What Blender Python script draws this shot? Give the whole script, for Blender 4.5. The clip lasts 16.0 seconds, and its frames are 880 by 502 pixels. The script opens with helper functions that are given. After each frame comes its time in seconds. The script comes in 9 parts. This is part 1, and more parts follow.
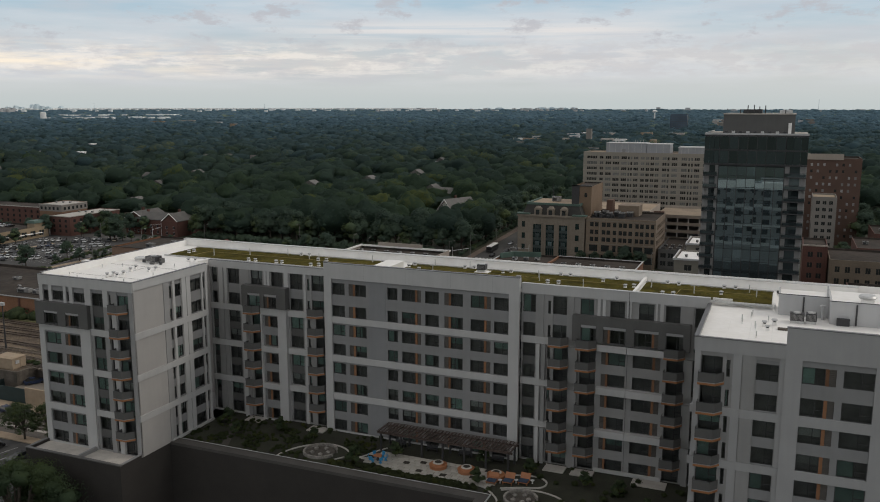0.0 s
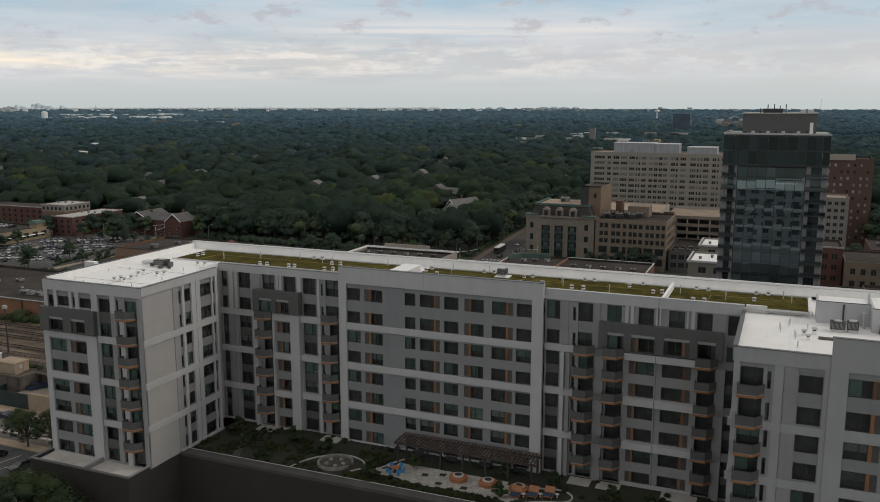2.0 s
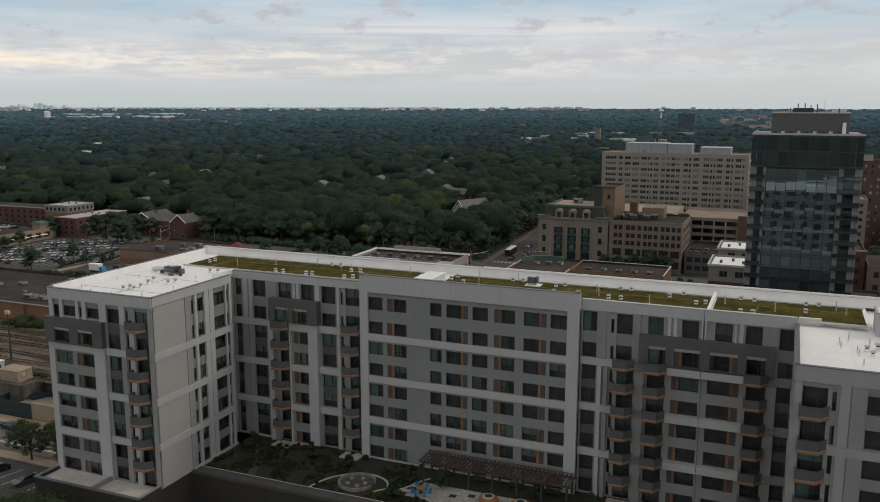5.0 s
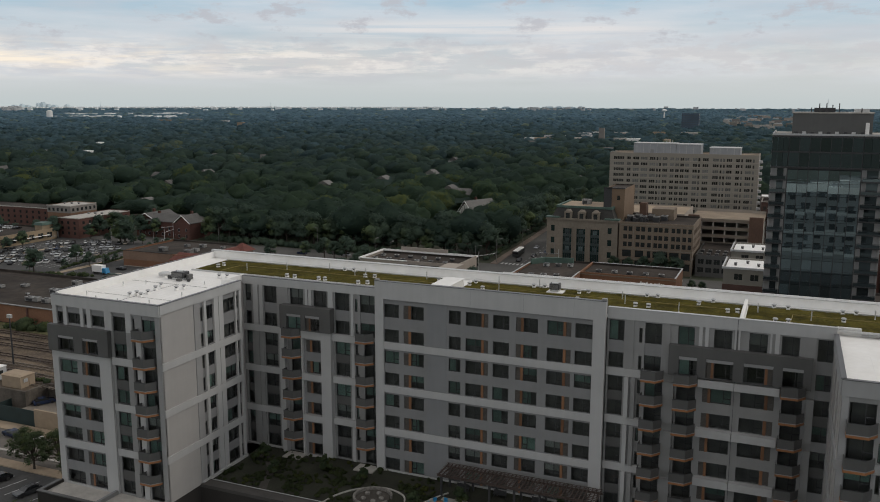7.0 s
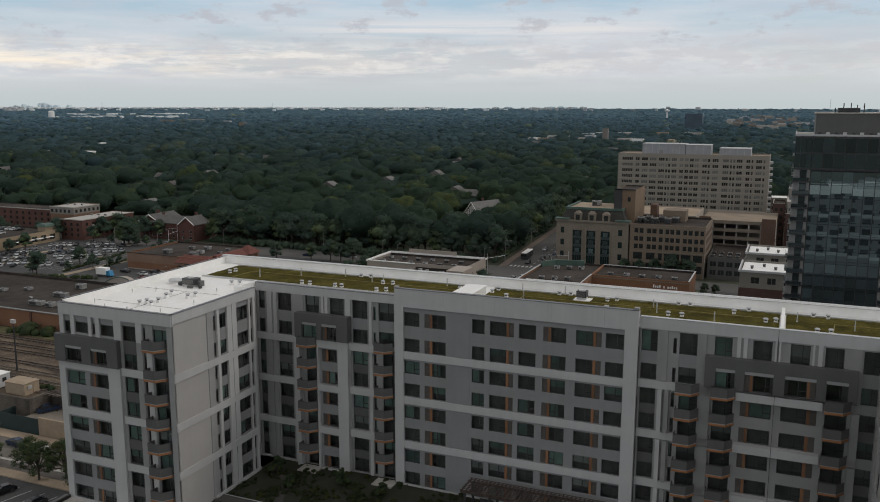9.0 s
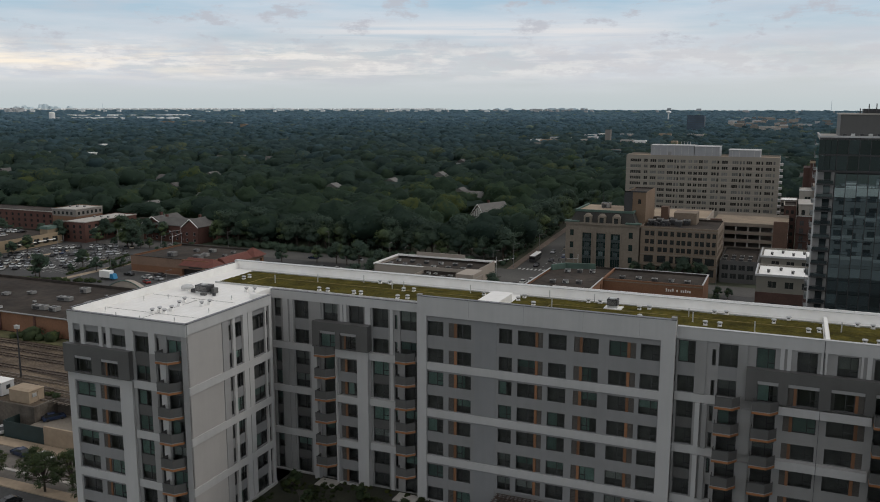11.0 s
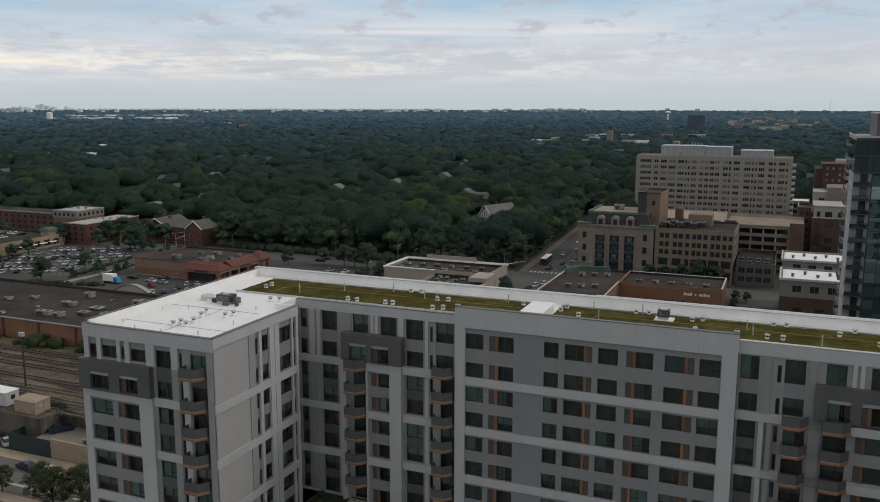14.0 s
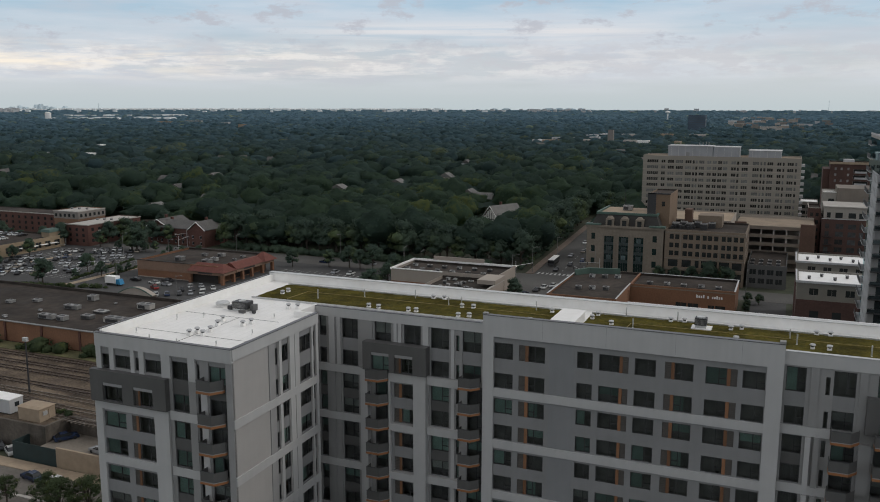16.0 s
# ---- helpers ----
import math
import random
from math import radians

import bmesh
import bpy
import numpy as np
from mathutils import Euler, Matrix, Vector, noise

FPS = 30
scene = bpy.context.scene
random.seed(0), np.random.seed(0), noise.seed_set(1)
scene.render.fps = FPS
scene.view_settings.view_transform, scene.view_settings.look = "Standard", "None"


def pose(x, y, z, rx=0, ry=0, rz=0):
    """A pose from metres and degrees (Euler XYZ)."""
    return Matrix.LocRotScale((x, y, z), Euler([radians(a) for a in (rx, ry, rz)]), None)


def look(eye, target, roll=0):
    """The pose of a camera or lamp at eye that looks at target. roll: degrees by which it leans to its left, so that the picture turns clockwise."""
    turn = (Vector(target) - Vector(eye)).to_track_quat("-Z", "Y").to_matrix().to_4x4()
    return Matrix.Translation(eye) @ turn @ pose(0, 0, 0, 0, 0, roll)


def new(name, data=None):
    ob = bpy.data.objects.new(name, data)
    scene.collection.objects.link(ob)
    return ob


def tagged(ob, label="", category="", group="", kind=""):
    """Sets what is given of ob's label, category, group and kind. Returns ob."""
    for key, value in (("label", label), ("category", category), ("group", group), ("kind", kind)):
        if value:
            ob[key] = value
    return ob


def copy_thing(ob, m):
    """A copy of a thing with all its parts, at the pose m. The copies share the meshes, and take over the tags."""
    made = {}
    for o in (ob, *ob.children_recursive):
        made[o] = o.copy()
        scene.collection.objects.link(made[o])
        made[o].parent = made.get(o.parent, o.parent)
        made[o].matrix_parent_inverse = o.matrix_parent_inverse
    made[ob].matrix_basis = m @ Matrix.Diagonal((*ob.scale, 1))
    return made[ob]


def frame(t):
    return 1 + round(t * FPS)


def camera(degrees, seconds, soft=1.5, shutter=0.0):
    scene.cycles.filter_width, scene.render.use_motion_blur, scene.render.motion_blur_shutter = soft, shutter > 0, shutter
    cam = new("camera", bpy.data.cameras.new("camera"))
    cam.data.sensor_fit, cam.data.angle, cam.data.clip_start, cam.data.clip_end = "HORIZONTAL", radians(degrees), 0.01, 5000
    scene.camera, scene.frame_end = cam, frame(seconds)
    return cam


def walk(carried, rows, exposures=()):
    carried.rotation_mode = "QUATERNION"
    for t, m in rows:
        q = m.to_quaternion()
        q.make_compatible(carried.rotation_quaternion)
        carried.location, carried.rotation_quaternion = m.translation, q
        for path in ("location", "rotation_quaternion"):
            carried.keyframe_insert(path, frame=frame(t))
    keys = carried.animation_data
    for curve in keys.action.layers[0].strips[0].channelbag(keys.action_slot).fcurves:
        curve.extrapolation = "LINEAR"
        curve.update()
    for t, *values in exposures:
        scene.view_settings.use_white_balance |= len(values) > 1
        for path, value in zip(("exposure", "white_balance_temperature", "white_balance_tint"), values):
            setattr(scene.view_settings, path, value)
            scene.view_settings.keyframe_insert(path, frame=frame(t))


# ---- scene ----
cam = camera(55.22, 16.0, soft=1.0)
PATH = [
    (0.0, 63.76, -111.33, 66.35, 80.17, -0.00, 22.41),
    (0.5, 62.69, -110.51, 66.30, 80.17, -0.01, 22.43),
    (1.0, 61.67, -109.75, 66.28, 80.17, -0.01, 22.45),
    (1.5, 60.60, -108.91, 66.23, 80.16, -0.02, 22.47),
    (2.0, 59.55, -108.13, 66.19, 80.15, -0.03, 22.48),
    (2.5, 58.53, -107.32, 66.15, 80.15, -0.03, 22.51),
    (3.0, 57.54, -106.54, 66.12, 80.17, -0.03, 22.53),
    (3.5, 56.55, -105.67, 66.09, 80.16, -0.04, 22.56),
    (4.0, 55.55, -104.83, 66.09, 80.15, -0.05, 22.58),
    (6.5, 50.91, -100.72, 66.03, 80.10, -0.06, 22.72),
    (7.0, 49.85, -99.89, 66.06, 80.10, -0.08, 22.75),
    (7.5, 48.79, -99.04, 66.05, 80.10, -0.09, 22.79),
    (8.0, 47.79, -98.35, 66.06, 80.10, -0.07, 22.81),
    (8.5, 46.68, -97.50, 66.03, 80.12, -0.06, 22.82),
    (9.0, 45.56, -96.73, 66.03, 80.12, -0.06, 22.84),
    (11.5, 39.82, -93.18, 65.84, 80.22, -0.08, 22.85),
    (12.0, 38.63, -92.50, 65.80, 80.21, -0.08, 22.81),
    (12.5, 37.39, -91.76, 65.73, 80.23, -0.10, 22.77),
    (13.0, 36.13, -91.02, 65.70, 80.23, -0.11, 22.74),
    (13.5, 35.02, -90.40, 65.68, 80.23, -0.09, 22.71),
    (14.0, 33.89, -89.73, 65.65, 80.23, -0.08, 22.68),
    (14.5, 32.70, -89.05, 65.65, 80.23, -0.09, 22.64),
    (15.0, 31.53, -88.33, 65.60, 80.22, -0.06, 22.62),
    (15.5, 30.40, -87.73, 65.59, 80.21, -0.07, 22.60),
    (16.0, 29.24, -87.09, 65.57, 80.22, -0.08, 22.57),
]
walk(cam, [(r[0], pose(*r[1:])) for r in PATH], [(0.0, 0.0, 6700, 10), (4.0, 0.0, 6700, 10), (8.0, 0.0, 6590, 10), (12.0, 0.0, 6460, 10), (16.0, 0.0, 6400, 10)])

# ---- sky and light ----
world = bpy.data.worlds.new("sky")
scene.world = world
world.use_nodes = True
wt = world.node_tree
wt.nodes.clear()


def wnode(kind, **props):
    n = wt.nodes.new(kind)
    for k, v in props.items():
        if k == "operation":
            n.operation = v
        elif k == "sky_type":
            n.sky_type = v
        elif k == "blend_type":
            n.blend_type = v
    return n


def wmath(op, a, b=None):
    n = wt.nodes.new("ShaderNodeMath")
    n.operation = op
    for i, v in enumerate((a, b)):
        if v is None:
            continue
        if isinstance(v, (int, float)):
            n.inputs[i].default_value = v
        else:
            wt.links.new(v, n.inputs[i])
    return n.outputs[0]


def wramp(fac, stops):
    n = wt.nodes.new("ShaderNodeValToRGB")
    el = n.color_ramp.elements
    while len(el) < len(stops):
        el.new(0.5)
    for e, (p, c) in zip(el, stops):
        e.position, e.color = p, (*c, 1)
    wt.links.new(fac, n.inputs[0])
    return n.outputs[0]


def wmix(fac, a, b, blend="MIX"):
    n = wt.nodes.new("ShaderNodeMixRGB")
    n.blend_type = blend
    for i, v in enumerate((fac, a, b)):
        if isinstance(v, (int, float)):
            n.inputs[i].default_value = v
        elif isinstance(v, tuple):
            n.inputs[i].default_value = (*v, 1)
        else:
            wt.links.new(v, n.inputs[i])
    return n.outputs[0]


SUN_AZ, SUN_EL = 62.0, 38.0      # compass degrees from +y towards +x, and height
coord = wt.nodes.new("ShaderNodeTexCoord")
xyz = wt.nodes.new("ShaderNodeSeparateXYZ")
wt.links.new(coord.outputs["Generated"], xyz.inputs[0])
dx, dy, dz = xyz.outputs
up = wmath("MAXIMUM", dz, 0.0)
az = wmath("ARCTAN2", dx, dy)


def clouds(su, sv, detail, rough, shift, distort=0.0):
    """Cloud noise over azimuth and height, drawn out sideways as low clouds look."""
    c = wt.nodes.new("ShaderNodeCombineXYZ")
    wt.links.new(wmath("ADD", wmath("MULTIPLY", az, su), shift[0]), c.inputs[0])
    wt.links.new(wmath("ADD", wmath("MULTIPLY", up, sv), shift[1]), c.inputs[1])
    n = wt.nodes.new("ShaderNodeTexNoise")
    n.inputs["Scale"].default_value, n.inputs["Detail"].default_value = 1.0, detail
    n.inputs["Roughness"].default_value, n.inputs["Distortion"].default_value = rough, distort
    wt.links.new(c.outputs[0], n.inputs["Vector"])
    return n.outputs[0]


def between(value, a, b, c, d):
    """1 between b and c, falling to 0 at a and d."""
    return wramp(value, [(a, (0, 0, 0)), (b, (1, 1, 1)), (c, (1, 1, 1)), (d, (0, 0, 0))])


sky = wnode("ShaderNodeTexSky", sky_type="NISHITA")
sky.sun_disc = False
sky.sun_elevation, sky.sun_rotation = radians(SUN_EL), radians(SUN_AZ)
sky.dust_density = 2.0
blue = wmix(1.0, sky.outputs[0], (0.055, 0.06, 0.064), "MULTIPLY")
haze = wramp(up, [(0.0, (0.60, 0.67, 0.69)), (0.018, (0.64, 0.69, 0.71)), (0.05, (0.64, 0.67, 0.70)), (0.085, (0.53, 0.645, 0.735)), (0.13, (0.42, 0.615, 0.775)), (0.24, (0.63, 0.632, 0.635))])
c0 = wmix(0.85, blue, haze)
high = between(up, 0.012, 0.03, 0.20, 0.45)
# broad veils, grey shelves, bright rims, then small dark puffs
veil = wramp(clouds(3.2, 26, 6, 0.55, (4.1, 2.2)), [(0.42, (0, 0, 0)), (0.6, (1, 1, 1))])
c1 = wmix(wmath("MULTIPLY", wmath("MULTIPLY", veil, high), 0.55), c0, (0.70, 0.73, 0.78))
shelf = wramp(clouds(5.0, 34, 9, 0.6, (9.6, 1.3), 0.2), [(0.50, (0, 0, 0)), (0.64, (1, 1, 1))])
c2 = wmix(wmath("MULTIPLY", wmath("MULTIPLY", shelf, high), 0.42), c1, (0.57, 0.585, 0.64))
rim = wramp(clouds(9.0, 62, 12, 0.65, (2.7, 5.4), 0.2), [(0.46, (0, 0, 0)), (0.57, (1, 1, 1))])
lowband = between(up, 0.026, 0.038, 0.060, 0.076)
warmside = wramp(wmath("MULTIPLY", az, -1.0), [(0.02, (0.25, 0.25, 0.25)), (0.6, (1, 1, 1))])
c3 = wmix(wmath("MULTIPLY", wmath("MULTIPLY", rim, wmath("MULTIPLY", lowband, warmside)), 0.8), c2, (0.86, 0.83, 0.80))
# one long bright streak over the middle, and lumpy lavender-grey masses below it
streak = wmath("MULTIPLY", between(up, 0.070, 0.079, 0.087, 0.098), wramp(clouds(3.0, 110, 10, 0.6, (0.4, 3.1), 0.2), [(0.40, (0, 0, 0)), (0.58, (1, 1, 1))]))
c3 = wmix(wmath("MULTIPLY", wmath("MULTIPLY", streak, between(wmath("MULTIPLY", az, -1.0), 0.08, 0.22, 0.46, 0.62)), 0.75), c3, (0.80, 0.775, 0.77))
mass = wramp(clouds(24, 64, 12, 0.66, (7.3, 1.9), 0.0), [(0.47, (0, 0, 0)), (0.56, (1, 1, 1))])
c3 = wmix(wmath("MULTIPLY", wmath("MULTIPLY", mass, between(up, 0.028, 0.038, 0.062, 0.080)), 0.6), c3, (0.585, 0.59, 0.62))
puff = wramp(clouds(15, 38, 12, 0.66, (3.1, 8.8), 0.0), [(0.545, (0, 0, 0)), (0.62, (1, 1, 1))])
c4 = wmix(wmath("MULTIPLY", wmath("MULTIPLY", puff, between(up, 0.06, 0.075, 0.20, 0.45)), 0.72), c3, (0.49, 0.50, 0.55))
# a pale yellow break low in the west
westness = wramp(wmath("ADD", wmath("MULTIPLY", az, -1.0), 0.0), [(0.45, (0, 0, 0)), (0.82, (1, 1, 1))])
glow = wmath("MULTIPLY", wmath("MULTIPLY", westness, between(up, 0.026, 0.04, 0.055, 0.07)), wramp(clouds(6, 60, 9, 0.6, (1.2, 0.7), 0.3), [(0.44, (0, 0, 0)), (0.6, (1, 1, 1))]))
c5 = wmix(wmath("MULTIPLY", glow, 0.9), c4, (1.0, 0.90, 0.76))
bg = wt.nodes.new("ShaderNodeBackground")
bg.inputs[1].default_value = 1.0
wt.links.new(c5, bg.inputs[0])
wout = wt.nodes.new("ShaderNodeOutputWorld")
wt.links.new(bg.outputs[0], wout.inputs[0])

sun = new("sun", bpy.data.lights.new("sun", "SUN"))
sun.data.energy, sun.data.angle, sun.data.color = 0.7, radians(14), (1.0, 0.95, 0.88)
sdir = Vector((math.sin(radians(SUN_AZ)) * math.cos(radians(SUN_EL)), math.cos(radians(SUN_AZ)) * math.cos(radians(SUN_EL)), math.sin(radians(SUN_EL))))
sun.matrix_world = look(sdir * 100, (0, 0, 0))

# ---- materials ----
def material(name, color, rough=0.7, metal=0.0, vary=0.15, scale=0.6, grain=0.0, grain_scale=20.0, bump=0.0, tint=None, per_object=0.0, spec=0.5, streak=0.0):
    """Principled surface with two scales of colour variation, optional streaks, relief and a per-object shift."""
    m = bpy.data.materials.new(name)
    m.use_nodes = True
    t = m.node_tree
    b = t.nodes["Principled BSDF"]
    b.inputs["Roughness"].default_value, b.inputs["Metallic"].default_value = rough, metal
    b.inputs["Specular IOR Level"].default_value = spec
    co = t.nodes.new("ShaderNodeTexCoord").outputs["Object"]

    def noise_of(sc, detail, vec):
        n = t.nodes.new("ShaderNodeTexNoise")
        n.inputs["Scale"].default_value, n.inputs["Detail"].default_value = sc, detail
        t.links.new(vec, n.inputs["Vector"])
        return n.outputs[0]

    def span(value, lo, hi):
        n = t.nodes.new("ShaderNodeMapRange")
        n.inputs["From Min"].default_value, n.inputs["From Max"].default_value = 0.3, 0.7
        n.inputs["To Min"].default_value, n.inputs["To Max"].default_value = lo, hi
        t.links.new(value, n.inputs[0])
        return n.outputs[0]

    def times(a, bb):
        n = t.nodes.new("ShaderNodeMath")
        n.operation = "MULTIPLY"
        t.links.new(a, n.inputs[0])
        t.links.new(bb, n.inputs[1])
        return n.outputs[0]

    value = span(noise_of(scale, 5, co), 1 - vary, 1 + vary)
    if grain:
        value = times(value, span(noise_of(grain_scale, 3, co), 1 - grain, 1 + grain))
    if streak:
        mp = t.nodes.new("ShaderNodeMapping")
        mp.inputs["Scale"].default_value = (1.6, 1.6, 0.12)
        t.links.new(co, mp.inputs[0])
        value = times(value, span(noise_of(1.0, 4, mp.outputs[0]), 1 - streak, 1 + streak))
    if per_object:
        r = t.nodes.new("ShaderNodeObjectInfo").outputs["Random"]
        n = t.nodes.new("ShaderNodeMapRange")
        n.inputs["To Min"].default_value, n.inputs["To Max"].default_value = 1 - per_object, 1 + per_object
        t.links.new(r, n.inputs[0])
        value = times(value, n.outputs[0])
    mix = t.nodes.new("ShaderNodeMixRGB")
    mix.blend_type, mix.inputs[0].default_value = "MULTIPLY", 1.0
    mix.inputs[1].default_value = (*color, 1)
    if tint:
        tm = t.nodes.new("ShaderNodeMixRGB")
        tm.inputs[1].default_value, tm.inputs[2].default_value = (*color, 1), (*tint, 1)
        t.links.new(span(noise_of(scale * 2.3, 4, co), 0, 1), tm.inputs[0])
        t.links.new(tm.outputs[0], mix.inputs[1])
    t.links.new(value, mix.inputs[2])
    t.links.new(mix.outputs[0], b.inputs["Base Color"])
    if bump:
        bp = t.nodes.new("ShaderNodeBump")
        bp.inputs["Strength"].default_value, bp.inputs["Distance"].default_value = bump, 0.05
        t.links.new(noise_of(grain_scale, 3, co), bp.inputs["Height"])
        t.links.new(bp.outputs[0], b.inputs["Normal"])
    return m


def leafy(name, dark, light, scale=0.25):
    """Foliage: colour shifts from clump to clump and from crown to crown."""
    m = bpy.data.materials.new(name)
    m.use_nodes = True
    t = m.node_tree
    b = t.nodes["Principled BSDF"]
    b.inputs["Roughness"].default_value, b.inputs["Specular IOR Level"].default_value = 0.8, 0.15
    geo = t.nodes.new("ShaderNodeNewGeometry")
    co = t.nodes.new("ShaderNodeTexCoord").outputs["Object"]
    n = t.nodes.new("ShaderNodeTexNoise")
    n.inputs["Scale"].default_value, n.inputs["Detail"].default_value = scale, 4
    t.links.new(co, n.inputs["Vector"])
    big = t.nodes.new("ShaderNodeTexNoise")
    big.inputs["Scale"].default_value, big.inputs["Detail"].default_value = scale * 0.22, 2
    t.links.new(co, big.inputs["Vector"])
    add = t.nodes.new("ShaderNodeMath")
    add.operation = "MULTIPLY_ADD"
    t.links.new(geo.outputs["Random Per Island"], add.inputs[0])
    add.inputs[1].default_value = 0.12
    t.links.new(n.outputs[0], add.inputs[2])
    add2 = t.nodes.new("ShaderNodeMath")
    add2.operation = "ADD"
    t.links.new(add.outputs[0], add2.inputs[0])
    t.links.new(big.outputs[0], add2.inputs[1])
    r = t.nodes.new("ShaderNodeMapRange")
    r.inputs["From Min"].default_value, r.inputs["From Max"].default_value = 0.80, 1.26
    t.links.new(add2.outputs[0], r.inputs[0])
    mx = t.nodes.new("ShaderNodeMixRGB")
    mx.inputs[1].default_value, mx.inputs[2].default_value = (*dark, 1), (*light, 1)
    t.links.new(r.outputs[0], mx.inputs[0])
    hue = t.nodes.new("ShaderNodeTexNoise")
    hue.inputs["Scale"].default_value, hue.inputs["Detail"].default_value = scale * 0.55, 1
    off = t.nodes.new("ShaderNodeVectorMath")
    off.inputs[1].default_value = (31.7, 12.4, 5.5)
    t.links.new(co, off.inputs[0])
    t.links.new(off.outputs[0], hue.inputs["Vector"])
    hr = t.nodes.new("ShaderNodeMapRange")
    hr.inputs["From Min"].default_value, hr.inputs["From Max"].default_value = 0.55, 0.70
    hr.inputs["To Max"].default_value = 0.75
    t.links.new(hue.outputs[0], hr.inputs[0])
    yl = t.nodes.new("ShaderNodeMixRGB")
    yl.inputs[2].default_value = (light[0] * 1.4, light[1] * 1.26, light[2] * 0.8, 1)
    t.links.new(hr.outputs[0], yl.inputs[0])
    t.links.new(mx.outputs[0], yl.inputs[1])
    t.links.new(yl.outputs[0], b.inputs["Base Color"])
    thin = t.nodes.new("ShaderNodeBsdfTranslucent")
    t.links.new(yl.outputs[0], thin.inputs[0])
    both = t.nodes.new("ShaderNodeMixShader")
    both.inputs[0].default_value = 0.42
    t.links.new(b.outputs[0], both.inputs[1])
    t.links.new(thin.outputs[0], both.inputs[2])
    t.links.new(both.outputs[0], t.nodes["Material Output"].inputs[0])
    fine = t.nodes.new("ShaderNodeTexNoise")
    fine.inputs["Scale"].default_value, fine.inputs["Detail"].default_value = scale * 5, 3
    t.links.new(co, fine.inputs["Vector"])
    bp = t.nodes.new("ShaderNodeBump")
    bp.inputs["Strength"].default_value, bp.inputs["Distance"].default_value = 0.5, 0.08 / scale
    t.links.new(fine.outputs[0], bp.inputs["Height"])
    t.links.new(bp.outputs[0], b.inputs["Normal"])
    return m


def canopy(name, dark, light, scale=0.35, relief=0.35):
    """Crowns of the woods: each crown has its own tone of green, mottled by clumps of leaves."""
    m = bpy.data.materials.new(name)
    m.use_nodes = True
    t = m.node_tree
    b = t.nodes["Principled BSDF"]
    b.inputs["Roughness"].default_value, b.inputs["Specular IOR Level"].default_value = 0.85, 0.1
    co = t.nodes.new("ShaderNodeTexCoord").outputs["Object"]
    tone = t.nodes.new("ShaderNodeAttribute")
    tone.attribute_name = "tone"
    mottle = t.nodes.new("ShaderNodeTexNoise")
    mottle.inputs["Scale"].default_value, mottle.inputs["Detail"].default_value = scale, 4
    t.links.new(co, mottle.inputs["Vector"])
    stand = t.nodes.new("ShaderNodeTexNoise")
    stand.inputs["Scale"].default_value, stand.inputs["Detail"].default_value = 0.009, 3
    t.links.new(co, stand.inputs["Vector"])

    def mad(x, k, y):
        n = t.nodes.new("ShaderNodeMath")
        n.operation = "MULTIPLY_ADD"
        t.links.new(x, n.inputs[0])
        n.inputs[1].default_value = k
        if isinstance(y, float):
            n.inputs[2].default_value = y
        else:
            t.links.new(y, n.inputs[2])
        return n.outputs[0]

    mix = mad(tone.outputs["Fac"], 0.62, mad(mottle.outputs[0], 0.75, mad(stand.outputs[0], 1.1, -0.72)))
    lr = t.nodes.new("ShaderNodeValToRGB")
    el = lr.color_ramp.elements
    while len(el) < 4:
        el.new(0.5)
    mid = [(p + q) / 2 for p, q in zip(dark, light)]
    gold = (light[0] * 1.75, light[1] * 1.35, light[2] * 0.85)
    for e, (p, c) in zip(el, ((0.0, dark), (0.45, mid), (0.82, light), (1.0, gold))):
        e.position, e.color = p, (*c, 1)
    t.links.new(mix, lr.inputs[0])
    t.links.new(lr.outputs[0], b.inputs["Base Color"])
    thin = t.nodes.new("ShaderNodeBsdfTranslucent")
    t.links.new(lr.outputs[0], thin.inputs[0])
    both = t.nodes.new("ShaderNodeMixShader")
    both.inputs[0].default_value = 0.58
    t.links.new(b.outputs[0], both.inputs[1])
    t.links.new(thin.outputs[0], both.inputs[2])
    t.links.new(both.outputs[0], t.nodes["Material Output"].inputs[0])
    bp = t.nodes.new("ShaderNodeBump")
    bp.inputs["Strength"].default_value, bp.inputs["Distance"].default_value = relief, 1.0
    t.links.new(mottle.outputs[0], bp.inputs["Height"])
    t.links.new(bp.outputs[0], b.inputs["Normal"])
    return m


def glass(name, clear, tint=(0.60, 0.62, 0.61), rough=0.02):
    """Thin pane: what lies behind, tinted, under a Fresnel gloss."""
    m = bpy.data.materials.new(name)
    m.use_nodes = True
    t = m.node_tree
    t.nodes.clear()
    f = t.nodes.new("ShaderNodeFresnel")
    f.inputs[0].default_value = 1.6
    tr = t.nodes.new("ShaderNodeBsdfTransparent")
    tr.inputs[0].default_value = (*[c * clear for c in tint], 1)
    gl = t.nodes.new("ShaderNodeBsdfGlossy")
    gl.inputs["Roughness"].default_value = rough
    gl.inputs["Color"].default_value = (0.8, 0.84, 0.86, 1)
    mx = t.nodes.new("ShaderNodeMixShader")
    t.links.new(f.outputs[0], mx.inputs[0])
    t.links.new(tr.outputs[0], mx.inputs[1])
    t.links.new(gl.outputs[0], mx.inputs[2])
    o = t.nodes.new("ShaderNodeOutputMaterial")
    t.links.new(mx.outputs[0], o.inputs[0])
    return m


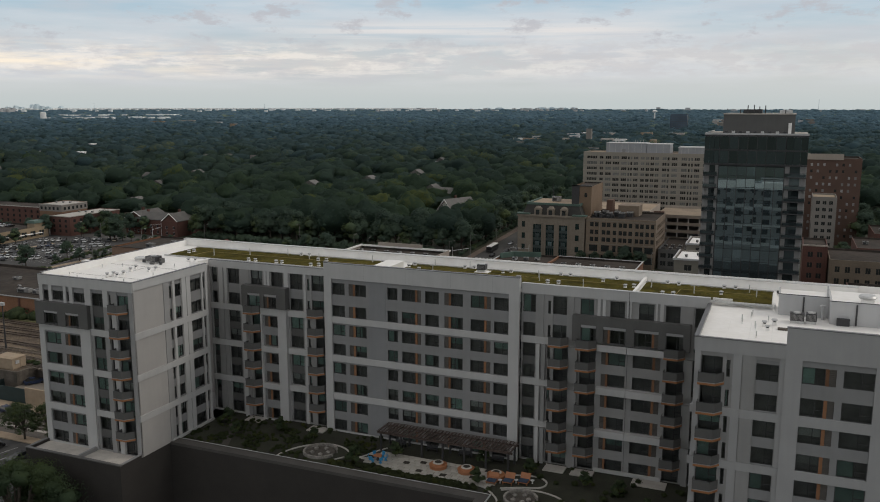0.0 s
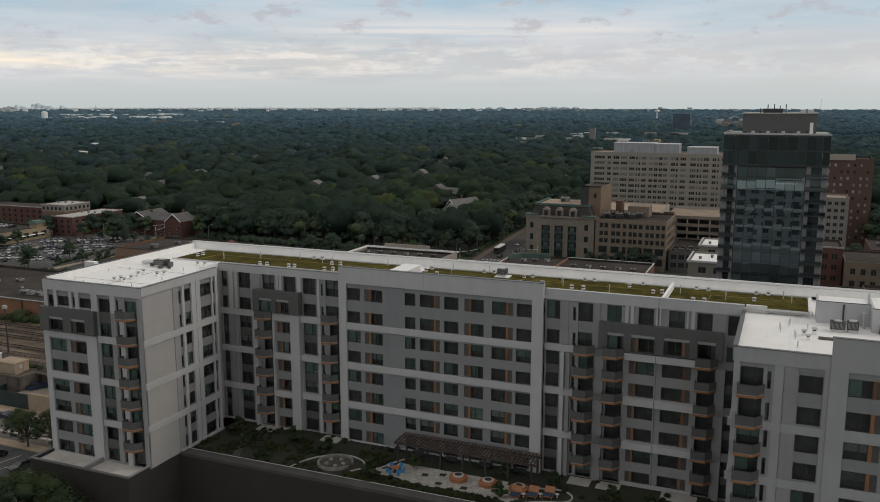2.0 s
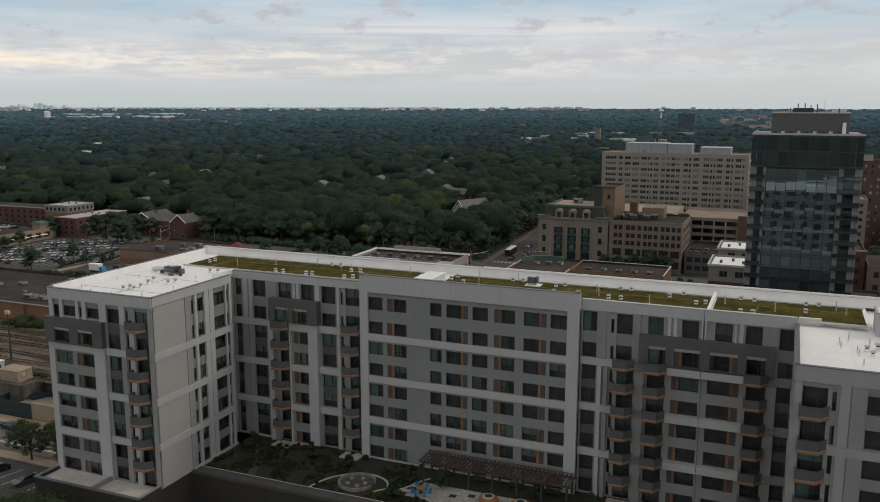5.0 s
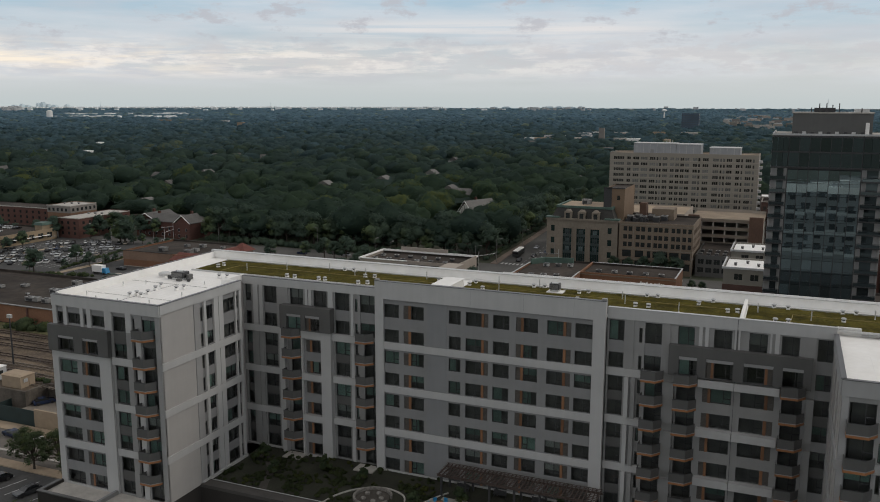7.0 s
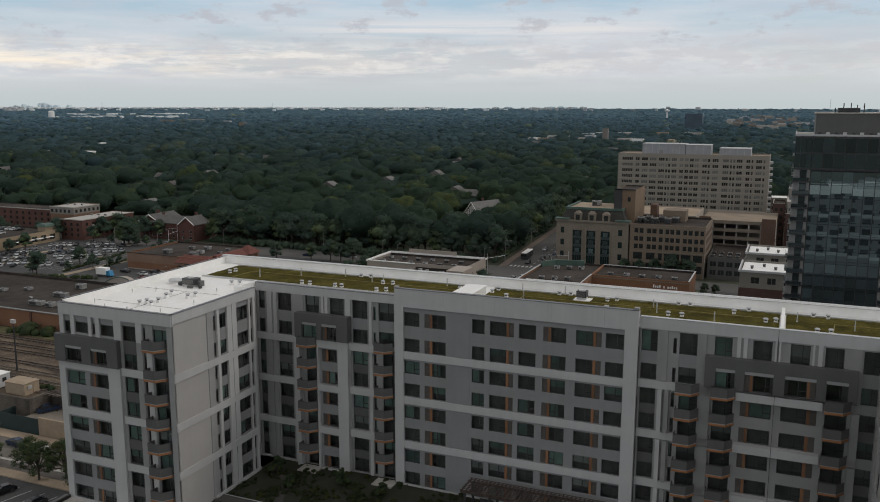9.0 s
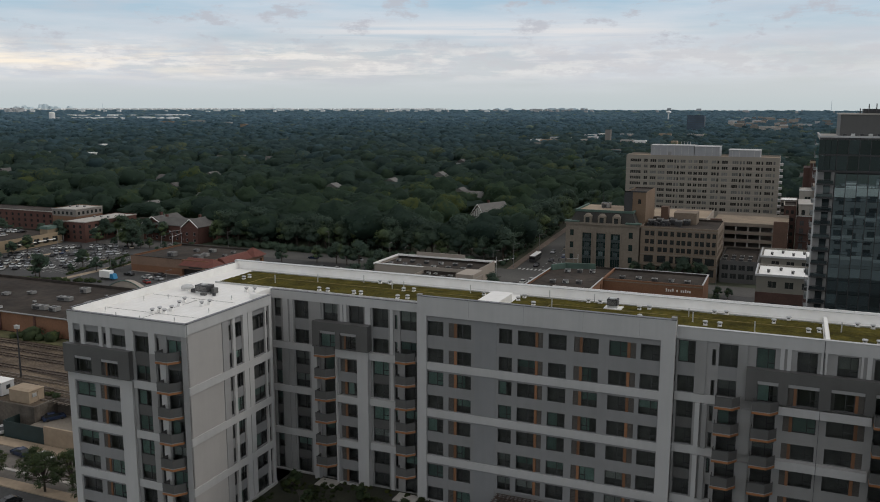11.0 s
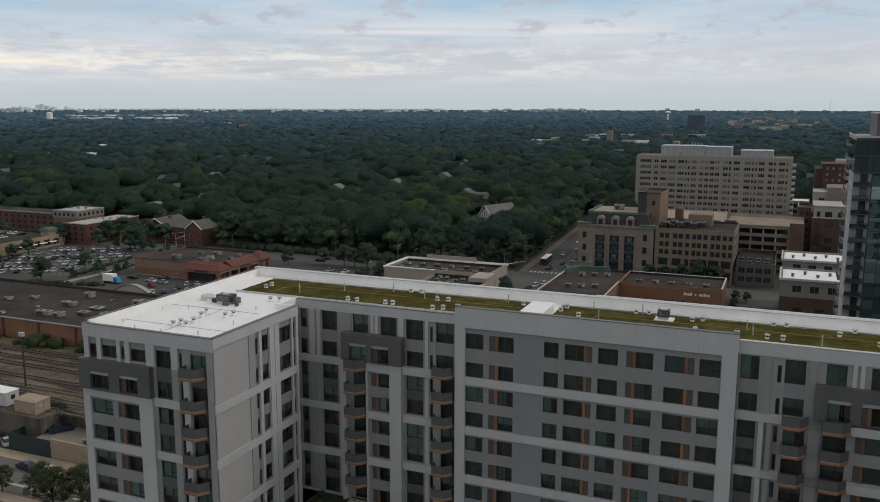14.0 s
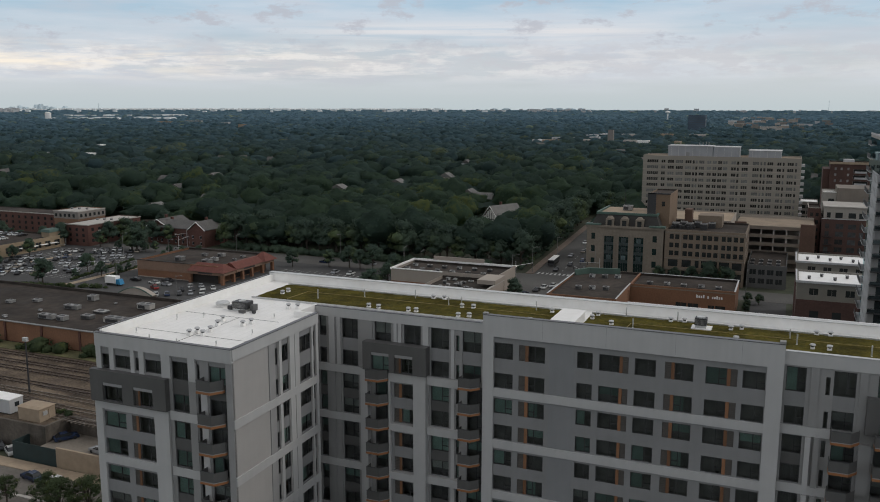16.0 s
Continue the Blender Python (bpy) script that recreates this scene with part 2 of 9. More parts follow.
def coated(name, body, ior, rough=0.015):
    """Coated curtain-wall glass: a dark body, a little different from pane to pane, under a mirror coat."""
    m = bpy.data.materials.new(name)
    m.use_nodes = True
    t = m.node_tree
    b = t.nodes["Principled BSDF"]
    b.inputs["Roughness"].default_value, b.inputs["Specular IOR Level"].default_value = 0.5, 0.0
    info = t.nodes.new("ShaderNodeObjectInfo")
    rm = t.nodes.new("ShaderNodeMapRange")
    rm.inputs["To Min"].default_value, rm.inputs["To Max"].default_value = 0.45, 1.7
    t.links.new(info.outputs["Random"], rm.inputs[0])
    mx = t.nodes.new("ShaderNodeMixRGB")
    mx.blend_type, mx.inputs[0].default_value = "MULTIPLY", 1.0
    mx.inputs[1].default_value = (*body, 1)
    t.links.new(rm.outputs[0], mx.inputs[2])
    t.links.new(mx.outputs[0], b.inputs["Base Color"])
    gl = t.nodes.new("ShaderNodeBsdfGlossy")
    gl.inputs["Roughness"].default_value = rough
    gl.inputs["Color"].default_value = (0.72, 0.92, 0.96, 1)
    f = t.nodes.new("ShaderNodeFresnel")
    f.inputs[0].default_value = ior
    sh = t.nodes.new("ShaderNodeMixShader")
    t.links.new(f.outputs[0], sh.inputs[0])
    t.links.new(b.outputs[0], sh.inputs[1])
    t.links.new(gl.outputs[0], sh.inputs[2])
    t.links.new(sh.outputs[0], t.nodes["Material Output"].inputs[0])
    return m


WHITE = material("white_panel", (0.445, 0.44, 0.432), 0.6, vary=0.05, scale=0.25, streak=0.03)
# White panel darkened in colour for the dimmer right wing; also on window headers.
DIMWHITE = material("dim_white_panel", (0.335, 0.333, 0.33), 0.6, vary=0.05, scale=0.25, streak=0.03)
ASHPANEL = material("ash_grey_panel", (0.30, 0.295, 0.29), 0.65, vary=0.07, scale=0.4, streak=0.04)
CREAM = material("cream_panel", (0.385, 0.367, 0.350), 0.65, vary=0.05, scale=0.3, streak=0.02)
GREY = material("grey_panel", (0.232, 0.231, 0.231), 0.6, vary=0.06, scale=0.3, streak=0.03)
BLUEGREY = material("blue_grey_panel", (0.226, 0.228, 0.233), 0.6, vary=0.05, scale=0.3, streak=0.03)
MIDGREY = material("mid_grey_panel", (0.268, 0.264, 0.258), 0.6, vary=0.06, scale=0.4, streak=0.03)
CHARCOAL = material("charcoal_panel", (0.096, 0.094, 0.091), 0.55, vary=0.08, scale=0.4, streak=0.04)
FRAME = material("dark_window_frame", (0.06, 0.06, 0.062), 0.4, vary=0.05)
ORANGE = material("orange_panel", (0.31, 0.135, 0.055), 0.5, vary=0.08, scale=1.0)
ACCENT = material("dull_orange_panel", (0.205, 0.098, 0.048), 0.5, vary=0.1, scale=1.0, per_object=0.3)
LOUVER = material("grey_brown_louver", (0.088, 0.080, 0.072), 0.5, vary=0.1, scale=3)
LINER = material("dim_interior", (0.25, 0.25, 0.245), 0.9, vary=0.3, scale=0.5)
BLIND = material("teal_blind", (0.30, 0.43, 0.385), 0.7, vary=0.15, scale=0.8, per_object=0.35)
PALEBLIND = material("pale_blind", (0.42, 0.44, 0.42), 0.8, vary=0.1, scale=0.8, per_object=0.3)
GLASS = glass("window_glass", 0.95)
MEMBRANE = material("white_roof_membrane", (0.86, 0.845, 0.82), 0.6, vary=0.035, scale=0.22, grain=0.025, grain_scale=1.7, tint=(0.81, 0.79, 0.755))
SEAM = material("membrane_seam", (0.78, 0.765, 0.74), 0.6, vary=0.05, scale=0.5)
COPING = material("dark_metal_coping", (0.10, 0.10, 0.105), 0.4, metal=0.4, vary=0.06)
SEDUM = material("sedum_mat", (0.092, 0.075, 0.015), 0.95, vary=0.35, scale=0.35, grain=0.35, grain_scale=5.0, bump=0.8, tint=(0.052, 0.048, 0.013), spec=0.05)
UNITGREY = material("weathered_unit_casing", (0.24, 0.235, 0.225), 0.6, metal=0.2, vary=0.2, scale=0.8, per_object=0.3)
GALV = material("galvanised_metal", (0.55, 0.55, 0.54), 0.45, metal=0.5, vary=0.1, scale=3)
DARKMETAL = material("dark_metal", (0.05, 0.05, 0.052), 0.5, metal=0.3, vary=0.15, scale=3)
STAINED = material("stained_concrete", (0.092, 0.078, 0.064), 0.9, vary=0.5, scale=0.25, grain=0.15, grain_scale=3, streak=0.12)
BROWNBRICK = material("dark_brown_brick", (0.032, 0.028, 0.025), 0.85, vary=0.12, scale=0.4, grain=0.08, grain_scale=6)
PAVER = material("concrete_paver", (0.36, 0.34, 0.30), 0.85, vary=0.12, scale=0.5, per_object=0.12)
CONCRETE = material("pale_concrete", (0.40, 0.375, 0.34), 0.85, vary=0.12, scale=0.4, grain=0.08, grain_scale=8)
SOIL = material("planting_soil", (0.035, 0.030, 0.022), 0.95, vary=0.3, scale=0.6, grain=0.3, grain_scale=6)
TIMBER = material("weathered_timber", (0.078, 0.056, 0.047), 0.8, vary=0.2, scale=2, grain=0.2, grain_scale=14)
TERRACOTTA = material("orange_planter", (0.30, 0.12, 0.05), 0.6, vary=0.1, scale=2)
BLUEPAINT = material("bright_blue_paint", (0.03, 0.22, 0.42), 0.45, vary=0.08, scale=2)
ASPHALT = material("asphalt", (0.076, 0.075, 0.074), 0.9, vary=0.18, scale=0.06, grain=0.12, grain_scale=1.5, spec=0.15)
GROUND = material("grassy_ground", (0.035, 0.045, 0.022), 0.95, vary=0.35, scale=0.02, grain=0.25, grain_scale=0.4, tint=(0.05, 0.05, 0.03))
BALLAST = material("rail_ballast", (0.078, 0.061, 0.049), 0.95, vary=0.4, scale=0.09, grain=0.35, grain_scale=2, spec=0.1, tint=(0.165, 0.128, 0.092))
RAIL = material("rusty_rail", (0.055, 0.036, 0.027), 0.6, metal=0.4, vary=0.2, scale=1)
RAILTOP = material("timber_sleeper", (0.108, 0.086, 0.070), 0.9, vary=0.2, scale=0.8, per_object=0.2)
ORANGEBRICK = material("orange_brick", (0.22, 0.108, 0.06), 0.85, vary=0.12, scale=0.15, grain=0.12, grain_scale=2)
REDBRICK = material("red_brick", (0.105, 0.047, 0.036), 0.85, vary=0.15, scale=0.15, grain=0.15, grain_scale=2)
BEIGE = material("beige_concrete", (0.34, 0.295, 0.25), 0.8, vary=0.07, scale=0.12, streak=0.03)
STONE = material("buff_limestone", (0.205, 0.172, 0.134), 0.8, vary=0.12, scale=0.15, grain=0.08, grain_scale=1.2, streak=0.04)
TAR = material("brown_tar_roof", (0.062, 0.051, 0.043), 0.9, vary=0.3, scale=0.07, grain=0.2, grain_scale=0.5, spec=0.1, tint=(0.048, 0.042, 0.038))
TANROOF = material("tan_gravel_roof", (0.33, 0.255, 0.18), 0.9, vary=0.15, scale=0.1, grain=0.1, grain_scale=1)
REDTILE = material("red_tile_roof", (0.135, 0.042, 0.030), 0.8, vary=0.15, scale=0.5, grain=0.15, grain_scale=3)
SHINGLE = material("grey_shingle_roof", (0.10, 0.095, 0.09), 0.9, vary=0.15, scale=0.3, grain=0.15, grain_scale=3)
COPPER = material("green_copper", (0.072, 0.120, 0.098), 0.7, vary=0.2, scale=0.3)
CURTAIN = coated("dark_curtain_glass", (0.026, 0.036, 0.041), 3.3)
DARKGLASS = material("dark_glass", (0.03, 0.034, 0.034), 0.08, vary=0.4, scale=0.3, spec=0.6)
PALEGREYWALL = material("pale_grey_wall", (0.46, 0.46, 0.46), 0.7, vary=0.06, scale=0.2, streak=0.03)
BARK = material("bark", (0.06, 0.048, 0.038), 0.95, vary=0.2, scale=2)
LEAVES = leafy("summer_leaves", (0.064, 0.097, 0.079), (0.105, 0.149, 0.096), 0.12)
TREELEAVES = leafy("street_tree_leaves", (0.044, 0.064, 0.034), (0.080, 0.106, 0.050), 0.5)
# Distance haze is painted into these base colours, bluer and paler step by step.
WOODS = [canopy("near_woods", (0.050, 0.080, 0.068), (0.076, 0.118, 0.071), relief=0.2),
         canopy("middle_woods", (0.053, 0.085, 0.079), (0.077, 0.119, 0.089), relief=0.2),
         canopy("hazed_outer_woods", (0.064, 0.108, 0.116), (0.090, 0.140, 0.135), relief=0.15),
         canopy("hazed_far_woods", (0.087, 0.150, 0.177), (0.110, 0.177, 0.193), 0.2, 0.1),
         canopy("hazed_farther_woods", (0.128, 0.213, 0.264), (0.150, 0.240, 0.282), 0.1, 0.0),
         canopy("hazed_farthest_woods", (0.186, 0.302, 0.373), (0.212, 0.330, 0.393), 0.05, 0.0)]
SHRUB = leafy("shrub_leaves", (0.034, 0.043, 0.021), (0.060, 0.070, 0.029), 0.8)
BEDLEAVES = leafy("dark_bed_leaves", (0.036, 0.048, 0.022), (0.058, 0.072, 0.030), 0.5)

# ---- mesh helpers ----
WORLD = {}


class Mesh:
    """Collects boxes, prisms and quads, in metres, into one mesh."""

    def __init__(self):
        self.v, self.f = [], []

    def quad(self, a, b, c, d):
        n = len(self.v)
        self.v += [a, b, c, d]
        self.f.append((n, n + 1, n + 2, n + 3))

    def box(self, x0, x1, y0, y1, z0, z1):
        n = len(self.v)
        self.v += [(x, y, z) for z in (z0, z1) for x, y in ((x0, y0), (x1, y0), (x1, y1), (x0, y1))]
        self.f += [tuple(n + i for i in q) for q in ((3, 2, 1, 0), (4, 5, 6, 7), (0, 1, 5, 4), (1, 2, 6, 5), (2, 3, 7, 6), (3, 0, 4, 7))]
        return self

    def prism(self, ring, z0, z1, top=None):
        """An upright prism over a ring of (x, y); top: another ring at z1."""
        n, k = len(self.v), len(ring)
        self.v += [(x, y, z0) for x, y in ring] + [(x, y, z1) for x, y in (top or ring)]
        self.f += [tuple(range(n + k - 1, n - 1, -1)), tuple(range(n + k, n + 2 * k))]
        self.f += [(n + i, n + (i + 1) % k, n + k + (i + 1) % k, n + k + i) for i in range(k)]
        return self

    def tube(self, x, y, z0, z1, r, r1=None, sides=10):
        ring = [(x + r * math.cos(2 * math.pi * i / sides), y + r * math.sin(2 * math.pi * i / sides)) for i in range(sides)]
        r1 = r if r1 is None else r1
        top = [(x + r1 * math.cos(2 * math.pi * i / sides), y + r1 * math.sin(2 * math.pi * i / sides)) for i in range(sides)]
        return self.prism(ring, z0, z1, top)

    def rod(self, a, b, r, sides=6):
        a, b = Vector(a), Vector(b)
        q = (b - a).to_track_quat("Z", "Y")
        n = len(self.v)
        for p in (a, b):
            for i in range(sides):
                w = 2 * math.pi * i / sides
                self.v.append(tuple(p + q @ Vector((r * math.cos(w), r * math.sin(w), 0))))
        self.f += [tuple(range(n + sides - 1, n - 1, -1)), tuple(range(n + sides, n + 2 * sides))]
        self.f += [(n + i, n + (i + 1) % sides, n + sides + (i + 1) % sides, n + sides + i) for i in range(sides)]
        return self

    def gable(self, x0, x1, y0, y1, z0, z1, along="x"):
        """A pitched roof block with its ridge along x or y."""
        n = len(self.v)
        if along == "x":
            ym = (y0 + y1) / 2
            self.v += [(x0, y0, z0), (x1, y0, z0), (x1, y1, z0), (x0, y1, z0), (x0, ym, z1), (x1, ym, z1)]
        else:
            xm = (x0 + x1) / 2
            self.v += [(x1, y0, z0), (x1, y1, z0), (x0, y1, z0), (x0, y0, z0), (xm, y0, z1), (xm, y1, z1)]
        self.f += [tuple(n + i for i in q) for q in ((3, 2, 1, 0), (0, 1, 5, 4), (2, 3, 4, 5), (1, 2, 5), (3, 0, 4))]
        return self

    def data(self, name, mat):
        me = bpy.data.meshes.new(name)
        me.from_pydata(self.v, [], self.f)
        me.materials.append(mat)
        return me


def thing(name, label, category, at=(0, 0, 0), group="", kind="", data=None, turn=0):
    ob = new(name, data)
    WORLD[ob] = pose(*at, 0, 0, turn)
    ob.matrix_basis = WORLD[ob]
    return tagged(ob, label, category, group, kind)


def part(name, mesh, mat, parent, label="", m=None, kind=""):
    """One mesh object under a thing or a part. mesh: a Mesh or ready mesh data; m: its pose in the world."""
    ob = new(name, mesh.data(name, mat) if isinstance(mesh, Mesh) else mesh)
    ob.parent = parent
    ob.matrix_parent_inverse = WORLD[parent].inverted()
    WORLD[ob] = m or Matrix()
    ob.matrix_basis = WORLD[ob]
    return tagged(ob, label, kind=kind)


def solid(name, mesh, mat, label, category, group="", kind=""):
    """A thing of one single mesh, given in world metres."""
    return tagged(new(name, mesh.data(name, mat)), label, category, group, kind)


# ---- facades ----
def cell_mesh(us, zs, full, d, e):
    """One connected slab from the filled cells of a grid, front at depth d, edges running back to e."""
    me, at = Mesh(), {}

    def vert(*p):
        if p not in at:
            at[p] = len(me.v)
            me.v.append(p)
        return at[p]

    def face(*ps):
        me.f.append(tuple(vert(*p) for p in ps))
    for j in range(len(zs) - 1):
        for i in range(len(us) - 1):
            if not full(i, j):
                continue
            a, b, c, t = us[i], us[i + 1], zs[j], zs[j + 1]
            face((a, d, c), (b, d, c), (b, d, t), (a, d, t))
            if not full(i - 1, j):
                face((a, e, c), (a, d, c), (a, d, t), (a, e, t))
            if not full(i + 1, j):
                face((b, d, c), (b, e, c), (b, e, t), (b, d, t))
            if not full(i, j - 1):
                face((a, e, c), (b, e, c), (b, d, c), (a, d, c))
            if not full(i, j + 1):
                face((a, d, t), (b, d, t), (b, e, t), (a, e, t))
    return me


class Facade:
    """A flat facade: u runs to the right as seen from outside, d inwards, z up."""

    def __init__(self, owner, x, y, turn):
        self.owner, self.m = owner, pose(x, y, 0, 0, 0, turn)

    def put(self, name, mesh, mat, label=""):
        return part(name, mesh, mat, self.owner, label, self.m)

    def at(self, u, d, z):
        return self.m @ Matrix.Translation((u, d, z))

    def wall(self, name, mat, u0, u1, z0, z1, holes=(), d=0.0, thick=0.3, label=""):
        """A wall slab with its outer face at depth d, and openings (u0, u1, z0, z1) through it."""
        us = sorted({u0, u1, *[c for h in holes for c in h[:2] if u0 < c < u1]})
        zs = sorted({z0, z1, *[c for h in holes for c in h[2:] if z0 < c < z1]})

        def full(i, j):
            if not (0 <= i < len(us) - 1 and 0 <= j < len(zs) - 1):
                return False
            uc, zc = (us[i] + us[i + 1]) / 2, (zs[j] + zs[j + 1]) / 2
            return not any(a < uc < b and c < zc < e for a, b, c, e in holes)
        return self.put(name, cell_mesh(us, zs, full, d, d + thick), mat, label)

    def slab(self, name, mat, u0, u1, z0, z1, d0, d1, label=""):
        return self.put(name, Mesh().box(u0, u1, d0, d1, z0, z1), mat, label)

    def window(self, u0, u1, z0, z1, d=0.15, shade=None, sash=0.62):
        """Frame with a mullion and a hopper sash, a pane, and now and then a lowered blind behind it."""
        w, h = round(u1 - u0, 2), round(z1 - z0, 2)
        key = (w, h, sash)
        if key not in WINDOWS:
            b = 0.07
            if w > 1.1:
                us, zs = [0, b, w * sash - 0.035, w * sash + 0.035, w - b, w], [0, b, h * 0.36, h * 0.36 + 0.07, h - b, h]
                wide = sash < 0.5
                f = cell_mesh(us, zs, lambda i, j: 0 <= i < 5 and 0 <= j < 5 and (i in (0, 2, 4) or j in (0, 4) or (j == 2 and i == (1 if wide else 3))), 0.0, 0.1)
            else:
                f = cell_mesh([0, b, w - b, w], [0, b, h - b, h], lambda i, j: 0 <= i < 3 and 0 <= j < 3 and (i != 1 or j != 1), 0.0, 0.1)
            p = Mesh()
            p.quad((b, 0.06, b), (w - b, 0.06, b), (w - b, 0.06, h - b), (b, 0.06, h - b))
            bl = Mesh().box(b, w - b, 0.2, 0.23, b, h - b)
            half = Mesh().box(b, w - b, 0.2, 0.23, h * 0.45, h - b)
            side = Mesh().box(b, w * 0.55, 0.2, 0.23, b, h - b)
            WINDOWS[key] = (f.data("window_frame", FRAME), p.data("pane", GLASS), bl.data("blind", BLIND), half.data("blind", BLIND), side.data("blind", BLIND), half.data("blind", PALEBLIND))
        me = WINDOWS[key]
        win = part("window", me[0], None, self.owner, "", self.at(u0, d, z0))
        pane = part("pane", me[1], None, win, "", self.at(u0, d, z0))
        pane.visible_shadow = False
        pick = RNG.random() if shade is None else shade
        if pick < 0.4:
            part("blind", me[2 + int(pick / 0.1001)], None, win, "", self.at(u0, d, z0))
        return win

    def accent(self, u0, u1, z0, z1, orange_first, d=0.1):
        """The narrow pair beside a window: an orange upright and a dark louvred panel."""
        mid = u0 + (u1 - u0) * (0.34 if orange_first else 0.66)
        o, l = ((u0, mid), (mid, u1)) if orange_first else ((mid, u1), (u0, mid))
        self.slab("accent_panel", ACCENT, *o, z0, z1, d - 0.03, d + 0.3, "orange metal upright")
        lv = Mesh().box(*l, d + 0.08, d + 0.3, z0, z1)
        k = 9
        for i in range(k):
            z = z0 + (z1 - z0) * (i + 0.2) / k
            lv.box(l[0] + 0.03, l[1] - 0.03, d + 0.02, d + 0.08, z, z + (z1 - z0) / k * 0.82)
        self.put("louver", lv, LOUVER, "grey-brown louvred vent panel")

    def balcony(self, u0, u1, z, out=1.35, door=None):
        """Slab with an orange soffit edge, solid dark parapet panels and an angled free side."""
        c, d = 0.8, 0.25
        ring = [(u0, 0.0), (u0, -out), (u1 - c, -out), (u1, -d), (u1, 0.0)][::-1]
        edge = [(u0 - 0.02, 0.0), (u0 - 0.02, -out - 0.03), (u1 - c + 0.02, -out - 0.03), (u1 + 0.04, -d - 0.01), (u1 + 0.04, 0.0)][::-1]
        b = self.put("balcony", Mesh().prism([(x, y) for x, y in edge], z, z + 0.24), ORANGE, "orange balcony soffit and edge")
        def under(nm, me, mt, lb=""):
            return part(nm, me, mt, b, lb, self.m)
        under("balcony_floor", Mesh().prism(ring, z + 0.245, z + 0.33), MIDGREY)
        t = 0.06
        g = Mesh()
        g.box(u0, u1 - c, -out, -out + t, z + 0.34, z + 1.38)
        under("front_panel", g, CHARCOAL)
        g = Mesh().box(u0, u0 + t, -out + t + 0.003, -0.01, z + 0.34, z + 1.38)
        under("side_panel", g, CHARCOAL)
        g = Mesh().prism([(u1 - c, -out), (u1, -d), (u1 - t, -d + 0.02), (u1 - c - 0.03, -out + t)], z + 0.34, z + 1.38)
        under("angled_panel", g, CHARCOAL)
        g = Mesh().box(u1 - t, u1, -d + 0.022, -0.01, z + 0.34, z + 1.38)
        under("side_panel", g, CHARCOAL)
        g = Mesh().box(u0 - 0.02, u1 - c, -out - 0.02, -out + t + 0.02, z + 1.38, z + 1.43)
        under("handrail", g, COPING)
        return b


WINDOWS = {}
RNG = random.Random(5)
SILL = [37.45, 34.0, 30.95, 27.85, 24.75, 21.65, 18.55, 15.45]
HEAD = [39.3, 35.75, 32.7, 29.6, 26.5, 23.4, 20.3, 17.2]
BANDS = [(33.0, 33.95), (26.8, 27.75), (20.6, 21.55)]
DECK = 15.2

ROOF_VENTS = [(-18.0, 3.6), (-16.6, 3.5), (-12.6, 3.6), (-11.6, 3.7), (-12.4, 11.0), (-11.0, 11.3), (-7.2, 7.8), (-5.8, 8.1), (-6.0, 3.4), (-4.8, 3.9), (2.6, 4.4), (3.7, 9.9), (9.2, 10.4),
              (8.9, 8.6), (11.5, 6.8), (17.6, 11.0), (19.1, 11.2), (24.3, 9.7), (25.4, 10.5), (25.1, 5.3), (33.1, 11.1), (34.5, 11.3), (32.6, 5.2), (34.2, 5.3), (-32.0, 5.8), (-32.0, 7.2),
              (39.9, 9.2), (41.5, 11.2), (43.6, 6.3), (44.7, 6.9), (49.1, 3.7), (50.5, 3.9), (48.8, 11.2), (50.4, 11.0), (56.5, 6.8), (56.6, 11.1), (58.1, 11.3),
              (-30.4, -15.1), (-30.2, -14.0), (-28.9, -14.7), (-29.2, -13.0), (-30.1, -10.5), (-30.8, -8.6), (-27.3, -9.6), (-27.0, -8.4), (-27.1, -0.4), (-26.0, 0.0)]
ROOF_PIPES = [(-26.4, 5.5), (-21.1, 8.4), (-14.7, 10.4), (-9.2, 8.3), (-7.7, 8.9), (1.6, 10.3), (12.4, 11.2), (14.0, 6.4), (18.3, 11.4), (30.4, 8.2), (31.1, 6.2), (38.0, 4.5), (47.0, 8.0), (53.0, 6.0), (60.0, 9.5), (61.0, 7.0), (-36.5, -16.5), (-33.2, -18.2), (-29.4, -18.4), (-25.0, -17.5), (-24.2, -12.2), (-26.0, -5.2), (-36.3, -10.0), (-34.0, -8.0)]

# ---- the apartment building ----
apt = thing("apartment_building", "eight-storey grey and white panelled apartment building with green roof", "building", (10, 0, DECK))
front = Facade(apt, 0, 0, 0)

# centre bay: white frame and bands proud of a grey wall
COLS = [(-0.3, 1.9, None), (3.7, 5.6, (2.6, 3.7, False)), (9.2, 10.9, None), (11.6, 13.8, (13.8, 14.75, True)), (15.4, 17.6, None),
        (19.5, 21.4, (18.5, 19.5, False)), (22.6, 24.7, (24.7, 25.7, True)), (26.2, 28.35, None)]
holes = []
for k in range(8):
    for a, b, acc in COLS:
        lo, hi = (min(a, acc[0]), max(b, acc[1])) if acc else (a, b)
        holes.append((lo, hi, SILL[k], HEAD[k]))
front.wall("grey_wall", GREY, -0.35, 28.45, DECK, 40.0, holes, 0.12, 0.25)
front.wall("white_frame", WHITE, -1.62, 30.0, DECK, 42.4, [(-0.35, 28.45, DECK - 1, 40.0)], -0.12, 0.6, "white panel frame with parapet")
for z0, z1 in BANDS:
    front.slab("white_band", WHITE, -0.36, 28.46, z0, z1, -0.06, 0.11)
front.slab("base_strip", WHITE, -0.34, 28.44, DECK, DECK + 0.22, 0.0, 0.11)
